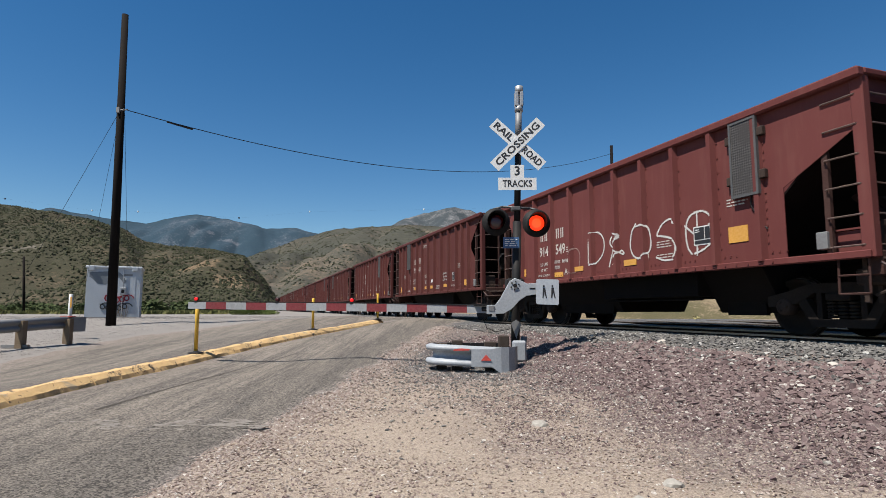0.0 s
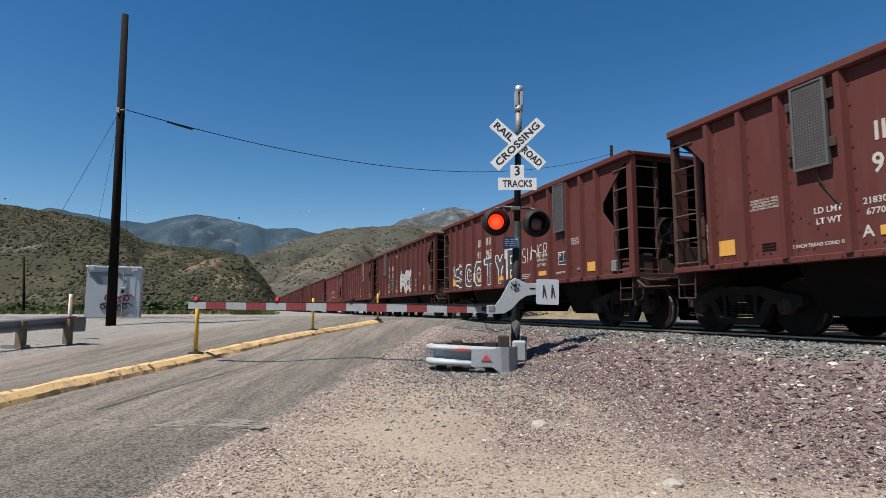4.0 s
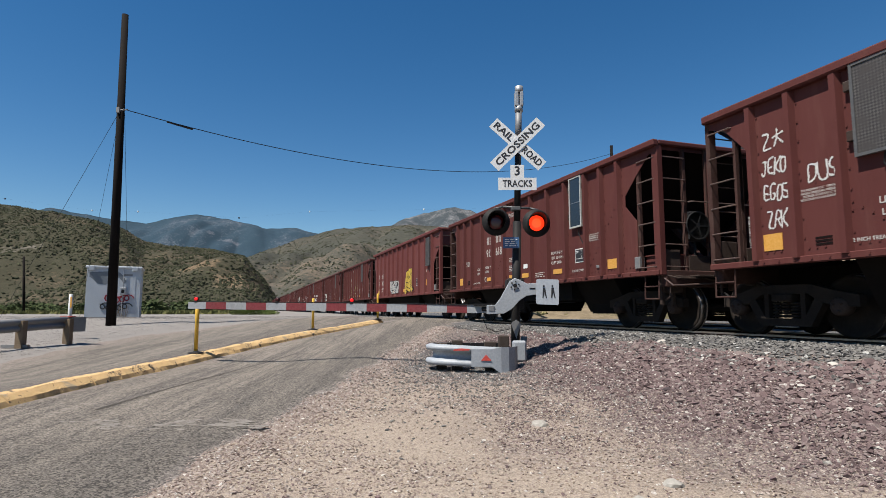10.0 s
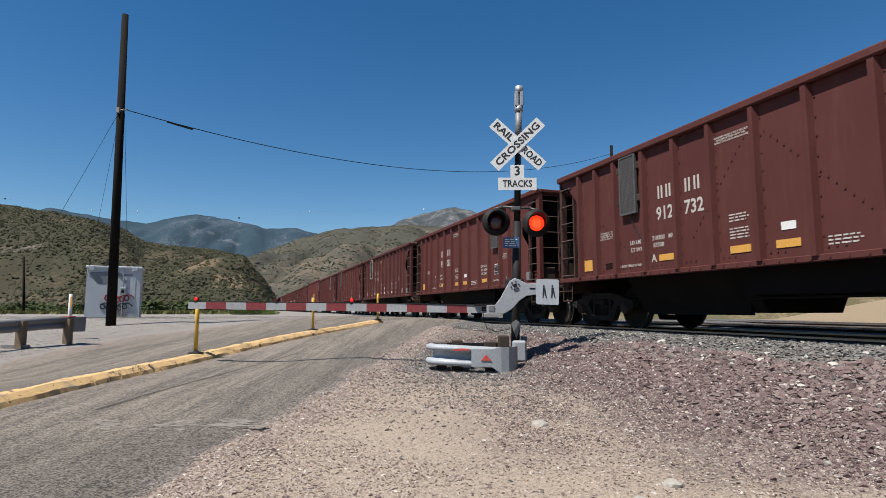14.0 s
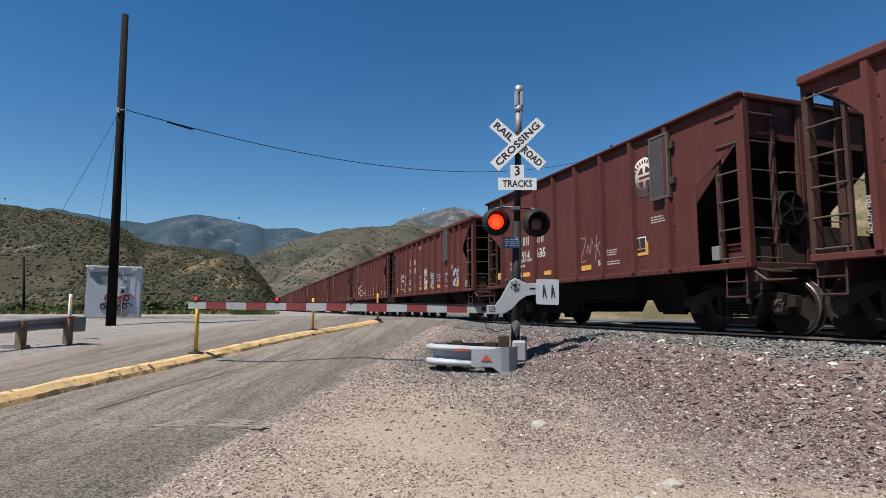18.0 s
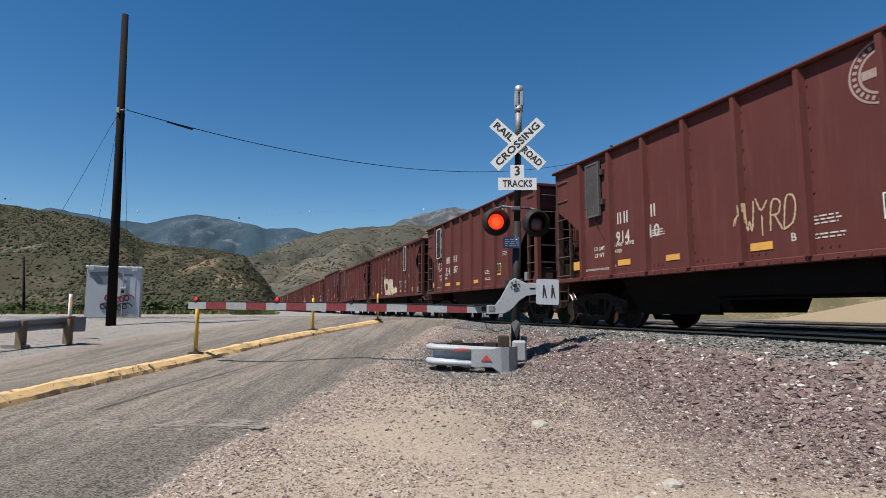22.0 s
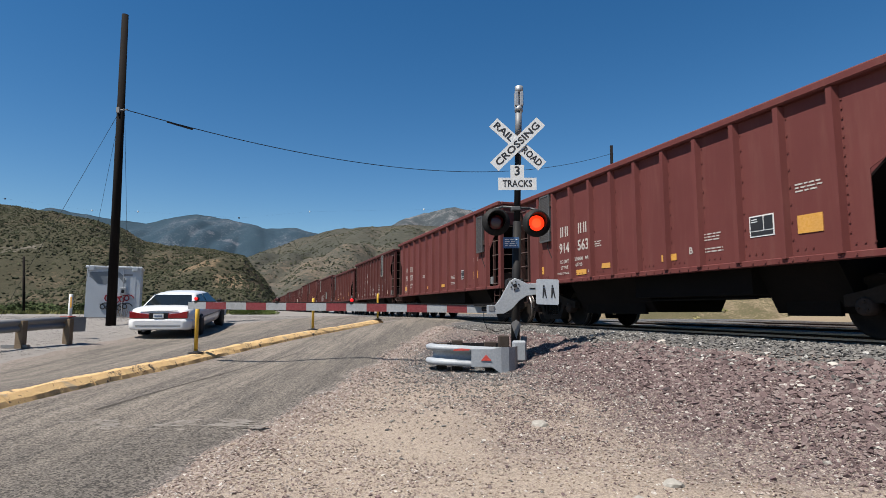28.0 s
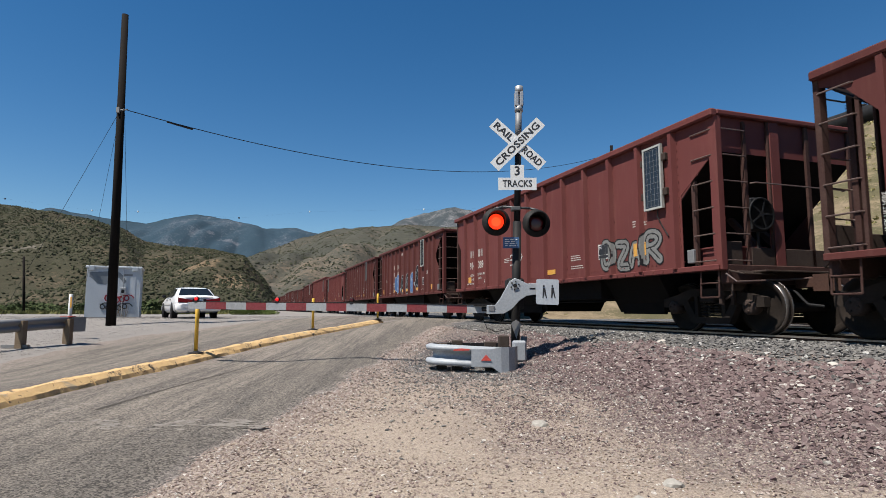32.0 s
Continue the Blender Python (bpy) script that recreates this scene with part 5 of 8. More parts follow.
def bumper_guard():
    """A ring of bent guard rail round the foot of the mast."""
    root = tagged(new("mast_guard"), "bent grey guard-rail bumper with a red triangle around the mast foot", "guard rail")
    path = [(0.98, 9.48), (0.80, 9.46), (0.60, 9.45), (0.40, 9.45), (0.20, 9.47), (0.02, 9.52), (-0.11, 9.60), (-0.18, 9.72), (-0.19, 9.86), (-0.12, 9.98), (0.05, 10.06)]
    prof = [(0.0, 0.045), (-0.09, 0.055), (-0.115, 0.10), (-0.09, 0.145), (0.02, 0.165), (0.02, 0.275), (-0.09, 0.295), (-0.115, 0.335), (-0.09, 0.37), (0.0, 0.39)]

    def sweep(bm, pts, pr, thick=0.006):
        rings = []
        for i, (x, y) in enumerate(pts):
            a, b = pts[max(i - 1, 0)], pts[min(i + 1, len(pts) - 1)]
            t = Vector((b[0] - a[0], b[1] - a[1], 0)).normalized()
            nr = Vector((-t.y, t.x, 0)) * -1
            z0 = 0.285 + 0.05 * (1 - sstep((x + 0.2) / 1.4))
            rings.append([bm.verts.new((x + nr.x * o, y + nr.y * o, z0 + h)) for o, h in pr] + [bm.verts.new((x + nr.x * (o + thick), y + nr.y * (o + thick), z0 + h)) for o, h in pr[::-1]])
        for a, b in zip(rings, rings[1:]):
            m = len(a)
            for q in range(m):
                f = bm.faces.new((a[q], a[(q + 1) % m], b[(q + 1) % m], b[q]))
                f.smooth = True
        bm.faces.new(rings[0])
        bm.faces.new(rings[-1][::-1])
        bmesh.ops.recalc_face_normals(bm, faces=bm.faces)
    bm = bmesh.new()
    sweep(bm, path, prof)
    part("beam", bm, M_GREY, root, "rolled steel beam with scraped paint")
    bm = bmesh.new()
    wing = [(0.46, 9.318), (0.62, 9.318), (0.78, 9.322), (0.86, 9.326), (0.95, 9.335), (1.08, 9.38), (1.19, 9.48), (1.25, 9.64), (1.26, 9.80)]
    rings = []
    for i, (x, y) in enumerate(wing):
        k = sstep((x - 0.78) / 0.17)
        lo, hi = 0.375 - 0.115 * k, 0.655 + 0.03 * k
        rings.append([bm.verts.new((x, y, lo)), bm.verts.new((x, y, hi)), bm.verts.new((x + 0.006, y + 0.012, hi)), bm.verts.new((x + 0.006, y + 0.012, lo))])
    for a, b in zip(rings, rings[1:]):
        for q in range(4):
            bm.faces.new((a[q], a[(q + 1) % 4], b[(q + 1) % 4], b[q]))
    bm.faces.new(rings[0])
    bm.faces.new(rings[-1][::-1])
    bmesh.ops.recalc_face_normals(bm, faces=bm.faces)
    part("end_wing", bm, M_GREY, root)
    bm = bmesh.new()
    prism(bm, [(0.615, 0.47), (0.79, 0.47), (0.70, 0.57)], 9.308, 9.314)
    part("triangle_mark", bm, M_TRI, root, "bright red triangle")
    bm = bmesh.new()
    prism(bm, [(0.16, 0.630), (0.42, 0.634), (0.45, 0.655), (0.30, 0.668), (0.19, 0.655)], 9.318, 9.325)
    part("scrape", bm, M_TRI, root, "orange-red scrape on the paint")
    for x, y, w, h in ((-0.02, 9.78, 0.09, 0.44), (0.24, 9.66, 0.09, 0.50), (0.80, 9.66, 0.10, 0.47), (1.02, 9.62, 0.085, 0.56)):
        z = land(x, y)
        bm = bmesh.new()
        box(bm, x - w, x + w, y - 0.09, y + 0.09, z - 0.05, z + h, bev=0.012)
        part("timber_block", bm, M_TIE, root, "dark creosoted timber block")
    boxes("back_rail", [(0.0, 1.15, 9.98, 10.02, 0.60, 0.72)], M_BLACK, root)


M_TRI = worn("triangle_red", (0.62, 0.05, 0.03), (0.5, 0.1, 0.06), 0.5)
bumper_guard()


# ---------------------------------------------------------------- posts, poles, hut
def delineators():
    first = None
    for x, y in ((-5.14, 11.9), (-3.93, 17.2), (-2.40, 20.9)):
        z = land(x, y) + 0.160
        if first is None:
            p = tagged(new("delineator_post"), "yellow plastic delineator post on the painted kerb", "post", "posts on the kerb")
            bm = bmesh.new()
            lathe(bm, [(0.16, 0.0), (0.155, 0.015), (0.06, 0.035), (0.045, 0.05)], 16, "z")
            part("rubber_base", bm, M_BLACK, p, "black rubber foot")
            bm = bmesh.new()
            lathe(bm, [(0.038, 0.03), (0.038, 0.70), (0.042, 0.72), (0.042, 0.94), (0.03, 0.95)], 14, "z")
            part("tube", bm, M_POSTYEL, p)
            p.matrix_basis = pose(x, y, z)
            first = p
        else:
            copy_thing(first, pose(x, y, z, 0, 0, 40 * y))


delineators()


def utility_pole(base, top, r0, r1, label, arms=()):
    p = tagged(new("utility_pole"), label, "utility pole")
    b, t = Vector(base), Vector(top)
    bm = bmesh.new()
    tube(bm, b, t, r0, 14, r1)
    part("shaft", bm, M_POLE, p)
    for z, l in arms:
        bm = bmesh.new()
        c = b.lerp(t, z)
        box(bm, c.x - l, c.x + l, c.y - 0.05, c.y + 0.05, c.z - 0.06, c.z + 0.06)
        part("crossarm", bm, M_POLE, p)
    return p


def wire(name, a, b, sag, r, label, cat="wire", n=28, extra=None):
    a, b = Vector(a), Vector(b)
    bm = bmesh.new()
    pts = []
    for k in range(n + 1):
        f = k / n
        p = a.lerp(b, f)
        p.z -= sag * 4 * f * (1 - f)
        pts.append(p)
    pipe(bm, pts, r, 4)
    return tagged(part(name, bm, M_WIRE), label, cat)


PX, PY = -12.82, 22.0
PZ = land(PX, PY)
big_pole = utility_pole((PX, PY, PZ - 0.3), (-13.02, PY, 13.30), 0.185, 0.125, "tall black creosoted utility pole standing in gravel")
bm = bmesh.new()
tube(bm, (-12.96, PY - 0.16, 9.21), (-12.6, PY - 0.14, 9.24), 0.03, 6)
box(bm, -13.02, -12.90, PY - 0.22, PY - 0.12, 9.10, 9.32)
part("wire_clamp", bm, M_GALV_DULL, big_pole)
far_pole = utility_pole((13.65, 45.0, 3.0), (13.75, 45.0, 14.60), 0.15, 0.12, "slim dark utility pole behind the tracks")
wire("overhead_wire", (-12.7, PY - 0.14, 9.24), (13.73, 45.0, 13.94), 2.0, 0.018, "black overhead wire sagging between two poles", n=40)
wire("wire_splice", (-11.52, 22.89, 9.09), (-10.75, 23.57, 8.99), 0.0, 0.045, "thick black splice sleeve on the overhead wire", n=2)
wire("guy_wire", (-12.98, PY, 9.25), (-24.5, 31.5, 0.9), 0.0, 0.008, "thin guy wire of the utility pole", n=3)
wire("guy_wire", (-12.98, PY, 9.2), (-19.5, 30.5, 0.9), 0.0, 0.008, "thin guy wire of the utility pole", n=3)
wire("guy_wire", (-12.8, PY, 9.2), (-16.4, 29.3, 3.5), 0.0, 0.008, "thin guy wire of the utility pole", n=3)
utility_pole((-44.2, 60, 0.5), (-44.7, 60, 6.9), 0.13, 0.11, "weathered short line pole below the hillside")
utility_pole((-21.0, 90, 0.6), (-21.0, 90, 4.2), 0.10, 0.08, "weathered short line pole below the hillside")


def marker_line():
    pts = [sight(-60, 346), sight(9, 352), sight(163, 373), sight(244, 375), sight(423, 386), sight(548, 375), sight(750, 371), sight(1010, 366)]
    d = 420.0
    pos = [Vector((d * math.tan(radians(a)), d, EYE_Z + d * math.tan(radians(e)) / 1.0)) for a, e in pts]
    bm = bmesh.new()
    pipe(bm, pos, 0.012, 4)
    tagged(part("power_line", bm, M_WIRE), "thin power line strung with round marker balls across the valley", "power line")
    for i, p in enumerate(pos[1:-1]):
        dark = i in (0, 3)
        bm = bmesh.new()
        bmesh.ops.create_icosphere(bm, subdivisions=2, radius=0.62)
        ob = part("marker_ball", bm, M_BLACK if dark else M_SIGN, smooth=True)
        ob.location = p
        tagged(ob, f"round {'dark' if dark else 'white'} marker ball on the power line", "marker ball", "marker balls")


marker_line()


def hut():
    w, d = 2.43, 2.0
    root = tagged(new("equipment_hut"), "pale blue-grey metal signal hut with sprayed scribbles on gravel", "hut")
    z, top = 0.86, 3.52
    root.matrix_basis = pose(-18.05, 28.6, 0, 0, 0, 25)
    boxes("front_wall", [(0, w, 0, 0.05, z - 0.1, top - 0.12)], M_HUT, root)
    boxes("back_wall", [(0, w, d - 0.05, d, z - 0.1, top - 0.12)], M_HUT, root)
    boxes("end_wall", [(w - 0.05, w, 0.05, d - 0.05, z - 0.1, top - 0.12)], M_HUT, root)
    boxes("end_wall", [(0, 0.05, 0.05, d - 0.05, z - 0.1, top - 0.12)], M_HUT, root)
    bm = bmesh.new()
    box(bm, -0.06, w + 0.06, -0.06, d + 0.06, top - 0.12, top, bev=0.03)
    part("roof", bm, M_HUT, root, "overhanging flat metal roof")
    for x in (0.08, w - 0.40):
        boxes("lifting_lug", [(x, x + 0.26, -0.10, 0, top - 0.24, top - 0.02)], M_HUT, root, bev=0.02)
    boxes("corner_trim", [(w - 0.27, w - 0.23, -0.012, 0, z, top - 0.14)], M_HUT, root)
    boxes("base_skid", [(-0.02, w + 0.02, -0.03, 0, z - 0.1, z + 0.06)], M_GALV_DULL, root)
    boxes("meter_box", [(1.52, 1.78, -0.14, 0, 2.05, 2.42)], M_STEEL, root, bev=0.015)
    boxes("meter_face", [(1.58, 1.72, -0.146, -0.141, 2.14, 2.32)], M_BLACK, root)
    boxes("sign_plate", [(1.62, 2.05, -0.006, -0.001, 3.02, 3.12)], M_GALV_DULL, root)
    bm = bmesh.new()
    pipe(bm, [(1.64, -0.05, 3.45), (1.64, -0.05, 0.95)], 0.02, 6)
    part("conduit", bm, M_STEEL, root)
    # an irregular darker grey patch high on the front wall
    bm = bmesh.new()
    pts = [(0.12, 3.18), (0.6, 3.22), (1.05, 3.25), (1.45, 3.20), (1.60, 3.05), (1.78, 2.75), (1.70, 2.62), (1.46, 2.90), (1.2, 3.02), (1.06, 2.72), (0.85, 2.56), (0.50, 2.60), (0.30, 2.82), (0.12, 2.95)]
    prism(bm, pts, -0.005, -0.001)
    part("overpaint_patch", bm, M_PATCH, root, "darker grey patch on the wall")
    for mat, zc, xa, xb in ((M_SPRAYRED, 1.85, 0.85, 2.0), (M_SIGNBLACK, 1.42, 0.65, 1.95)):
        bm = bmesh.new()
        p = []
        for k in range(60):
            f = k / 59
            p.append((xa + (xb - xa) * f + 0.16 * math.sin(f * 33), -0.012, zc + 0.15 * math.cos(f * 33) + 0.06 * math.sin(f * 9)))
        pipe(bm, p, 0.034, 4)
        part("spray_scribble", bm, mat, root, "looping sprayed line")
    # dead weeds against the conduit
    rnd = random.Random(5)
    bm = bmesh.new()
    for k in range(14):
        x = 1.55 + rnd.uniform(-0.25, 0.3)
        pipe(bm, [(x, -0.15, z), (x + rnd.uniform(-0.15, 0.15), -0.12, z + rnd.uniform(0.3, 0.8))], 0.008, 4)
    part("dead_weeds", bm, M_TIMBER, root)


M_SPRAYRED = plain("spray_red", (0.30, 0.03, 0.04), 0.6)
hut()


def guard_rail():
    root = tagged(new("guard_rail"), "weathered steel guard rail on timber posts beside the road", "guard rail")
    pts = [(-10.70, 16.55), (-11.0, 15.6), (-11.45, 13.9), (-11.9, 12.0), (-12.3, 10.2), (-12.6, 8.0), (-12.8, 4.0)]
    prof = [(0.0, 0.36), (0.05, 0.39), (0.08, 0.44), (0.05, 0.49), (0.0, 0.53), (0.05, 0.57), (0.08, 0.62), (0.05, 0.67), (0.0, 0.70)]
    bm = bmesh.new()
    rings = []
    for x, y in pts:
        z = land(x, y)
        z += 0.07
        rings.append([bm.verts.new((x + o, y, z + h)) for o, h in prof] + [bm.verts.new((x + o - 0.008, y, z + h)) for o, h in prof[::-1]])
    for a, b in zip(rings, rings[1:]):
        m = len(a)
        for q in range(m):
            bm.faces.new((a[q], a[(q + 1) % m], b[(q + 1) % m], b[q])).smooth = True
    bm.faces.new(rings[0])
    bm.faces.new(rings[-1][::-1])
    bmesh.ops.recalc_face_normals(bm, faces=bm.faces)
    part("beam", bm, M_GALV_DULL, root, "dull galvanised corrugated beam")
    bm = bmesh.new()
    z = land(-10.6, 16.6)
    prism(bm, [(-10.78, 16.40), (-10.62, 16.40), (-10.42, 16.62), (-10.50, 16.72), (-10.72, 16.62)], z + 0.34, z + 0.76, "z")
    part("end_shoe", bm, M_GALV_DULL, root)
    boxes("red_reflector", [(-10.98, -10.66, 16.32, 16.52, z + 0.765, z + 0.785)], M_TRI, root)
    for x, y in ((-10.62, 16.30), (-11.03, 15.05), (-12.5, 10.2)):
        zz = land(x, y)
        bm = bmesh.new()
        box(bm, x - 0.20, x - 0.0, y - 0.08, y + 0.10, zz - 0.1, zz + 0.72, bev=0.012)
        part("timber_post", bm, M_TIMBER, root)
    boxes("ground_strut", [(-11.6, -10.9, 15.0, 15.1, land(-11.2, 15) + 0.02, land(-11.2, 15) + 0.09)], M_GALV_DULL, root)


guard_rail()
bm = bmesh.new()
zz = land(-11.35, 17.3)
lathe(bm, [(0.055, -0.1), (0.055, 1.35), (0.045, 1.36)], 12, "z", (-11.35, 17.3, zz))
wp = tagged(part("marker_post", bm, M_SIGN), "white plastic marker post with an orange strip", "post")
boxes("reflective_strip", [(-11.33, -11.28, 17.24, 17.25, zz + 0.95, zz + 1.28)], M_YELLOW, wp)

# ---------------------------------------------------------------- tracks
def to_world(s, lat, z):
    p = NRM * lat + TRK * s
    return (p.x, p.y, z)


def railway(name, centre, s0, s1, label, ties=True):
    root = tagged(new(name), label, "railway track", kind="structure")
    prof = [(-0.07, -0.18), (0.07, -0.18), (0.07, -0.165), (0.012, -0.14), (0.010, -0.045), (0.036, -0.03), (0.036, -0.004), (0.028, 0.0), (-0.028, 0.0), (-0.036, -0.004), (-0.036, -0.03), (-0.010, -0.045), (-0.012, -0.14), (-0.07, -0.165)]
    for off in (-0.7535, 0.7535):
        bm = bmesh.new()
        a = [bm.verts.new(to_world(s0, centre + off + o, RAIL_Z + h)) for o, h in prof]
        b = [bm.verts.new(to_world(s1, centre + off + o, RAIL_Z + h)) for o, h in prof]
        m = len(prof)
        for q in range(m):
            f = bm.faces.new((a[q], a[(q + 1) % m], b[(q + 1) % m], b[q]))
            if 5 <= q <= 9:
                f.material_index = 1
        bmesh.ops.recalc_face_normals(bm, faces=bm.faces)
        part("rail", bm, [M_RAIL, M_RAILTOP], root)
    if ties:
        me = None
        s = -2.0
        rnd = random.Random(int(centre * 10))
        while s < 34:
            if me is None:
                bm = bmesh.new()
                box(bm, -0.115, 0.115, -1.3, 1.3, -0.18, 0.0, bev=0.012)
                ob = part("tie", bm, M_TIE, root)
                me = ob.data
            else:
                ob = new("tie", me)
                ob.parent = root
            x, y, z = to_world(s, centre, RAIL_Z - 0.165)
            ob.matrix_basis = pose(x, y, z, 0, 0, HEAD + rnd.uniform(-1.5, 1.5))
            s += 0.5
    return root


C1 = SIDE + HALF
railway("track_near", C1, -12, 260, "polished rails on dark wooden ties in ballast")
railway("track_middle", C1 + 4.4, -16, 260, "polished rails on dark wooden ties in ballast")
railway("track_far", C1 + 8.8, -20, 260, "polished rails on dark wooden ties in ballast", ties=False)


# ---------------------------------------------------------------- stones
def stones(name, n, place, size, material, label, seed, flat=0.6):
    """Loose broken stones, each a small irregular block, in one mesh."""
    rnd = random.Random(seed)
    base = [Vector(v) for v in ((1, 0, 0), (-1, 0, 0), (0, 1, 0), (0, -1, 0), (0, 0, 1), (0, 0, -1), (0.75, 0.7, 0.35), (-0.7, -0.7, 0.4))]
    tri = ((0, 6, 4), (6, 2, 4), (2, 1, 4), (1, 7, 4), (7, 3, 4), (3, 0, 4), (0, 3, 5), (3, 7, 5), (7, 1, 5), (1, 2, 5), (2, 6, 5), (6, 0, 5))
    verts, faces = [], []
    for _ in range(n):
        x, y = place(rnd)
        r = size(rnd, x, y)
        z = land(x, y) + 0.015 * noise.noise((x * 1.3, y * 1.3, 0)) + r * 0.15
        rot = Euler((rnd.uniform(-0.5, 0.5), rnd.uniform(-0.5, 0.5), rnd.uniform(0, 6.3))).to_matrix()
        sc = Vector((r * rnd.uniform(0.7, 1.3), r * rnd.uniform(0.6, 1.1), r * flat * rnd.uniform(0.6, 1.1)))
        o = len(verts)
        for v in base:
            k = rnd.uniform(0.75, 1.15)
            p = rot @ Vector((v.x * sc.x * k, v.y * sc.y * k, v.z * sc.z * k))
            verts.append((x + p.x, y + p.y, z + p.z))
        faces.extend((a + o, b + o, c + o) for a, b, c in tri)
    me = bpy.data.meshes.new(name)
    me.from_pydata(verts, [], faces)
    me.materials.append(material)
    return tagged(new(name, me), label, "gravel", kind="stuff")


def stone_material(name, a, b, c, pale):
    m, nt, bs = nodes_of(name, 0.9)
    geo = nt.nodes.new("ShaderNodeNewGeometry")
    r = geo.outputs["Random Per Island"]
    col = mixc(nt, ramp(nt, r, 0.0, 0.55), a, b)
    col = mixc(nt, ramp(nt, r, 0.5, 0.93), col, c)
    col = mixc(nt, ramp(nt, r, 0.955, 0.965), col, pale)
    col = mixc(nt, ramp(nt, noise_tex(nt, 60, 4), 0.35, 0.7), mixc(nt, 0.25, col, (0.03, 0.03, 0.03)), col)
    col = mixc(nt, 0.13, col, (0.0, 0.0, 0.0))
    nt.links.new(col, bs.inputs["Base Color"])
    return m


M_STONE = stone_material("purple_stone", (0.125, 0.088, 0.086), (0.235, 0.165, 0.158), (0.31, 0.245, 0.225), (0.60, 0.56, 0.50))
M_YARD = stone_material("yard_stones", (0.15, 0.138, 0.125), (0.27, 0.25, 0.23), (0.40, 0.375, 0.34), (0.58, 0.56, 0.52))
M_BALLAST = stone_material("grey_ballast", (0.120, 0.114, 0.108), (0.20, 0.19, 0.178), (0.275, 0.258, 0.235), (0.58, 0.56, 0.52))


def on_road(x, y):
    return line_x(ROAD_L, y) < x < smooth_x(ROAD_R, y) - 0.35 * abs(noise.noise((x * 1.5, y * 1.5, 8))) - 0.05


def bare_patch(x, y):
    """How far a spot lies in the bare trodden dirt, 0 to 1."""
    a = ((x + 0.15) / 0.75) ** 2 + ((y - 5.7) / 1.1) ** 2
    b = ((x - 0.9) / 1.5) ** 2 + ((y - 3.7) / 0.8) ** 2
    n = noise.noise((x * 1.1, y * 1.1, 4.0)) + 0.6 * noise.noise((x * 2.7, y * 2.7, 1.0))
    return max(sstep(1.5 - a + n), 0.8 * sstep(1.5 - b + n))


def near_place(rnd):
    while True:
        y = 2.6 + 11.0 * rnd.random() ** 1.5
        x = rnd.uniform(-2.6, 0.95 * y + 0.6)
        lat = lateral(x, y)
        if on_road(x, y) or lat > 6.3 + 0.8 * noise.noise((x * 0.6, y * 0.6, 9.0)):
            continue
        d = (lat - 3.6) * 0.5 + 0.8 * noise.noise((x * 0.7, y * 0.7, 4.0)) - 0.8 * sstep((4.6 - y) / 1.3)
        if rnd.random() < min(1.0, max(0.03, 0.35 + d)) * (1 - 0.8 * bare_patch(x, y)):
            return x, y


def mixed_place(rnd):
    while True:
        y = 2.6 + 9.0 * rnd.random() ** 1.4
        x = rnd.uniform(-2.6, 0.95 * y + 0.6)
        if on_road(x, y) or lateral(x, y) > 6.4:
            continue
        if rnd.random() < 1 - 0.93 * bare_patch(x, y):
            return x, y


def near_size(rnd, x, y):
    k = sstep((lateral(x, y) - 3.0) / 3.5)
    return (0.010 + 0.0185 * k) * (0.6 + 0.9 * rnd.random() ** 2 + (1.3 if rnd.random() < 0.02 else 0))


def bank_place(rnd):
    s = rnd.uniform(-3.0, 17.0)
    lat = rnd.uniform(5.7, 8.4)
    p = NRM * lat + TRK * s
    return p.x, p.y


def yard_place(rnd):
    while True:
        y = rnd.uniform(9, 34)
        x = rnd.uniform(-0.72 * y - 4, -6)
        if x < line_x(ROAD_L, y) - 0.1 or y > 24:
            return x, y


def mast_place(rnd):
    while True:
        x, y = rnd.gauss(0.9, 1.3), rnd.gauss(10.6, 1.9)
        if not on_road(x, y) and lateral(x, y) < 8:
            return x, y


stones("gravel_purple", 58000, near_place, near_size, M_STONE, "loose purple-brown broken stones over pale dirt", 1, 0.85)
stones("ballast_stones", 16000, bank_place, lambda r, x, y: 0.022 + 0.022 * r.random(), M_BALLAST, "grey broken ballast stones along the track", 2, 0.75)
stones("gravel_grey", 9000, mast_place, lambda r, x, y: 0.012 + 0.016 * r.random(), M_BALLAST, "grey crushed stone around the signal mast", 3)
stones("yard_gravel", 26000, yard_place, lambda r, x, y: 0.009 + 0.018 * r.random() ** 4, M_YARD, "grey gravel on the yard beside the road", 4)


def boulder(x, y, r, label, material):
    bm = bmesh.new()
    bmesh.ops.create_icosphere(bm, subdivisions=2, radius=r)
    for v in bm.verts:
        v.co *= 1 + 0.35 * noise.noise(v.co / r * 1.3 + Vector((x, y, 0)))
        v.co.z *= 0.55
    ob = part("stone", bm, material)
    ob.location = (x, y, land(x, y) + r * 0.05)
    tagged(ob, label, "stone", "single larger stones")


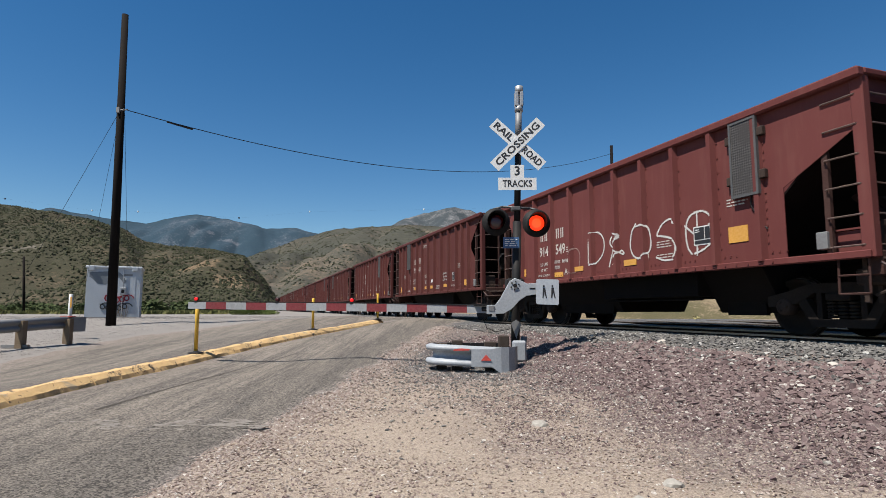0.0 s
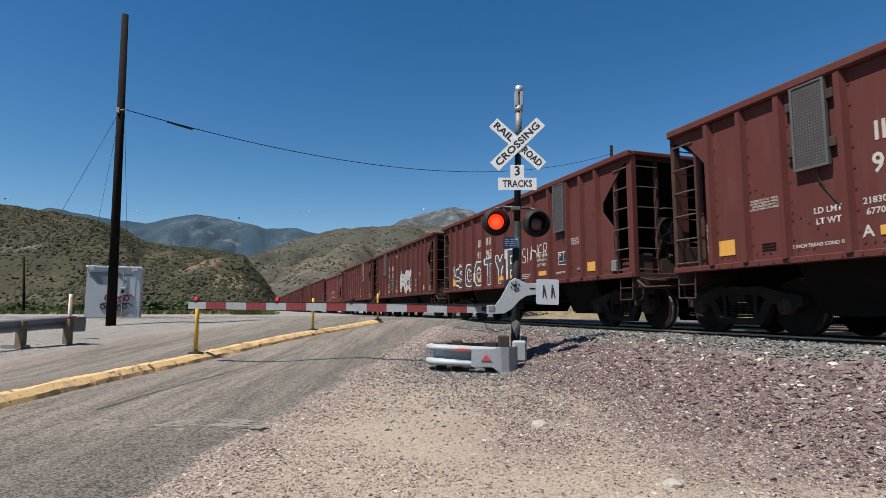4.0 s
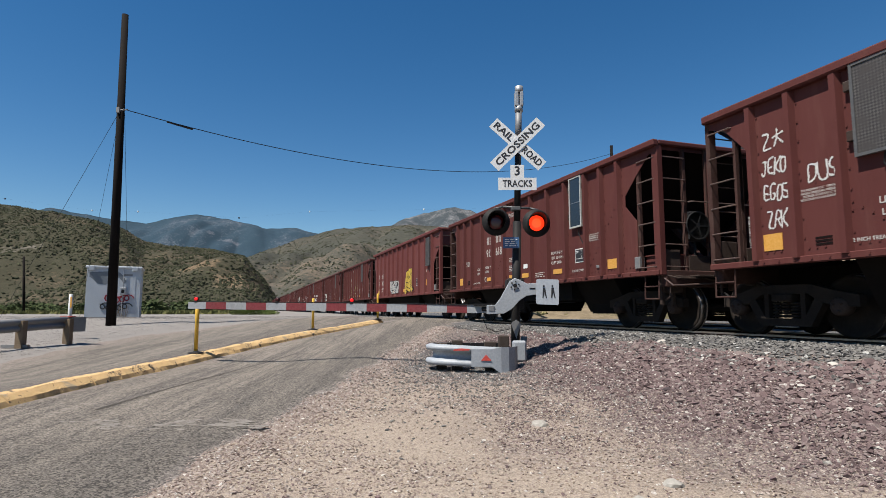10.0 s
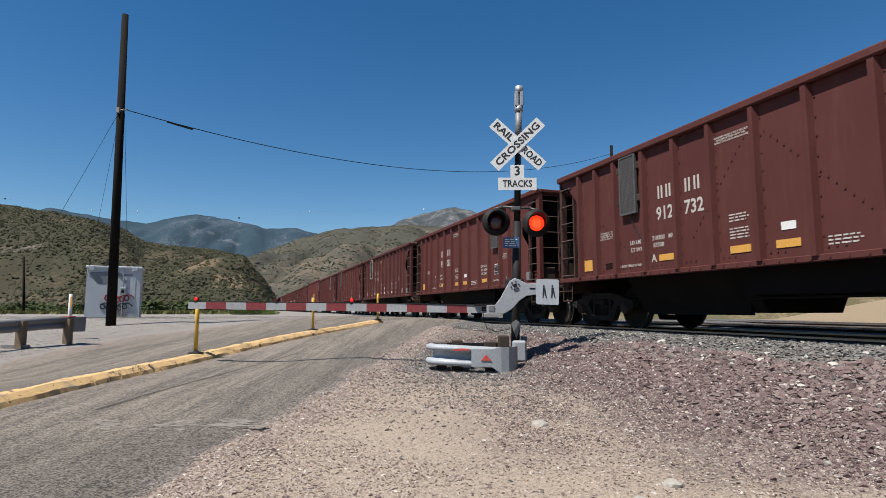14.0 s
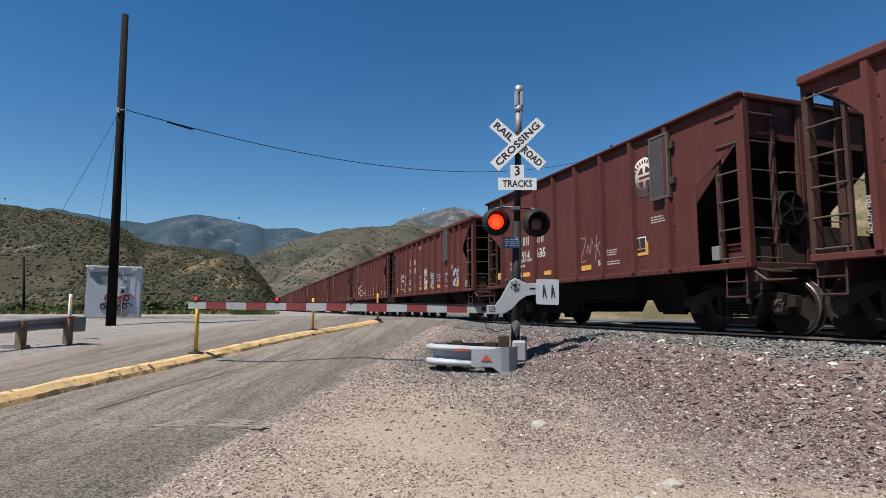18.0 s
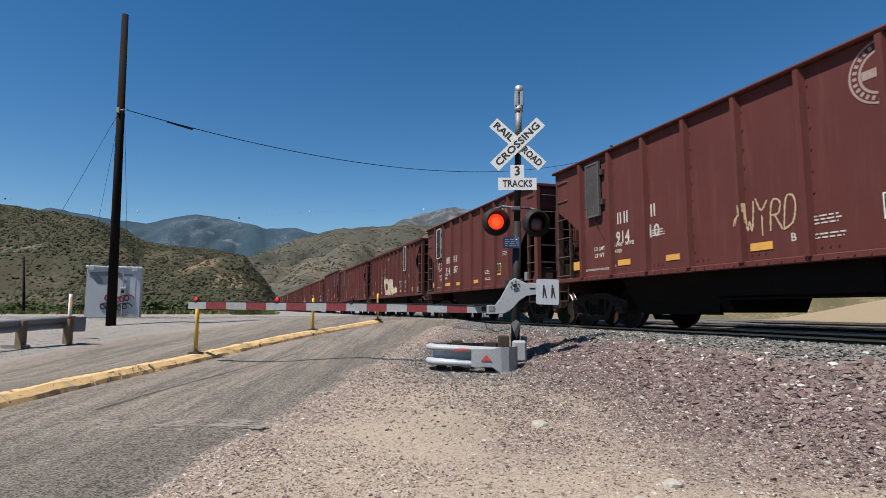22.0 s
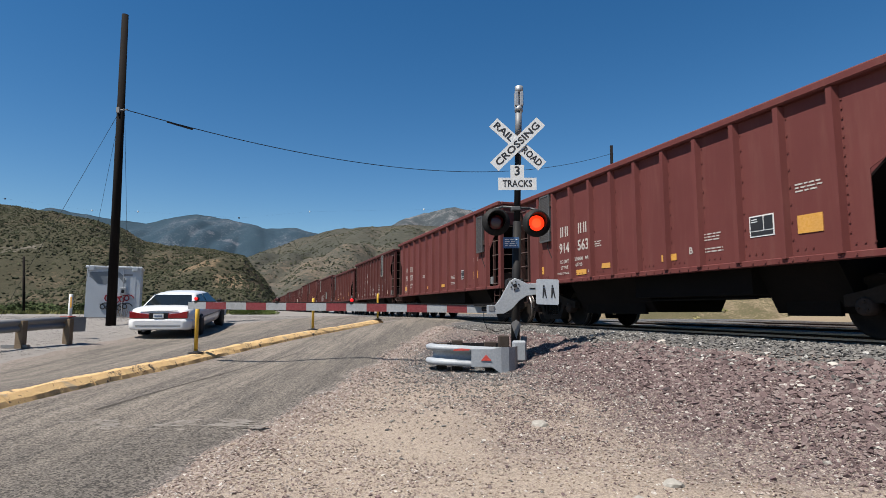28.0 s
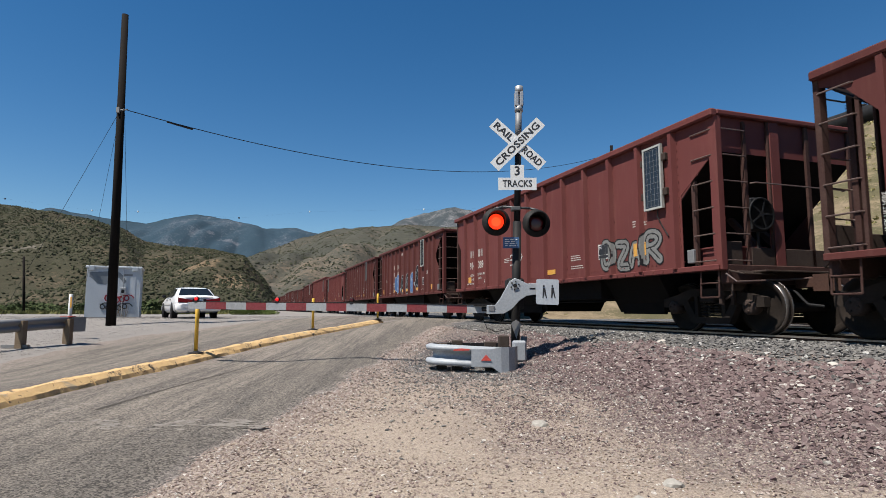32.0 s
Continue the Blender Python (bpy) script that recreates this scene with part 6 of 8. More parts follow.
M_PALESTONE = worn("pale_stone", (0.55, 0.50, 0.44), (0.42, 0.37, 0.32), 0.9, big=12)
M_GREYSTONE = worn("grey_stone", (0.36, 0.335, 0.29), (0.44, 0.41, 0.36), 0.9, big=12)
M_BROWNSTONE = worn("brown_stone", (0.16, 0.11, 0.09), (0.25, 0.19, 0.16), 0.9, big=12)
M_DARKSTONE = worn("dark_stone", (0.07, 0.055, 0.055), (0.12, 0.09, 0.09), 0.9, big=12)
boulder(3.64, 9.5, 0.075, "white stone lying on the ballast bank", M_PALESTONE)
boulder(1.0, 6.0, 0.09, "flat grey stone half sunk in the dirt", M_GREYSTONE)
boulder(1.65, 4.2, 0.075, "flat grey stone half sunk in the dirt", M_GREYSTONE)
boulder(1.28, 3.85, 0.07, "flat grey stone half sunk in the dirt", M_GREYSTONE)
boulder(2.72, 7.0, 0.05, "dark stone lying among the gravel", M_DARKSTONE)
boulder(4.35, 6.4, 0.06, "white stone lying on the ballast bank", M_PALESTONE)


def fine_place(rnd):
    while True:
        y = 2.5 + 5.5 * rnd.random() ** 1.4
        x = rnd.uniform(-2.6, 0.95 * y + 0.4)
        if not on_road(x, y) and lateral(x, y) < 6.5:
            return x, y


M_TANSTONE = stone_material("tan_pebbles", (0.33, 0.25, 0.19), (0.48, 0.385, 0.30), (0.58, 0.485, 0.38), (0.70, 0.65, 0.58))
stones("fine_gravel", 16000, fine_place, lambda r, x, y: 0.006 + 0.009 * r.random() ** 2, M_TANSTONE, "fine tan pebbles scattered over the dirt", 6)



def edge_place(rnd):
    while True:
        y = 3.0 + 15.0 * rnd.random() ** 1.3
        x = smooth_x(ROAD_R, y) + rnd.gauss(0.12, 0.22)
        if rnd.random() < 0.9:
            return x, y


def kerb_side_place(rnd):
    y = 3.0 + 15.0 * rnd.random()
    return smooth_x(KERB, y) + 0.26 + abs(rnd.gauss(0, 0.16)), y


M_PINKSTONE = stone_material("pink_grit", (0.30, 0.225, 0.195), (0.43, 0.345, 0.295), (0.53, 0.45, 0.385), (0.75, 0.70, 0.63))
stones("edge_grit", 16000, edge_place, lambda r, x, y: (0.007 + 0.012 * r.random() ** 2) * (0.8 + y / 16), M_PINKSTONE, "pinkish grit spilled along the edge of the asphalt", 11)
stones("kerb_grit", 5000, kerb_side_place, lambda r, x, y: (0.006 + 0.010 * r.random() ** 3) * (0.8 + y / 16), M_PINKSTONE, "pinkish grit gathered along the kerb", 13)


# worn remnants of the stop line
rnd = random.Random(17)
bm = bmesh.new()
for k in range(300):
    f = rnd.random() ** 0.7
    x, y = -4.3 + 2.5 * f + rnd.gauss(0, 0.03), 6.35 - 0.36 * f + rnd.gauss(0, 0.11)
    if noise.noise((x * 2.0, y * 4.0, 3)) < 0.02:
        continue
    n = 9
    r = rnd.uniform(0.010, 0.045)
    ring = [bm.verts.new((x + r * 2.2 * rnd.uniform(0.35, 1) * math.cos(6.283 * q / n), y + r * rnd.uniform(0.35, 1) * math.sin(6.283 * q / n), land(x, y) + 0.0275 + 0.000004 * k)) for q in range(n)]
    bm.faces.new(ring)
st = part("stop_line", bm, worn("worn_line_paint", (0.29, 0.26, 0.225), (0.19, 0.165, 0.14), 0.9, big=9, amount=0.9))
tagged(st, "scuffed remnants of a painted stop line", "road marking", kind="structure")


def road_strip(name, pts, w, lift, material, label, cat, seed):
    """A thin uneven strip that lies along the asphalt."""
    bm = bmesh.new()
    prev = None
    for (x0, y0), (x1, y1) in zip(pts, pts[1:]):
        t = Vector((x1 - x0, y1 - y0, 0)).normalized()
        for k in range(13):
            x, y = x0 + (x1 - x0) * k / 12, y0 + (y1 - y0) * k / 12
            ww = w * (1 + 0.45 * noise.noise((x * 3, y * 3, seed)))
            row = [bm.verts.new((x - t.y * ww * sg, y + t.x * ww * sg, land(x, y) + lift)) for sg in (-1, 1)]
            if prev:
                bm.faces.new((prev[0], prev[1], row[1], row[0]))
            prev = row
    bmesh.ops.recalc_face_normals(bm, faces=bm.faces)
    return tagged(part(name, bm, material), label, cat, kind="structure")


# a thin cast shadow along the lane, painted as a dark strip
M_SHADOWSTRIP = worn("tar_seam", (0.075, 0.066, 0.057), (0.15, 0.13, 0.11), 0.9, big=4, amount=0.9)
road_strip("tar_seam", [(-4.16, 6.95), (-3.97, 8.37), (-3.72, 10.5), (-3.25, 12.8)], 0.022, 0.030, M_SHADOWSTRIP, "thin painted shadow line running along the worn lane", "road seam", 2)
stones("mixed_gravel", 42000, mixed_place, lambda r, x, y: (0.006 + 0.012 * r.random() ** 2) * (0.75 + y / 14), M_PINKSTONE, "pale pinkish gravel trodden into the dirt", 19)

for x, y, r in ((-2.95, 7.3, 0.030), (-2.62, 7.22, 0.026), (-3.0, 6.75, 0.024), (-3.25, 6.0, 0.022), (-4.2, 6.3, 0.020), (-3.55, 4.75, 0.026), (-2.1, 5.0, 0.02)):
    boulder(x, y, r, "small dark stone lying on the asphalt", M_DARKSTONE)
for x, y, r in ((0.35, 3.7, 0.022), (0.9, 3.45, 0.028), (2.35, 3.55, 0.03), (2.05, 3.6, 0.026), (-0.75, 3.9, 0.022), (1.75, 5.2, 0.03), (0.55, 5.3, 0.024)):
    boulder(x, y, r, "small brown stone lying on the dirt", M_BROWNSTONE)

# ---------------------------------------------------------------- sprayed paint on the cars
SPRAY = {k: worn("spray_" + k, c, tuple(v * 0.8 for v in c), 0.7, amount=0.5, fine=20) for k, c in dict(
    white=(0.62, 0.61, 0.58), black=(0.018, 0.018, 0.02), grey=(0.20, 0.20, 0.19), dim=(0.07, 0.045, 0.045), yellow=(0.58, 0.40, 0.05), lime=(0.42, 0.42, 0.16), blue=(0.07, 0.15, 0.32),
    haze=(0.36, 0.38, 0.40), chalk=(0.47, 0.47, 0.45), slate=(0.060, 0.066, 0.072), stain=(0.235, 0.185, 0.175), sky=(0.38, 0.50, 0.60), cream=(0.55, 0.50, 0.42), teal=(0.18, 0.34, 0.32), faded=(0.30, 0.19, 0.17), tan=(0.48, 0.36, 0.22)).items()}


GLYPH = {"A": "00 49 90/24 74", "B": "00 09 69 88 86 65 05/65 94 92 60 00", "C": "88 69 29 07 02 20 60 81", "D": "00 09 59 97 92 50 00", "E": "90 00 09 89/04 64", "F": "00 09 89/04 64",
         "G": "88 69 29 07 02 20 70 94 54", "H": "00 09/90 99/04 94", "I": "40 49", "J": "39 99/79 72 50 20 02", "K": "00 09/99 04 90", "L": "09 00 80", "M": "00 09 45 99 90", "N": "00 09 90 99",
         "O": "29 69 97 92 60 20 02 07 29", "P": "00 09 69 97 86 64 04", "R": "00 09 69 97 86 64 04/44 90", "S": "88 69 29 07 06 25 74 93 91 70 20 01", "T": "09 99/49 40", "U": "09 02 20 70 92 99", "V": "09 40 99",
         "W": "09 20 45 70 99", "X": "00 99/09 90", "Y": "09 45 99/45 40", "Z": "09 99 00 90", "2": "07 29 69 87 00 90", "0": "29 69 97 92 60 20 02 07 29", "1": "27 49 40", "3": "08 69 87 55 92 60 01",
         "9": "95 34 07 29 69 97 90", "^": "00 08 24 49 74 98 90", "*": "45 39/45 97/45 91/45 20/45 05", "@": "40 49/07 43 97/20 02 07 29 69 97 92 60 20", ">": "03 93/65 93 61", "~": "03 16 34 52 76 95 88", "?": "00 35 68 49 17 44 92 75 30"}


def rounded(pts):
    """Corners cut twice, as a hand sprays them."""
    for _ in range(2):
        if len(pts) < 3:
            return pts
        out = [pts[0]]
        for p, q in zip(pts, pts[1:]):
            out += [(p[0] * 0.75 + q[0] * 0.25, p[1] * 0.75 + q[1] * 0.25), (p[0] * 0.25 + q[0] * 0.75, p[1] * 0.25 + q[1] * 0.75)]
        pts = out + [pts[-1]]
    return pts


def skeleton_strokes(rnd, x0, x1, z0, z1, text, mode):
    """One list of strokes for each sign of the text, set side by side; lines are parted by '|'."""
    lines = text.split("|")
    out = []
    hgt = (z1 - z0) / len(lines)
    for j, line in enumerate(lines):
        w = (x1 - x0) / len(line)
        for g, ch in enumerate(line):
            if ch == " ":
                continue
            gap = 0.06 if mode == "block" else 0.10
            a, b = x0 + (g + gap) * w, x0 + (g + 1 - gap) * w
            wave = 0.0 if mode == "block" else rnd.uniform(-0.08, 0.08)
            lo, hi = z1 - (j + 0.95 - wave) * hgt, z1 - (j + 0.05 - wave) * hgt
            lean = 0.0 if mode == "block" else rnd.uniform(-0.05, 0.15) * (hi - lo)
            jit = 0.02 if mode == "block" else 0.07
            one = []
            for run in GLYPH[ch].split("/"):
                pts = []
                for d in run.split():
                    u, v = int(d[0]) / 9 + rnd.uniform(-jit, jit), int(d[1]) / 9 + rnd.uniform(-jit, jit)
                    pts.append((a + (b - a) * u + lean * v, lo + (hi - lo) * v))
                one.append(pts if mode == "block" else rounded(pts))
            out.append(one)
    return out


def sprayed(car, kind, L, x0, x1, z0, z1, text, mode, fill, line=None, seed=1):
    """Sprayed shapes that follow the sheets and the ribs of a car's side."""
    rnd = random.Random(seed)
    ribs = RIBS[(kind, L)]
    h = z1 - z0
    cell = 0.011 if mode in ("line", "pen") else 0.014
    thick = {"fat": 0.125 if len(text) > 1 else 0.155, "mid": 0.075, "block": 0.085, "line": 0.021, "pen": 0.019}[mode] * min(1.25, max(0.7, h))
    edge = 0.0 if line is None else (0.026 if mode != "block" else 0.038)
    pad = thick + edge
    cols = np.arange(x0 - pad, x1 + pad, cell)
    rows = np.arange(max(SILL + 0.01, z0 - pad), z1 + pad, cell)
    X, Z = np.meshgrid(cols + cell / 2, rows + cell / 2)
    best, second = np.full(X.shape, 9.0), np.full(X.shape, 9.0)
    for one in skeleton_strokes(rnd, x0 + thick, x1 - thick, z0 + thick, z1 - thick, text, mode):
        D = np.full(X.shape, 9.0)
        for run in one:
            for (ax, az), (bx, bz) in zip(run, run[1:]):
                dx, dz = bx - ax, bz - az
                t = np.clip(((X - ax) * dx + (Z - az) * dz) / (dx * dx + dz * dz + 1e-9), 0, 1)
                u, v = X - ax - t * dx, Z - az - t * dz
                D = np.minimum(D, np.maximum(np.abs(u), np.abs(v)) if mode == "block" else np.hypot(u, v))
        second = np.minimum(second, np.maximum(best, D))
        best = np.minimum(best, D)
    best = best + np.random.RandomState(seed).uniform(-0.003, 0.003, best.shape) * (mode != "block")
    idx = np.where(best < thick, 1, 0)
    if line is not None:
        idx = np.where((best >= thick) & (best < thick + edge), 2, idx)
        if mode != "block":
            idx = np.where((best < thick) & (second < thick * 1.2) & (second - best < 0.032), 2, idx)      # one sign laps over the next
            idx = np.where((best < 0.013) & (mode == "fat"), 2, idx)

    def off(x):
        for r in ribs:
            d = abs(x - r)
            if d < 0.042:
                return RIB + 0.0080
            if d < 0.078:
                return RIB * (0.078 - d) / 0.036 + 0.0080
        return 0.0080
    verts, faces, mats = [], [], []
    ys = [YN - off(c) for c in np.append(cols, cols[-1] + cell)]
    for j, z in enumerate(rows):
        i = 0
        while i < len(cols):
            k = idx[j, i]
            if k == 0:
                i += 1
                continue
            e = i + 1
            while e < len(cols) and idx[j, e] == k and abs(ys[e] - ys[e + 1]) < 1e-6 and abs(ys[e] - ys[i]) < 1e-6 and abs(ys[i] - ys[i + 1]) < 1e-6:
                e += 1
            o = len(verts)
            xa, xb = cols[i], cols[e] if e < len(cols) else cols[-1] + cell
            verts += [(xa, ys[i], z), (xb, ys[e], z), (xb, ys[e], z + cell), (xa, ys[i], z + cell)]
            faces.append((o, o + 1, o + 2, o + 3))
            mats.append(k - 1)
            i = e
    me = bpy.data.meshes.new("spray_paint")
    me.from_pydata(verts, [], faces)
    me.materials.append(SPRAY[fill])
    if line is not None:
        me.materials.append(SPRAY[line])
    me.polygons.foreach_set("material_index", mats)
    ob = new("spray_paint", me)
    ob.parent = car
    ob["kind"] = "stuff"
    ob["label"] = f"sprayed {fill} shapes" + (f" with {line} outline" if line else "")


def round_logo(car, x, z, r, material):
    """A round emblem: ring and cross."""
    bm = bmesh.new()
    y = YN - 0.005
    n = 40
    for r0, r1 in ((r * 0.62, r * 0.70), (r * 0.93, r)):
        a = [bm.verts.new((x + r0 * math.cos(6.2832 * k / n), y, z + r0 * math.sin(6.2832 * k / n))) for k in range(n)]
        b = [bm.verts.new((x + r1 * math.cos(6.2832 * k / n), y, z + r1 * math.sin(6.2832 * k / n))) for k in range(n)]
        for k in range(n):
            bm.faces.new((a[k], a[(k + 1) % n], b[(k + 1) % n], b[k]))
    for k in range(26):
        t = 6.2832 * k / 26
        c, s = math.cos(t), math.sin(t)
        vs = [bm.verts.new((x + rr * c + q * s, y, z + rr * s - q * c)) for rr, q in ((r * 0.75, -r * 0.05), (r * 0.75, r * 0.05), (r * 0.89, r * 0.05), (r * 0.89, -r * 0.05))]
        bm.faces.new(vs)
    box(bm, x - r * 0.6, x + r * 0.6, y, y + 0.002, z - r * 0.14, z + r * 0.14)
    box(bm, x - r * 0.14, x + r * 0.14, y, y + 0.002, z + r * 0.17, z + r * 0.6)
    box(bm, x - r * 0.14, x + r * 0.14, y, y + 0.002, z - r * 0.6, z - r * 0.17)
    bmesh.ops.recalc_face_normals(bm, faces=bm.faces)
    part("emblem", bm, material, car, "round emblem of a ring and a cross")


def disc_logo(car, x, z, r):
    """A white disc with a plain dark ring of marks and a cross of bars."""
    y = YN - 0.005
    bm = bmesh.new()
    lathe(bm, [(0.0005, -0.001), (r, -0.001), (r, 0.003)], 40, "y", (x, y, z))
    em = part("emblem", bm, M_WHITE, car, "round white emblem with dark marks")
    bm = bmesh.new()
    for k in range(26):
        t = 6.2832 * k / 26
        c, s = math.cos(t), math.sin(t)
        bm.faces.new([bm.verts.new((x + rr * c + q * s, y - 0.004, z + rr * s - q * c)) for rr, q in ((r * 0.70, -r * 0.05), (r * 0.70, r * 0.05), (r * 0.88, r * 0.05), (r * 0.88, -r * 0.05))])
    for sx in (-1, 1):
        for sz in (-1, 1):
            prism(bm, [(x + sx * r * 0.10, z + sz * r * 0.20), (x + sx * r * 0.48, z + sz * r * 0.20), (x + sx * r * 0.30, z + sz * r * 0.46), (x + sx * r * 0.10, z + sz * r * 0.54)], y - 0.006, y - 0.003)
    box(bm, x - r * 0.40, x + r * 0.40, y - 0.006, y - 0.003, z - r * 0.06, z + r * 0.06)
    bmesh.ops.recalc_face_normals(bm, faces=bm.faces)
    part("emblem_mark", bm, PAINT[0], em)


TAGS = [
    ("914 549", 4.5, 8.5, 1.34, 2.15, "D?0S@", "line", "white", None), ("914 549", 3.75, 4.3, 1.30, 1.95, "0", "pen", "faded", None),
    ("912 714", 4.1, 5.1, 1.30, 2.15, "@", "fat", "dim", "grey"), ("912 714", 5.1, 5.95, 1.30, 2.1, "AZ", "mid", "dim", "grey"), ("912 714", 6.05, 8.25, 1.20, 2.40, "EASK", "fat", "chalk", "black"),
    ("912 963", 1.68, 2.32, 1.22, 2.02, "S", "block", "slate", "white"), ("912 963", 2.44, 3.20, 1.22, 2.02, "C", "block", "slate", "white"), ("912 963", 3.36, 4.10, 1.22, 2.06, "O", "block", "slate", "white"),
    ("912 963", 4.26, 4.98, 1.22, 2.12, "T", "block", "slate", "white"), ("912 963", 5.12, 5.86, 1.22, 2.14, "Y", "block", "slate", "white"), ("912 963", 6.0, 6.84, 1.22, 2.25, "P", "block", "slate", "white"),
    ("912 963", 1.08, 1.50, 1.48, 2.15, "?", "line", "white", None), ("912 963", 7.0, 8.5, 1.75, 2.2, "SINNER", "pen", "white", None), ("912 505", 3.9, 7.1, 1.30, 2.15, "CASEY", "mid", "white", "black"),
    ("912 828", 1.0, 3.1, 1.22, 2.10, "EAS", "fat", "chalk", "black"), ("912 828", 4.25, 5.0, 1.25, 2.35, "@", "fat", "black", "haze"), ("912 828", 5.1, 5.92, 1.25, 2.35, "^", "fat", "black", "haze"),
    ("912 750", 1.05, 1.55, 1.50, 1.95, "OBE|OX", "pen", "sky", None), ("912 750", 1.75, 2.30, 1.50, 1.95, "OBE|OX", "pen", "sky", None),
    ("912 750", 4.3, 5.0, 1.30, 2.15, "PE|PO", "line", "lime", None), ("912 750", 6.0, 6.8, 1.45, 2.15, "PEZ|~~", "line", "lime", None), ("912 750", 7.1, 7.6, 1.75, 2.25, "LD", "line", "lime", None),
    ("914 402", 4.25, 6.4, 1.28, 2.0, "WEEF1", "fat", "chalk", "black"), ("914 402", 7.4, 9.2, 1.22, 2.45, "ASK", "fat", "yellow", "black"), ("913 141", 1.12, 1.54, 2.82, 3.12, "Z*", "pen", "white", None), ("913 141", 1.10, 1.56, 2.42, 2.70, "JEKO", "pen", "white", None), ("913 141", 1.12, 1.58, 2.02, 2.30, "EGOS", "pen", "white", None), ("913 141", 1.16, 1.54, 1.62, 1.92, "ZRK", "pen", "white", None),
    ("913 141", 1.85, 2.35, 2.18, 2.48, "DUS", "pen", "white", None), ("912 356", 2.6, 5.2, 1.35, 2.1, "PCSA", "pen", "white", None),
    ("913 135", 1.9, 3.3, 1.35, 2.25, "RA|EN", "pen", "white", None), ("913 135", 6.05, 6.75, 1.28, 2.25, "PAEM|FS|2019", "line", "white", None), ("913 135", 7.05, 7.7, 1.42, 2.0, "KREEP|AMERI", "line", "sky", None),
    ("913 135", 4.3, 4.7, 1.3, 1.7, "?", "pen", "faded", None), ("913 135", 10.2, 10.75, 1.30, 2.05, "AMEM|CREW", "line", "sky", None),
    ("914 135", 5.5, 6.4, 1.5, 2.15, "Z~*", "line", "faded", None), ("912 641", 4.2, 6.6, 1.26, 2.15, "VOAK", "fat", "cream", "tan"), ("912 641", 6.7, 7.4, 1.30, 1.6, "EO~", "mid", "cream", "tan"),
    ("912 641", 3.4, 4.2, 1.6, 2.2, "??", "pen", "faded", None), ("914 207", 1.35, 2.0, 1.95, 2.45, "VD", "line", "white", None), ("914 110", 5.6, 7.0, 1.55, 2.15, "~WYRD1", "pen", "tan", None),
    ("912 439", 1.1, 1.4, 1.55, 1.9, "*", "pen", "white", None), ("912 439", 1.75, 2.2, 1.45, 2.05, "X|Z", "pen", "faded", None), ("912 439", 2.5, 3.2, 1.75, 2.2, "MWE", "line", "white", None),
    ("912 439", 3.4, 5.2, 1.26, 1.95, "CHUS", "mid", "stain", "faded"), ("912 439", 5.25, 5.9, 1.28, 2.0, "SDX|FTBK|2K19", "line", "stain", None), ("912 439", 6.0, 6.9, 1.78, 2.1, "BUEA~", "line", "white", None),
    ("912 439", 7.0, 7.9, 1.3, 2.2, "OG", "fat", "grey", "teal"), ("914 498", 4.6, 5.1, 1.6, 1.9, "ZAN~", "pen", "faded", None), ("912 426", 6.0, 6.6, 1.45, 1.8, "REB", "pen", "faded", None),
    ("912 683", 4.12, 5.0, 1.22, 2.25, "@", "fat", "blue", "haze"), ("912 683", 5.1, 5.86, 1.22, 2.20, "R", "fat", "black", "haze"), ("912 683", 6.0, 6.76, 1.22, 2.30, "@", "fat", "black", "haze"),
    ("912 683", 6.92, 7.68, 1.22, 2.40, "^", "fat", "blue", "haze"), ("912 683", 7.82, 8.58, 1.22, 2.45, "S", "fat", "black", "haze"), ("914 389", 9.3, 11.4, 1.25, 1.95, "OZAR", "fat", "grey", "black"),
    ("914 389", 4.8, 5.5, 1.7, 2.05, "BO~", "line", "white", None)]
for q, (num, *spec) in enumerate(TAGS):
    m_ = BY_NUMBER[num]
    sprayed(m_[0], m_[7], m_[6], *spec[:4], spec[4], spec[5], spec[6], spec[7], seed=20 + q)
disc_logo(BY_NUMBER["914 135"][0], 7.95, 3.05, 0.40)
for num, xx, zz_, mat in (("914 207", 7.95, 3.38, M_FADED), ("914 110", 8.05, 3.40, M_FADED)):
    round_logo(BY_NUMBER[num][0], xx, zz_, 0.42, mat)

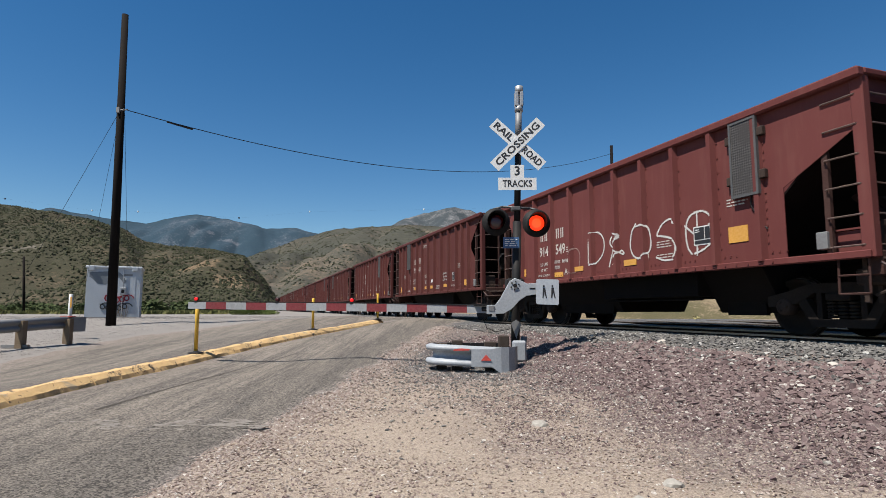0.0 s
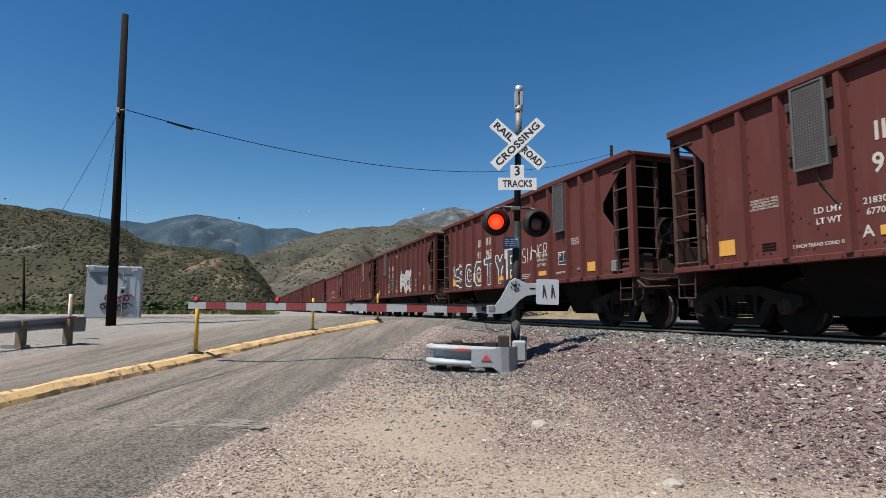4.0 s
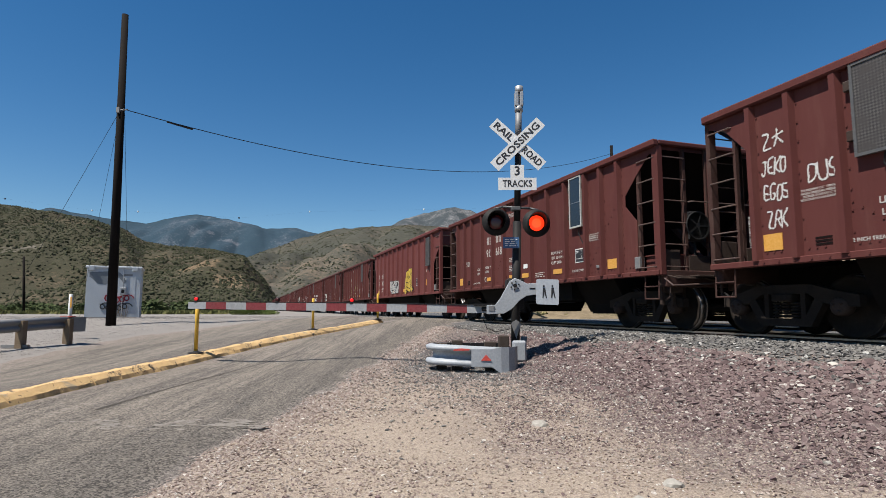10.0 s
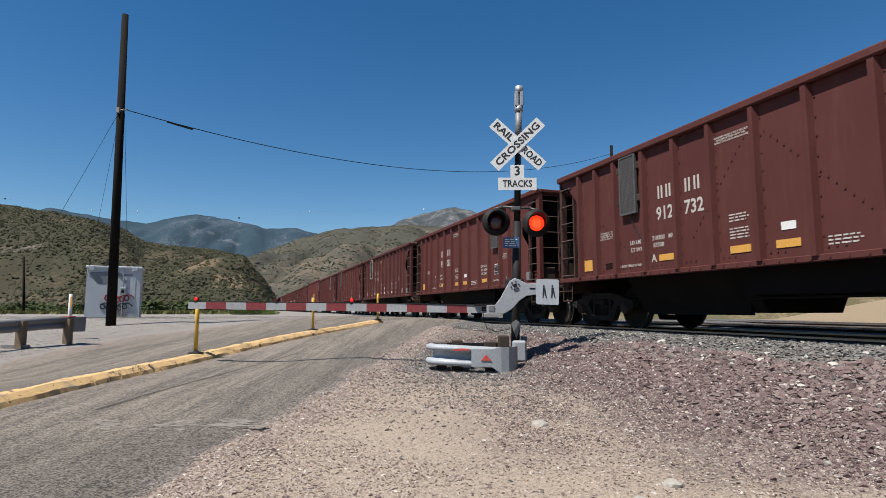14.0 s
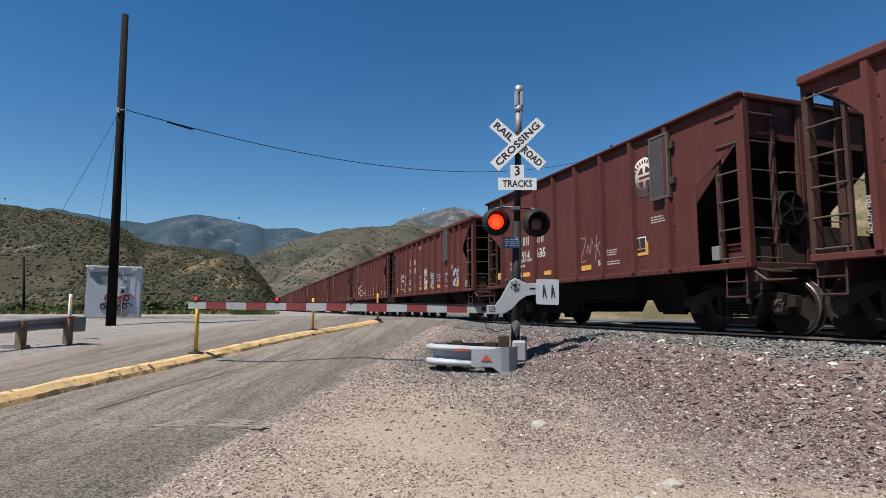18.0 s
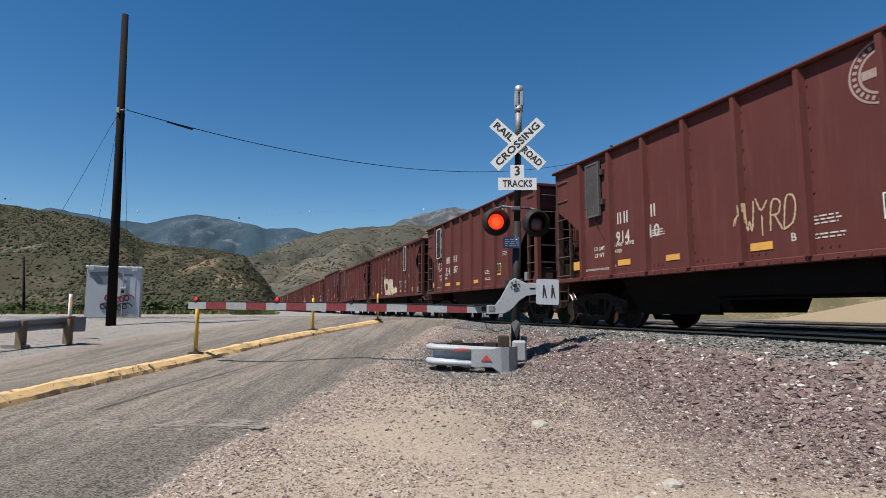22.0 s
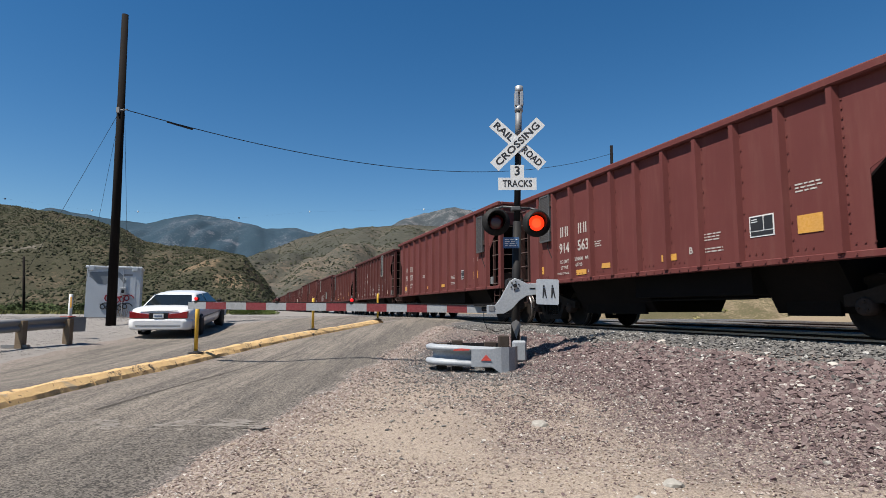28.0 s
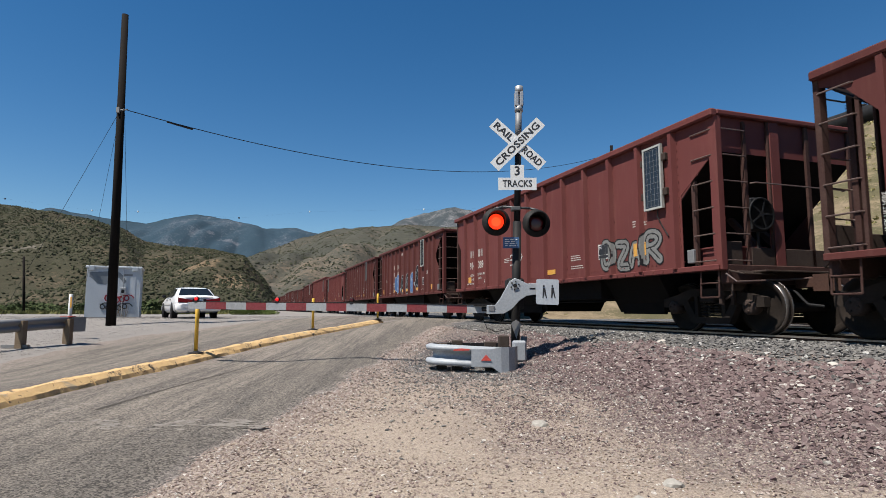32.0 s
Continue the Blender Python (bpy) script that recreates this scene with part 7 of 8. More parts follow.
# ---------------------------------------------------------------- white sedan
def sedan():
    """Local x runs forward from the middle of the rear bumper."""
    root = tagged(new("sedan"), "white four-door sedan with red tail lamps and steel wheels", "car")

    def loft(bm, rows, smooth=True, mi=0):
        """rows: (x, [(y, z) ...]) for the left half, mirrored."""
        rings = []
        for x, pts in rows:
            full = [(y, z) for y, z in pts] + [(-y, z) for y, z in pts[::-1]]
            rings.append([bm.verts.new((x, y, z)) for y, z in full])
        m = len(rings[0])
        for a, b in zip(rings, rings[1:]):
            for q in range(m):
                f = bm.faces.new((a[q], a[(q + 1) % m], b[(q + 1) % m], b[q]))
                f.smooth = smooth
                f.material_index = mi
        bm.faces.new(rings[0])
        bm.faces.new(rings[-1][::-1])
        bmesh.ops.recalc_face_normals(bm, faces=bm.faces)

    def sec(w, zb, zs, zt, crown=0.04):
        return [(w * 0.86, zb), (w * 0.97, zb + 0.10), (w, zb + 0.30), (w * 0.985, zs), (w * 0.93, zt - 0.02), (w * 0.80, zt + crown * 0.3), (w * 0.35, zt + crown)]
    bm = bmesh.new()
    loft(bm, [(0.06, sec(0.86, 0.36, 0.70, 0.88)), (0.12, sec(0.92, 0.34, 0.72, 0.99)), (0.30, sec(0.97, 0.30, 0.75, 1.03)), (0.62, sec(0.985, 0.28, 0.76, 1.05)), (1.2, sec(0.99, 0.26, 0.78, 1.06)),
              (2.2, sec(0.99, 0.25, 0.78, 0.98, 0.02)), (3.4, sec(0.99, 0.25, 0.78, 0.98, 0.02)), (3.9, sec(0.985, 0.26, 0.76, 0.99)), (4.6, sec(0.97, 0.28, 0.72, 0.93)), (5.1, sec(0.93, 0.30, 0.66, 0.86)),
              (5.32, sec(0.86, 0.32, 0.62, 0.80)), (5.40, sec(0.78, 0.36, 0.58, 0.74))])
    part("body", bm, M_CARWHITE, root)
    # cabin
    cab = [(0.88, 0.86, 1.04), (1.55, 0.70, 1.42), (1.95, 0.66, 1.47), (2.8, 0.66, 1.485), (3.15, 0.68, 1.44), (3.95, 0.88, 1.0)]
    bm = bmesh.new()
    loft(bm, [(x, [(0.93 if i not in (0, 5) else w, 0.97), (w + 0.02, z - 0.06), (w * 0.9, z - 0.01), (w * 0.4, z + 0.015)]) for i, (x, w, z) in enumerate(cab)])
    part("roof", bm, M_CARWHITE, root)

    def pane(name, pts, label):
        bm = bmesh.new()
        vs = [bm.verts.new(p) for p in pts]
        bm.faces.new(vs)
        r = bmesh.ops.extrude_face_region(bm, geom=bm.faces[:])
        off = (Vector(pts[1]) - Vector(pts[0])).cross(Vector(pts[2]) - Vector(pts[0])).normalized() * 0.012
        for v in r["geom"]:
            if isinstance(v, bmesh.types.BMVert):
                v.co += off
        bmesh.ops.recalc_face_normals(bm, faces=bm.faces)
        part(name, bm, M_GLASS, root, label)
    pane("rear_window", [(0.925, -0.76, 1.075), (1.50, -0.60, 1.405), (1.50, 0.60, 1.405), (0.925, 0.76, 1.075)], "dark rear window")
    pane("windscreen", [(3.93, 0.76, 1.045), (3.20, 0.58, 1.42), (3.20, -0.58, 1.42), (3.93, -0.76, 1.045)], "dark windscreen")
    for sg in (-1, 1):
        for a, b, c, d in ((1.42, 1.62, 2.28, 2.28), (2.36, 2.36, 3.08, 3.55)):
            q = [(a, sg * 0.935, 1.02), (d, sg * 0.935, 1.02), (c, sg * 0.715, 1.40), (b, sg * 0.715, 1.40)]
            pane("side_window", q if sg < 0 else q[::-1], "dark side window")
    # bumpers, lamps, plate
    bm = bmesh.new()
    loft(bm, [(-0.04, [(0.70, 0.40), (0.76, 0.46), (0.76, 0.60), (0.70, 0.66)]), (0.0, [(0.84, 0.36), (0.90, 0.44), (0.90, 0.62), (0.84, 0.70)]), (0.16, [(0.93, 0.34), (0.985, 0.42), (0.985, 0.64), (0.93, 0.71)]), (0.45, [(0.95, 0.32), (0.998, 0.42), (0.998, 0.62), (0.95, 0.66)])])
    bp = part("rear_bumper", bm, M_CARWHITE, root)
    boxes("bumper_groove", [(-0.046, -0.036, -0.70, 0.70, 0.465, 0.475), (-0.046, -0.036, -0.70, 0.70, 0.505, 0.512)], M_GALV_DULL, bp)
    bm = bmesh.new()
    loft(bm, [(5.10, [(0.94, 0.32), (0.97, 0.40), (0.97, 0.58), (0.94, 0.62)]), (5.34, [(0.86, 0.34), (0.90, 0.42), (0.90, 0.56), (0.86, 0.60)]), (5.45, [(0.72, 0.38), (0.76, 0.44), (0.76, 0.54), (0.72, 0.58)])])
    part("front_bumper", bm, M_CARWHITE, root)
    for sg in (-1, 1):
        bm = bmesh.new()
        y0, y1 = sg * 0.30, sg * 0.90
        prism(bm, [(min(y0, y1), 0.735), (max(y0, y1), 0.735), (max(y0, y1), 0.96 if sg > 0 else 0.86), (sg * 0.62 if sg > 0 else -0.62, 0.90), (min(y0, y1), 0.86 if sg > 0 else 0.93)] if sg > 0 else
              [(-0.90, 0.735), (-0.30, 0.735), (-0.30, 0.86), (-0.62, 0.90), (-0.90, 0.96)], -0.005, 0.14, "x")
        part("tail_lamp", bm, M_TAIL, root, "red tail lamp lens")
        bm = bmesh.new()
        box(bm, 5.14, 5.36, min(sg * 0.62, sg * 0.91), max(sg * 0.62, sg * 0.91), 0.64, 0.80, bev=0.03)
        part("head_lamp", bm, M_STEEL, root)
        bm = bmesh.new()
        box(bm, 3.36, 3.52, min(sg * 0.98, sg * 1.16), max(sg * 0.98, sg * 1.16), 1.0, 1.14, bev=0.04)
        part("mirror", bm, M_BLACK, root)
        boxes("side_trim", [(1.35, 4.05, min(sg * 0.986, sg * 1.0), max(sg * 0.986, sg * 1.0), 0.60, 0.65)], M_GALV_DULL, root)
        for x in (1.9, 2.95):
            boxes("door_handle", [(x, x + 0.16, min(sg * 0.97, sg * 1.0), max(sg * 0.97, sg * 1.0), 0.86, 0.90)], M_BLACK, root)
    boxes("plate_recess", [(-0.002, 0.06, -0.29, 0.29, 0.72, 0.90)], M_BLACK, root)
    pl = boxes("licence_plate", [(-0.02, -0.003, -0.16, 0.16, 0.735, 0.885)], M_SIGN, root)
    boxes("plate_bar", [(-0.026, -0.021, -0.12, 0.12, 0.79, 0.83)], M_BLUE, pl)
    boxes("trunk_trim", [(0.045, 0.075, -0.60, 0.60, 0.965, 0.985)], M_STEEL, root)
    boxes("exhaust", [(-0.02, 0.2, 0.42, 0.50, 0.30, 0.36)], M_GALV_DULL, root)
    out = []
    for x in (1.32, 4.28):
        for sg in (-1, 1):
            w = new("wheel")
            w.parent = root
            w.location = (x, sg * 0.86, 0.335)
            bm = bmesh.new()
            lathe(bm, [(0.20, -0.11), (0.30, -0.115), (0.335, -0.08), (0.335, 0.08), (0.30, 0.115), (0.20, 0.11)], 28, "y")
            part("tyre", bm, M_TYRE, w)
            bm = bmesh.new()
            lathe(bm, [(0.02, sg * 0.095), (0.10, sg * 0.10), (0.205, sg * 0.085), (0.215, sg * 0.112), (0.222, sg * 0.10), (0.222, -sg * 0.05)], 28, "y")
            for k in range(10):
                a = k * 0.6283
                lathe(bm, [(0.026, sg * 0.09), (0.026, sg * 0.104)], 6, "y", (0.155 * math.cos(a), 0, 0.155 * math.sin(a)), 1)
            part("rim", bm, [M_STEEL, M_BLACK], w, "silver steel wheel cover")
            # wheel well
            bm = bmesh.new()
            lathe(bm, [(0.40, sg * 0.131), (0.40, sg * 0.1335)], 26, "y", (x, sg * 0.86, 0.36))
            part("wheel_arch", bm, M_BLACK, root)
            out.append((w, (x, sg * 0.86, 0.335)))
    return root, out


AUTO, AUTO_WHEELS = sedan()
AUTO_PATH = [(0.0, -9.1, -121.0, 0.5), (12.0, -9.05, -61.0, 0.5), (20.0, -9.0, -21.0, 0.5), (24.0, -8.95, -1.0, 0.5), (25.5, -8.92, 6.45, -0.5), (26.5, -8.92, 11.5, -1.5), (27.5, -9.25, 17.0, -4.0), (28.0, -9.40, 18.85, -8.0),
             (28.8, -9.55, 20.9, -16.0), (29.2, -9.8, 22.0, -22.0), (29.8, -10.05, 24.0, -25.0), (30.6, -10.25, 24.7, -28.0), (32.0, -11.2, 26.1, -33.0)]


def auto_rows():
    rows = []
    for t, x, y, phi in AUTO_PATH:
        f = Vector((math.sin(radians(phi)), math.cos(radians(phi)), 0))
        a, b = Vector((x, y, 0)) + f * 1.3, Vector((x, y, 0)) + f * 4.3
        za, zb = land(a.x, a.y), land(b.x, b.y)
        if -5 < y < 26:
            za, zb = za + 0.03, zb + 0.03
        pitch = math.degrees(math.atan2(zb - za, 3.0))
        rows.append((t, Matrix.Translation((x, y, za - (zb - za) / 3.0 * 1.3)) @ Euler((0, radians(-pitch), radians(90 - phi))).to_matrix().to_4x4()))
    return rows

# ---------------------------------------------------------------- brush and bushes
def leaf_material(name, a, b):
    m, nt, bs = nodes_of(name, 0.85)
    geo = nt.nodes.new("ShaderNodeNewGeometry")
    c = mixc(nt, geo.outputs["Random Per Island"], a, b)
    nt.links.new(c, bs.inputs["Base Color"])
    return m


M_BRUSH = leaf_material("brush_leaves", (0.026, 0.031, 0.016), (0.078, 0.078, 0.044))
M_LEAF = leaf_material("bush_leaves", (0.028, 0.042, 0.016), (0.078, 0.100, 0.038))
M_LEAFPALE = leaf_material("pale_leaves", (0.12, 0.17, 0.045), (0.22, 0.27, 0.09))
M_DRYGRASS = leaf_material("dry_grass", (0.20, 0.20, 0.08), (0.42, 0.36, 0.17))


def brush_on(name, hill, count, material, seed, smin, smax, label, tufts=12, bare=-0.22, slips=()):
    """Scrub scattered over a slope: loose tufts of leaves, or with no tufts low rounded lumps."""
    rnd = random.Random(seed)
    me_h = hill.data
    polys = list(me_h.polygons)
    area = [p.area for p in polys]
    pick = rnd.choices(range(len(polys)), weights=area, k=count)
    verts, faces = [], []
    for i in pick:
        p = polys[i]
        vs = [me_h.vertices[k].co for k in p.vertices]
        u, v = rnd.random(), rnd.random()
        q = vs[0].lerp(vs[1], u).lerp(vs[3].lerp(vs[2], u), v)
        if noise.noise((q.x / 38, q.y / 38, seed)) < bare + 0.2 * rnd.random() - 0.1:
            if rnd.random() < 0.75:
                continue
        if slips and any((q - Vector(at)).length < s * rnd.uniform(0.6, 1.3) for at, s in slips) and rnd.random() < 0.8:
            continue
        r = rnd.uniform(smin, smax) * (0.6 + 0.8 * rnd.random() ** 2)
        if tufts == 0:
            o = len(verts)
            for ring, rr, zz in ((0, 1.0, -0.15), (1, 0.78, 0.50)):
                for k in range(5):
                    a, j = 1.257 * k + 0.6 * ring + q.x, rnd.uniform(0.55, 1.3)
                    verts.append((q.x + r * rr * j * math.cos(a), q.y + r * rr * j * math.sin(a), q.z + r * zz * rnd.uniform(0.5, 1.5)))
            verts.append((q.x, q.y, q.z + r * rnd.uniform(0.65, 1.0)))
            for k in range(5):
                m = (k + 1) % 5
                faces += [(o + k, o + m, o + 5 + k), (o + m, o + 5 + m, o + 5 + k), (o + 5 + k, o + 5 + m, o + 10)]
            continue
        for _ in range(tufts):
            d = Vector((rnd.gauss(0, 1), rnd.gauss(0, 1), abs(rnd.gauss(0, 0.8)))).normalized()
            c = q + Vector((d.x * r, d.y * r, d.z * r * 0.75)) * rnd.uniform(0.35, 0.9)
            a = Vector((rnd.gauss(0, 1), rnd.gauss(0, 1), rnd.gauss(0, 1))).normalized()
            b = a.cross(d + Vector((0.01, 0, 0))).normalized()
            k = r * rnd.uniform(0.28, 0.5)
            o = len(verts)
            verts += [tuple(c + (a + b * 0.5) * k), tuple(c - a * k), tuple(c + (d * 0.8 - b) * k)]
            faces.append((o, o + 1, o + 2))
    me = bpy.data.meshes.new(name)
    me.from_pydata(verts, [], faces)
    me.materials.append(material)
    return tagged(new(name, me), label, "brush", kind="stuff")


brush_on("hillside_scrub", HILL1, 58000, M_BRUSH, 5, 0.30, 0.66, "dark green scrub scattered over the dry hillside", 0, -0.42, (((-148.0, 197.0, 23.0), 7.0), ((-88.0, 205.0, 15.0), 12.0)))
brush_on("middle_hill_scrub", HILL2, 24000, leaf_material("far_scrub", (0.040, 0.044, 0.027), (0.078, 0.079, 0.050)), 6, 0.9, 2.2, "grey-green chaparral over the middle hill", 0, -0.08)
brush_on("bank_grass", BANK, 16000, M_DRYGRASS, 9, 0.10, 0.30, "dry grass tufts on the cutting behind the tracks")


def bush_mesh(seed, n, flat, leaf):
    rnd = random.Random(seed)
    verts, faces = [], []
    lobes = [(rnd.uniform(-0.6, 0.6), rnd.uniform(-0.5, 0.5), rnd.uniform(0.2, 0.6), rnd.uniform(0.3, 0.55)) for _ in range(9)]
    for _ in range(n):
        lx, ly, lz, lr = rnd.choice(lobes)
        d = Vector((rnd.gauss(0, 1), rnd.gauss(0, 1), rnd.gauss(0, 1))).normalized() * lr * rnd.uniform(0.6, 1.05)
        p = Vector((lx, ly, lz * flat)) + Vector((d.x, d.y, d.z * flat))
        p.z = max(p.z, 0.02)
        a = Vector((rnd.gauss(0, 1), rnd.gauss(0, 1), rnd.gauss(0, 1))).normalized() * leaf
        b = a.orthogonal().normalized() * leaf * 0.6
        o = len(verts)
        verts += [tuple(p - a), tuple(p + b), tuple(p + a), tuple(p - b)]
        faces.append((o, o + 1, o + 2, o + 3))
    return verts, faces


def bushes():
    rnd = random.Random(12)
    kinds = []
    for k in range(4):
        v, f = bush_mesh(40 + k, 420, 0.8, 0.11)
        me = bpy.data.meshes.new("leaves")
        me.from_pydata(v, [], f)
        me.materials.append(M_LEAF)
        bm = bmesh.new()
        for q in range(5):
            tube(bm, (0, 0, -0.1), (rnd.uniform(-0.4, 0.4), rnd.uniform(-0.4, 0.4), 0.5), 0.03, 5, 0.012)
        st = bpy.data.meshes.new("stems")
        bm.to_mesh(st)
        bm.free()
        st.materials.append(M_TIMBER)
        kinds.append((me, st))
    for i in range(74):
        d = rnd.uniform(78, 140)
        a = rnd.uniform(-0.86, -0.30)
        x, y = a * d, d
        me, st = kinds[i % 4]
        r = rnd.uniform(1.4, 3.2)
        e = new("bush")
        c = new("leaves", me)
        c.parent = e
        s = new("stems", st)
        s.parent = e
        e.matrix_basis = pose(x, y, land(x, y) - 0.1, 0, 0, rnd.uniform(0, 360)) @ Matrix.Diagonal((r, r, r * rnd.uniform(0.6, 0.95), 1))
        tagged(e, "leafy green bush at the foot of the hillside", "bush", "bushes below the hill")
    v, f = bush_mesh(77, 900, 0.35, 0.06)
    me = bpy.data.meshes.new("leaves")
    me.from_pydata(v, [], f)
    me.materials.append(M_LEAFPALE)
    for x, y, r in ((-16.0, 46.0, 1.45), (-14.6, 47.0, 1.1)):
        e = new("low_bush")
        c = new("leaves", me)
        c.parent = e
        e.matrix_basis = pose(x, y, land(x, y), 0, 0, 30 * x) @ Matrix.Diagonal((r, r, r, 1))
        tagged(e, "low pale green bush on the gravel yard", "bush")


bushes()


def grass_strip():
    rnd = random.Random(31)
    verts, faces = [], []
    for _ in range(9000):
        y = rnd.uniform(48, 84)
        x = -y * rnd.uniform(0.36, 0.86)
        if noise.noise((x / 9, y / 9, 2)) < -0.1 and rnd.random() < 0.8:
            continue
        z = land(x, y)
        h, w, a = rnd.uniform(0.15, 0.4), rnd.uniform(0.08, 0.22), rnd.uniform(0, 3.14)
        o = len(verts)
        verts += [(x - w * math.cos(a), y - w * math.sin(a), z), (x + w * math.cos(a), y + w * math.sin(a), z), (x + 0.1, y, z + h)]
        faces.append((o, o + 1, o + 2))
    me = bpy.data.meshes.new("grass_strip")
    me.from_pydata(verts, [], faces)
    me.materials.append(leaf_material("green_grass", (0.07, 0.09, 0.028), (0.20, 0.185, 0.075)))
    tagged(new("grass_strip", me), "green and straw-coloured grass below the hillside", "grass", kind="stuff")


grass_strip()

# ---------------------------------------------------------------- a second train on the upper line
def upper_truck(parent, x):
    bm = bmesh.new()
    for wx in (-0.9, 0.9):
        for y in (-0.72, 0.72):
            lathe(bm, [(0.1, y - 0.06), (0.45, y - 0.05), (0.45, y + 0.05), (0.1, y + 0.06)], 14, "y", (x + wx, 0, 0.45))
    for y in (-1.0, 1.0):
        box(bm, x - 1.2, x + 1.2, y - 0.07, y + 0.07, 0.40, 0.70)
    part("truck", bm, M_TRUCK, parent)


def tank_car():
    c = tagged(new("tank_car"), "black tank freight car with a railed walkway on the upper line", "freight car", "cars on the upper line")
    bm = bmesh.new()
    lathe(bm, [(0.3, 0.5), (1.1, 0.6), (1.45, 0.95), (1.5, 1.3), (1.5, 14.2), (1.45, 14.6), (1.1, 14.95), (0.3, 15.05)], 26, "x", (0, 0, 2.75))
    part("tank", bm, M_BLACK, c)
    bm = bmesh.new()
    lathe(bm, [(0.6, 4.1), (0.6, 4.55), (0.2, 4.6)], 18, "z", (7.7, 0, 0))
    part("dome", bm, M_BLACK, c)
    bm = bmesh.new()
    for y in (-0.9, 0.9):
        pipe(bm, [(5.6, y, 4.0), (5.6, y, 5.0), (9.8, y, 5.0), (9.8, y, 4.0)], 0.03, 5)
        pipe(bm, [(5.6, y, 4.55), (9.8, y, 4.55)], 0.025, 5)
    part("walkway_rail", bm, M_BLACK, c)
    boxes("underframe", [(0.1, 15.4, -1.2, 1.2, 0.95, 1.25)], M_UNDER, c)
    upper_truck(c, 2.2)
    upper_truck(c, 13.3)
    return c


def upper_hopper():
    c = tagged(new("upper_hopper"), "dull red ribbed hopper freight car on the upper line", "freight car", "cars on the upper line")
    bm = bmesh.new()
    prism(bm, [(0.3, 1.2), (15.2, 1.2), (15.2, 4.3), (0.3, 4.3)], -1.5, 1.5)
    part("body", bm, PAINT[0], c)
    for k in range(15):
        boxes("side_rib", [(0.4 + k * 1.04, 0.52 + k * 1.04, -1.6, -1.5, 1.2, 4.3)], PAINT[0], c)
    upper_truck(c, 2.2)
    upper_truck(c, 13.3)
    return c


UPPER = []


def upper_train():
    t, h = tank_car(), upper_hopper()
    first = {"t": t, "h": h}
    used = set()
    for i, k in enumerate("ttthhttt"):
        ob = first[k] if k not in used else copy_thing(first[k], Matrix.Identity(4))
        used.add(k)
        UPPER.append((ob, i * 16.0))


def upper_pose(off, t):
    """The upper line runs along the brow of the cutting, parallel to the lower tracks."""
    s = 104.0 - off + 1.9 * t - 52.0
    p = Vector((66.0, 90.0, 29.2)) + TRK * (s - 12.0)
    return pose(p.x, p.y, p.z, 0, 0, HEAD)


upper_train()
bm = bmesh.new()
a, b = Vector((66.0, 90.0, 28.7)) + TRK * 90 - NRM * 1.6, Vector((66.0, 90.0, 28.7)) - TRK * 110 - NRM * 1.6
for p, q in ((a, b),):
    vs = [bm.verts.new(v) for v in (p, q, q + NRM * 3.2, p + NRM * 3.2, p + Vector((0, 0, 0.5)) + NRM * 0.5, q + Vector((0, 0, 0.5)) + NRM * 0.5, q + Vector((0, 0, 0.5)) + NRM * 2.7, p + Vector((0, 0, 0.5)) + NRM * 2.7)]
    for f in ((0, 1, 5, 4), (4, 5, 6, 7), (2, 3, 7, 6), (0, 4, 7, 3), (1, 2, 6, 5), (0, 3, 2, 1)):
        bm.faces.new([vs[k] for k in f])
bmesh.ops.recalc_face_normals(bm, faces=bm.faces)
tagged(part("track_bed_upper", bm, M_BALLAST), "ballast bed of the upper line on the brow", "railway track", kind="structure")

# ---------------------------------------------------------------- what moves
def car_pose(c, t):
    s = SCALE_S * c - SIDE * math.tan(THETA) + SPEED * t
    p = NRM * (SIDE + HALF) + TRK * s
    return pose(p.x, p.y, RAIL_Z, 0, 0, HEAD)


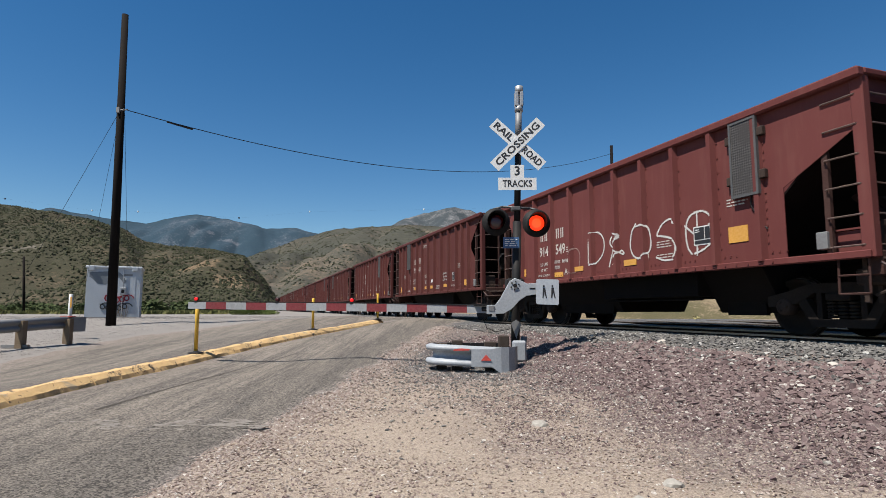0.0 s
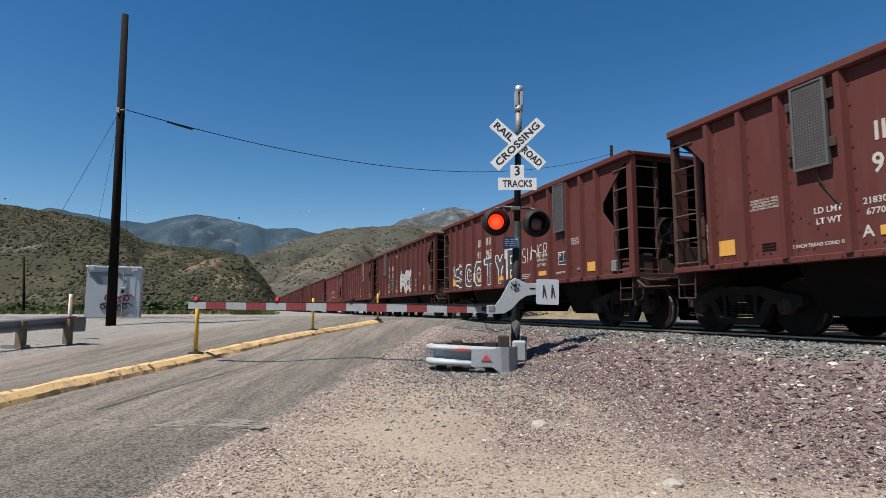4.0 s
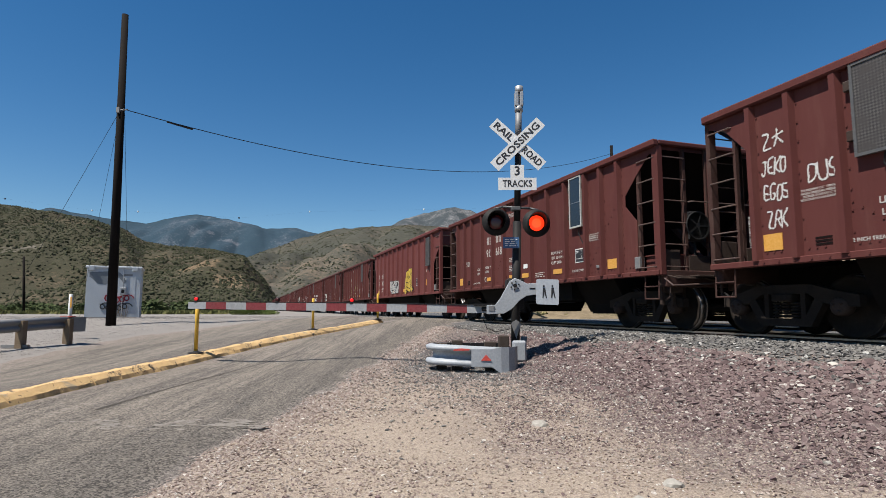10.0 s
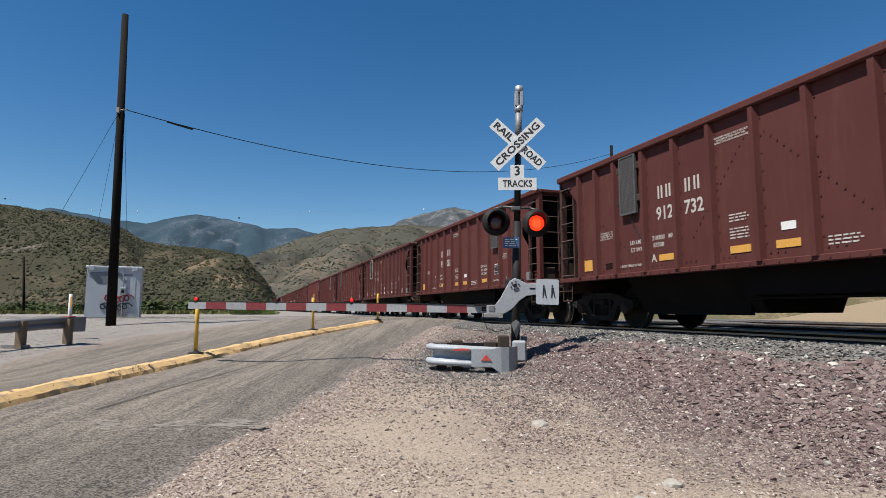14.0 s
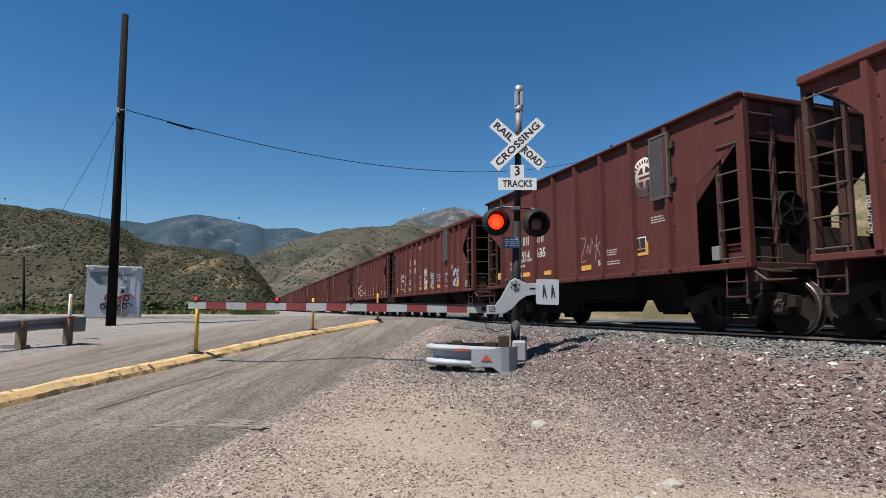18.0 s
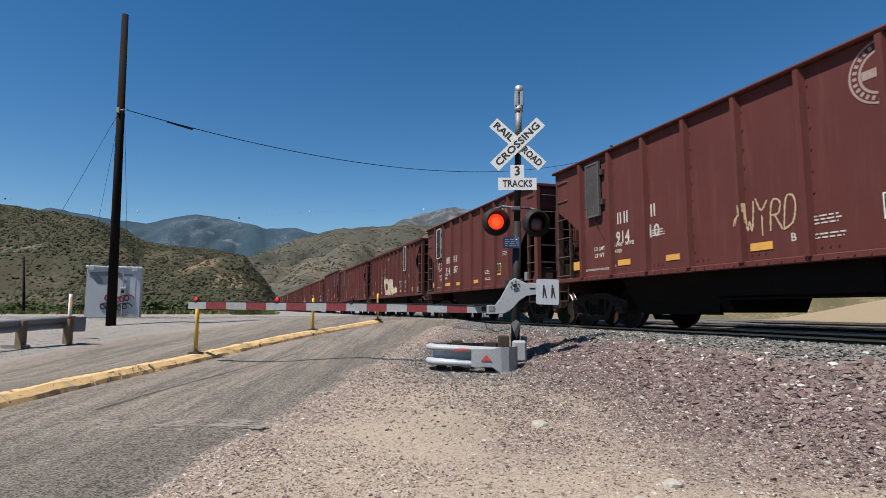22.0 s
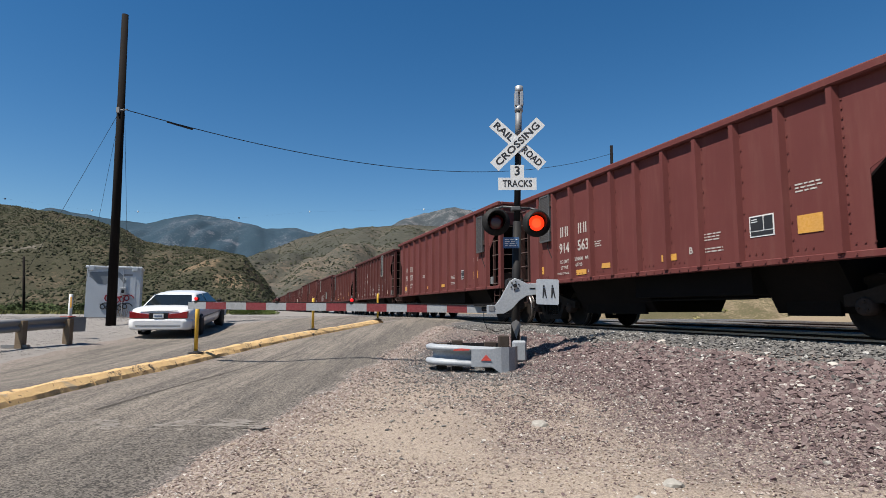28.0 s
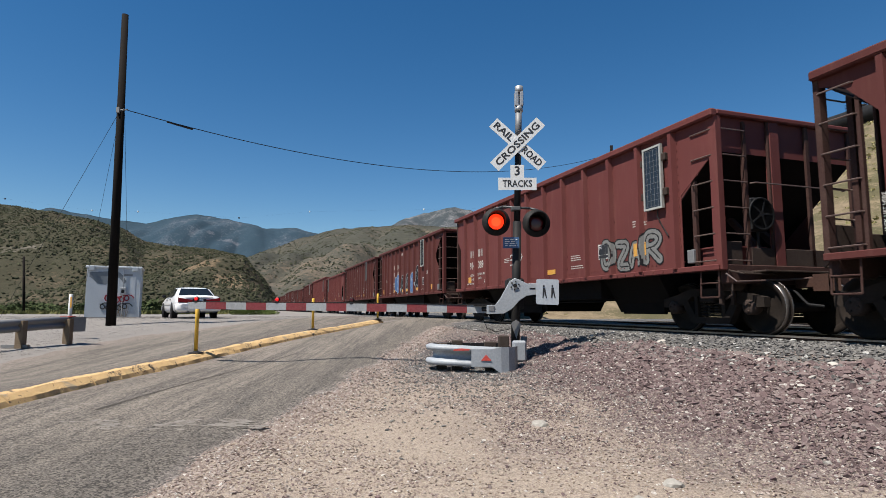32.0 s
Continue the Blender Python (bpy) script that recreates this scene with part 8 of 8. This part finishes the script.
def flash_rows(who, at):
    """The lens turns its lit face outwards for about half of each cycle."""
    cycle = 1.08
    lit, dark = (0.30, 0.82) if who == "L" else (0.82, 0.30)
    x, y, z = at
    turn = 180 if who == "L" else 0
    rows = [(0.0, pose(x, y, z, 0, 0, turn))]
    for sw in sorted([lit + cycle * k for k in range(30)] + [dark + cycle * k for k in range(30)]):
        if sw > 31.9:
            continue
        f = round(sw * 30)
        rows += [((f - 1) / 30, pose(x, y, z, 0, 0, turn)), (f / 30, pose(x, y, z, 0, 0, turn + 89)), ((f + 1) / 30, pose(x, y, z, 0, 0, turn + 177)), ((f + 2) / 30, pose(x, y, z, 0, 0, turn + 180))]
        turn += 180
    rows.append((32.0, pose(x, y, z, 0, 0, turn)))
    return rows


def auto_speed(t):
    for (a, xa, ya, _), (b, xb, yb, _) in zip(AUTO_PATH, AUTO_PATH[1:]):
        if t <= b:
            return math.hypot(xb - xa, yb - ya) / (b - a)
    return 0.0


def motions():
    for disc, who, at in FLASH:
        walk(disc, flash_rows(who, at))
    for w, at in AUTO_WHEELS:
        rows, run, last = [(0.0, pose(*at))], 0.0, 24.5
        for k in range(1, 112):
            t = 24.5 + k / 15.0
            run += auto_speed(t - 1 / 30.0) / 15.0
            rows.append((t, pose(*at, 0, math.degrees(run / 0.335), 0)))
            if t > 31.9:
                break
        walk(w, rows)
    walk(AUTO, auto_rows())
    for ob, off in UPPER:
        walk(ob, [(t, upper_pose(off, t)) for t in (0, 16, 32)])
    for m in MADE:
        start = SCALE_S * m[2] - SIDE * math.tan(THETA)
        t0, t1 = max(0.0, (-9.0 - start) / SPEED), min(32.0, (38.0 - start) / SPEED)
        if t1 > t0:
            f0, f1 = math.ceil(t0 * 30), math.floor(t1 * 30)
            for tr in m[0].children:
                if not tr.name.startswith("truck"):
                    continue
                for ws in tr.children:
                    if ws.name.startswith("wheelset"):
                        x, y, z = ws.location
                        rows = [(k / 30.0, pose(x, y, z, 0, -math.degrees(SPEED * (k - f0) / 30.0 / 0.457), 0)) for k in range(f0, f1 + 1)]
                        if f0 > 0:
                            rows.insert(0, (0.0, pose(x, y, z)))
                        if f1 < 960:
                            rows.append((32.0, rows[-1][1]))
                        walk(ws, rows)
        walk(m[0], [(t, car_pose(m[2], t)) for t in (0, 8, 16, 24, 32)])


motions()
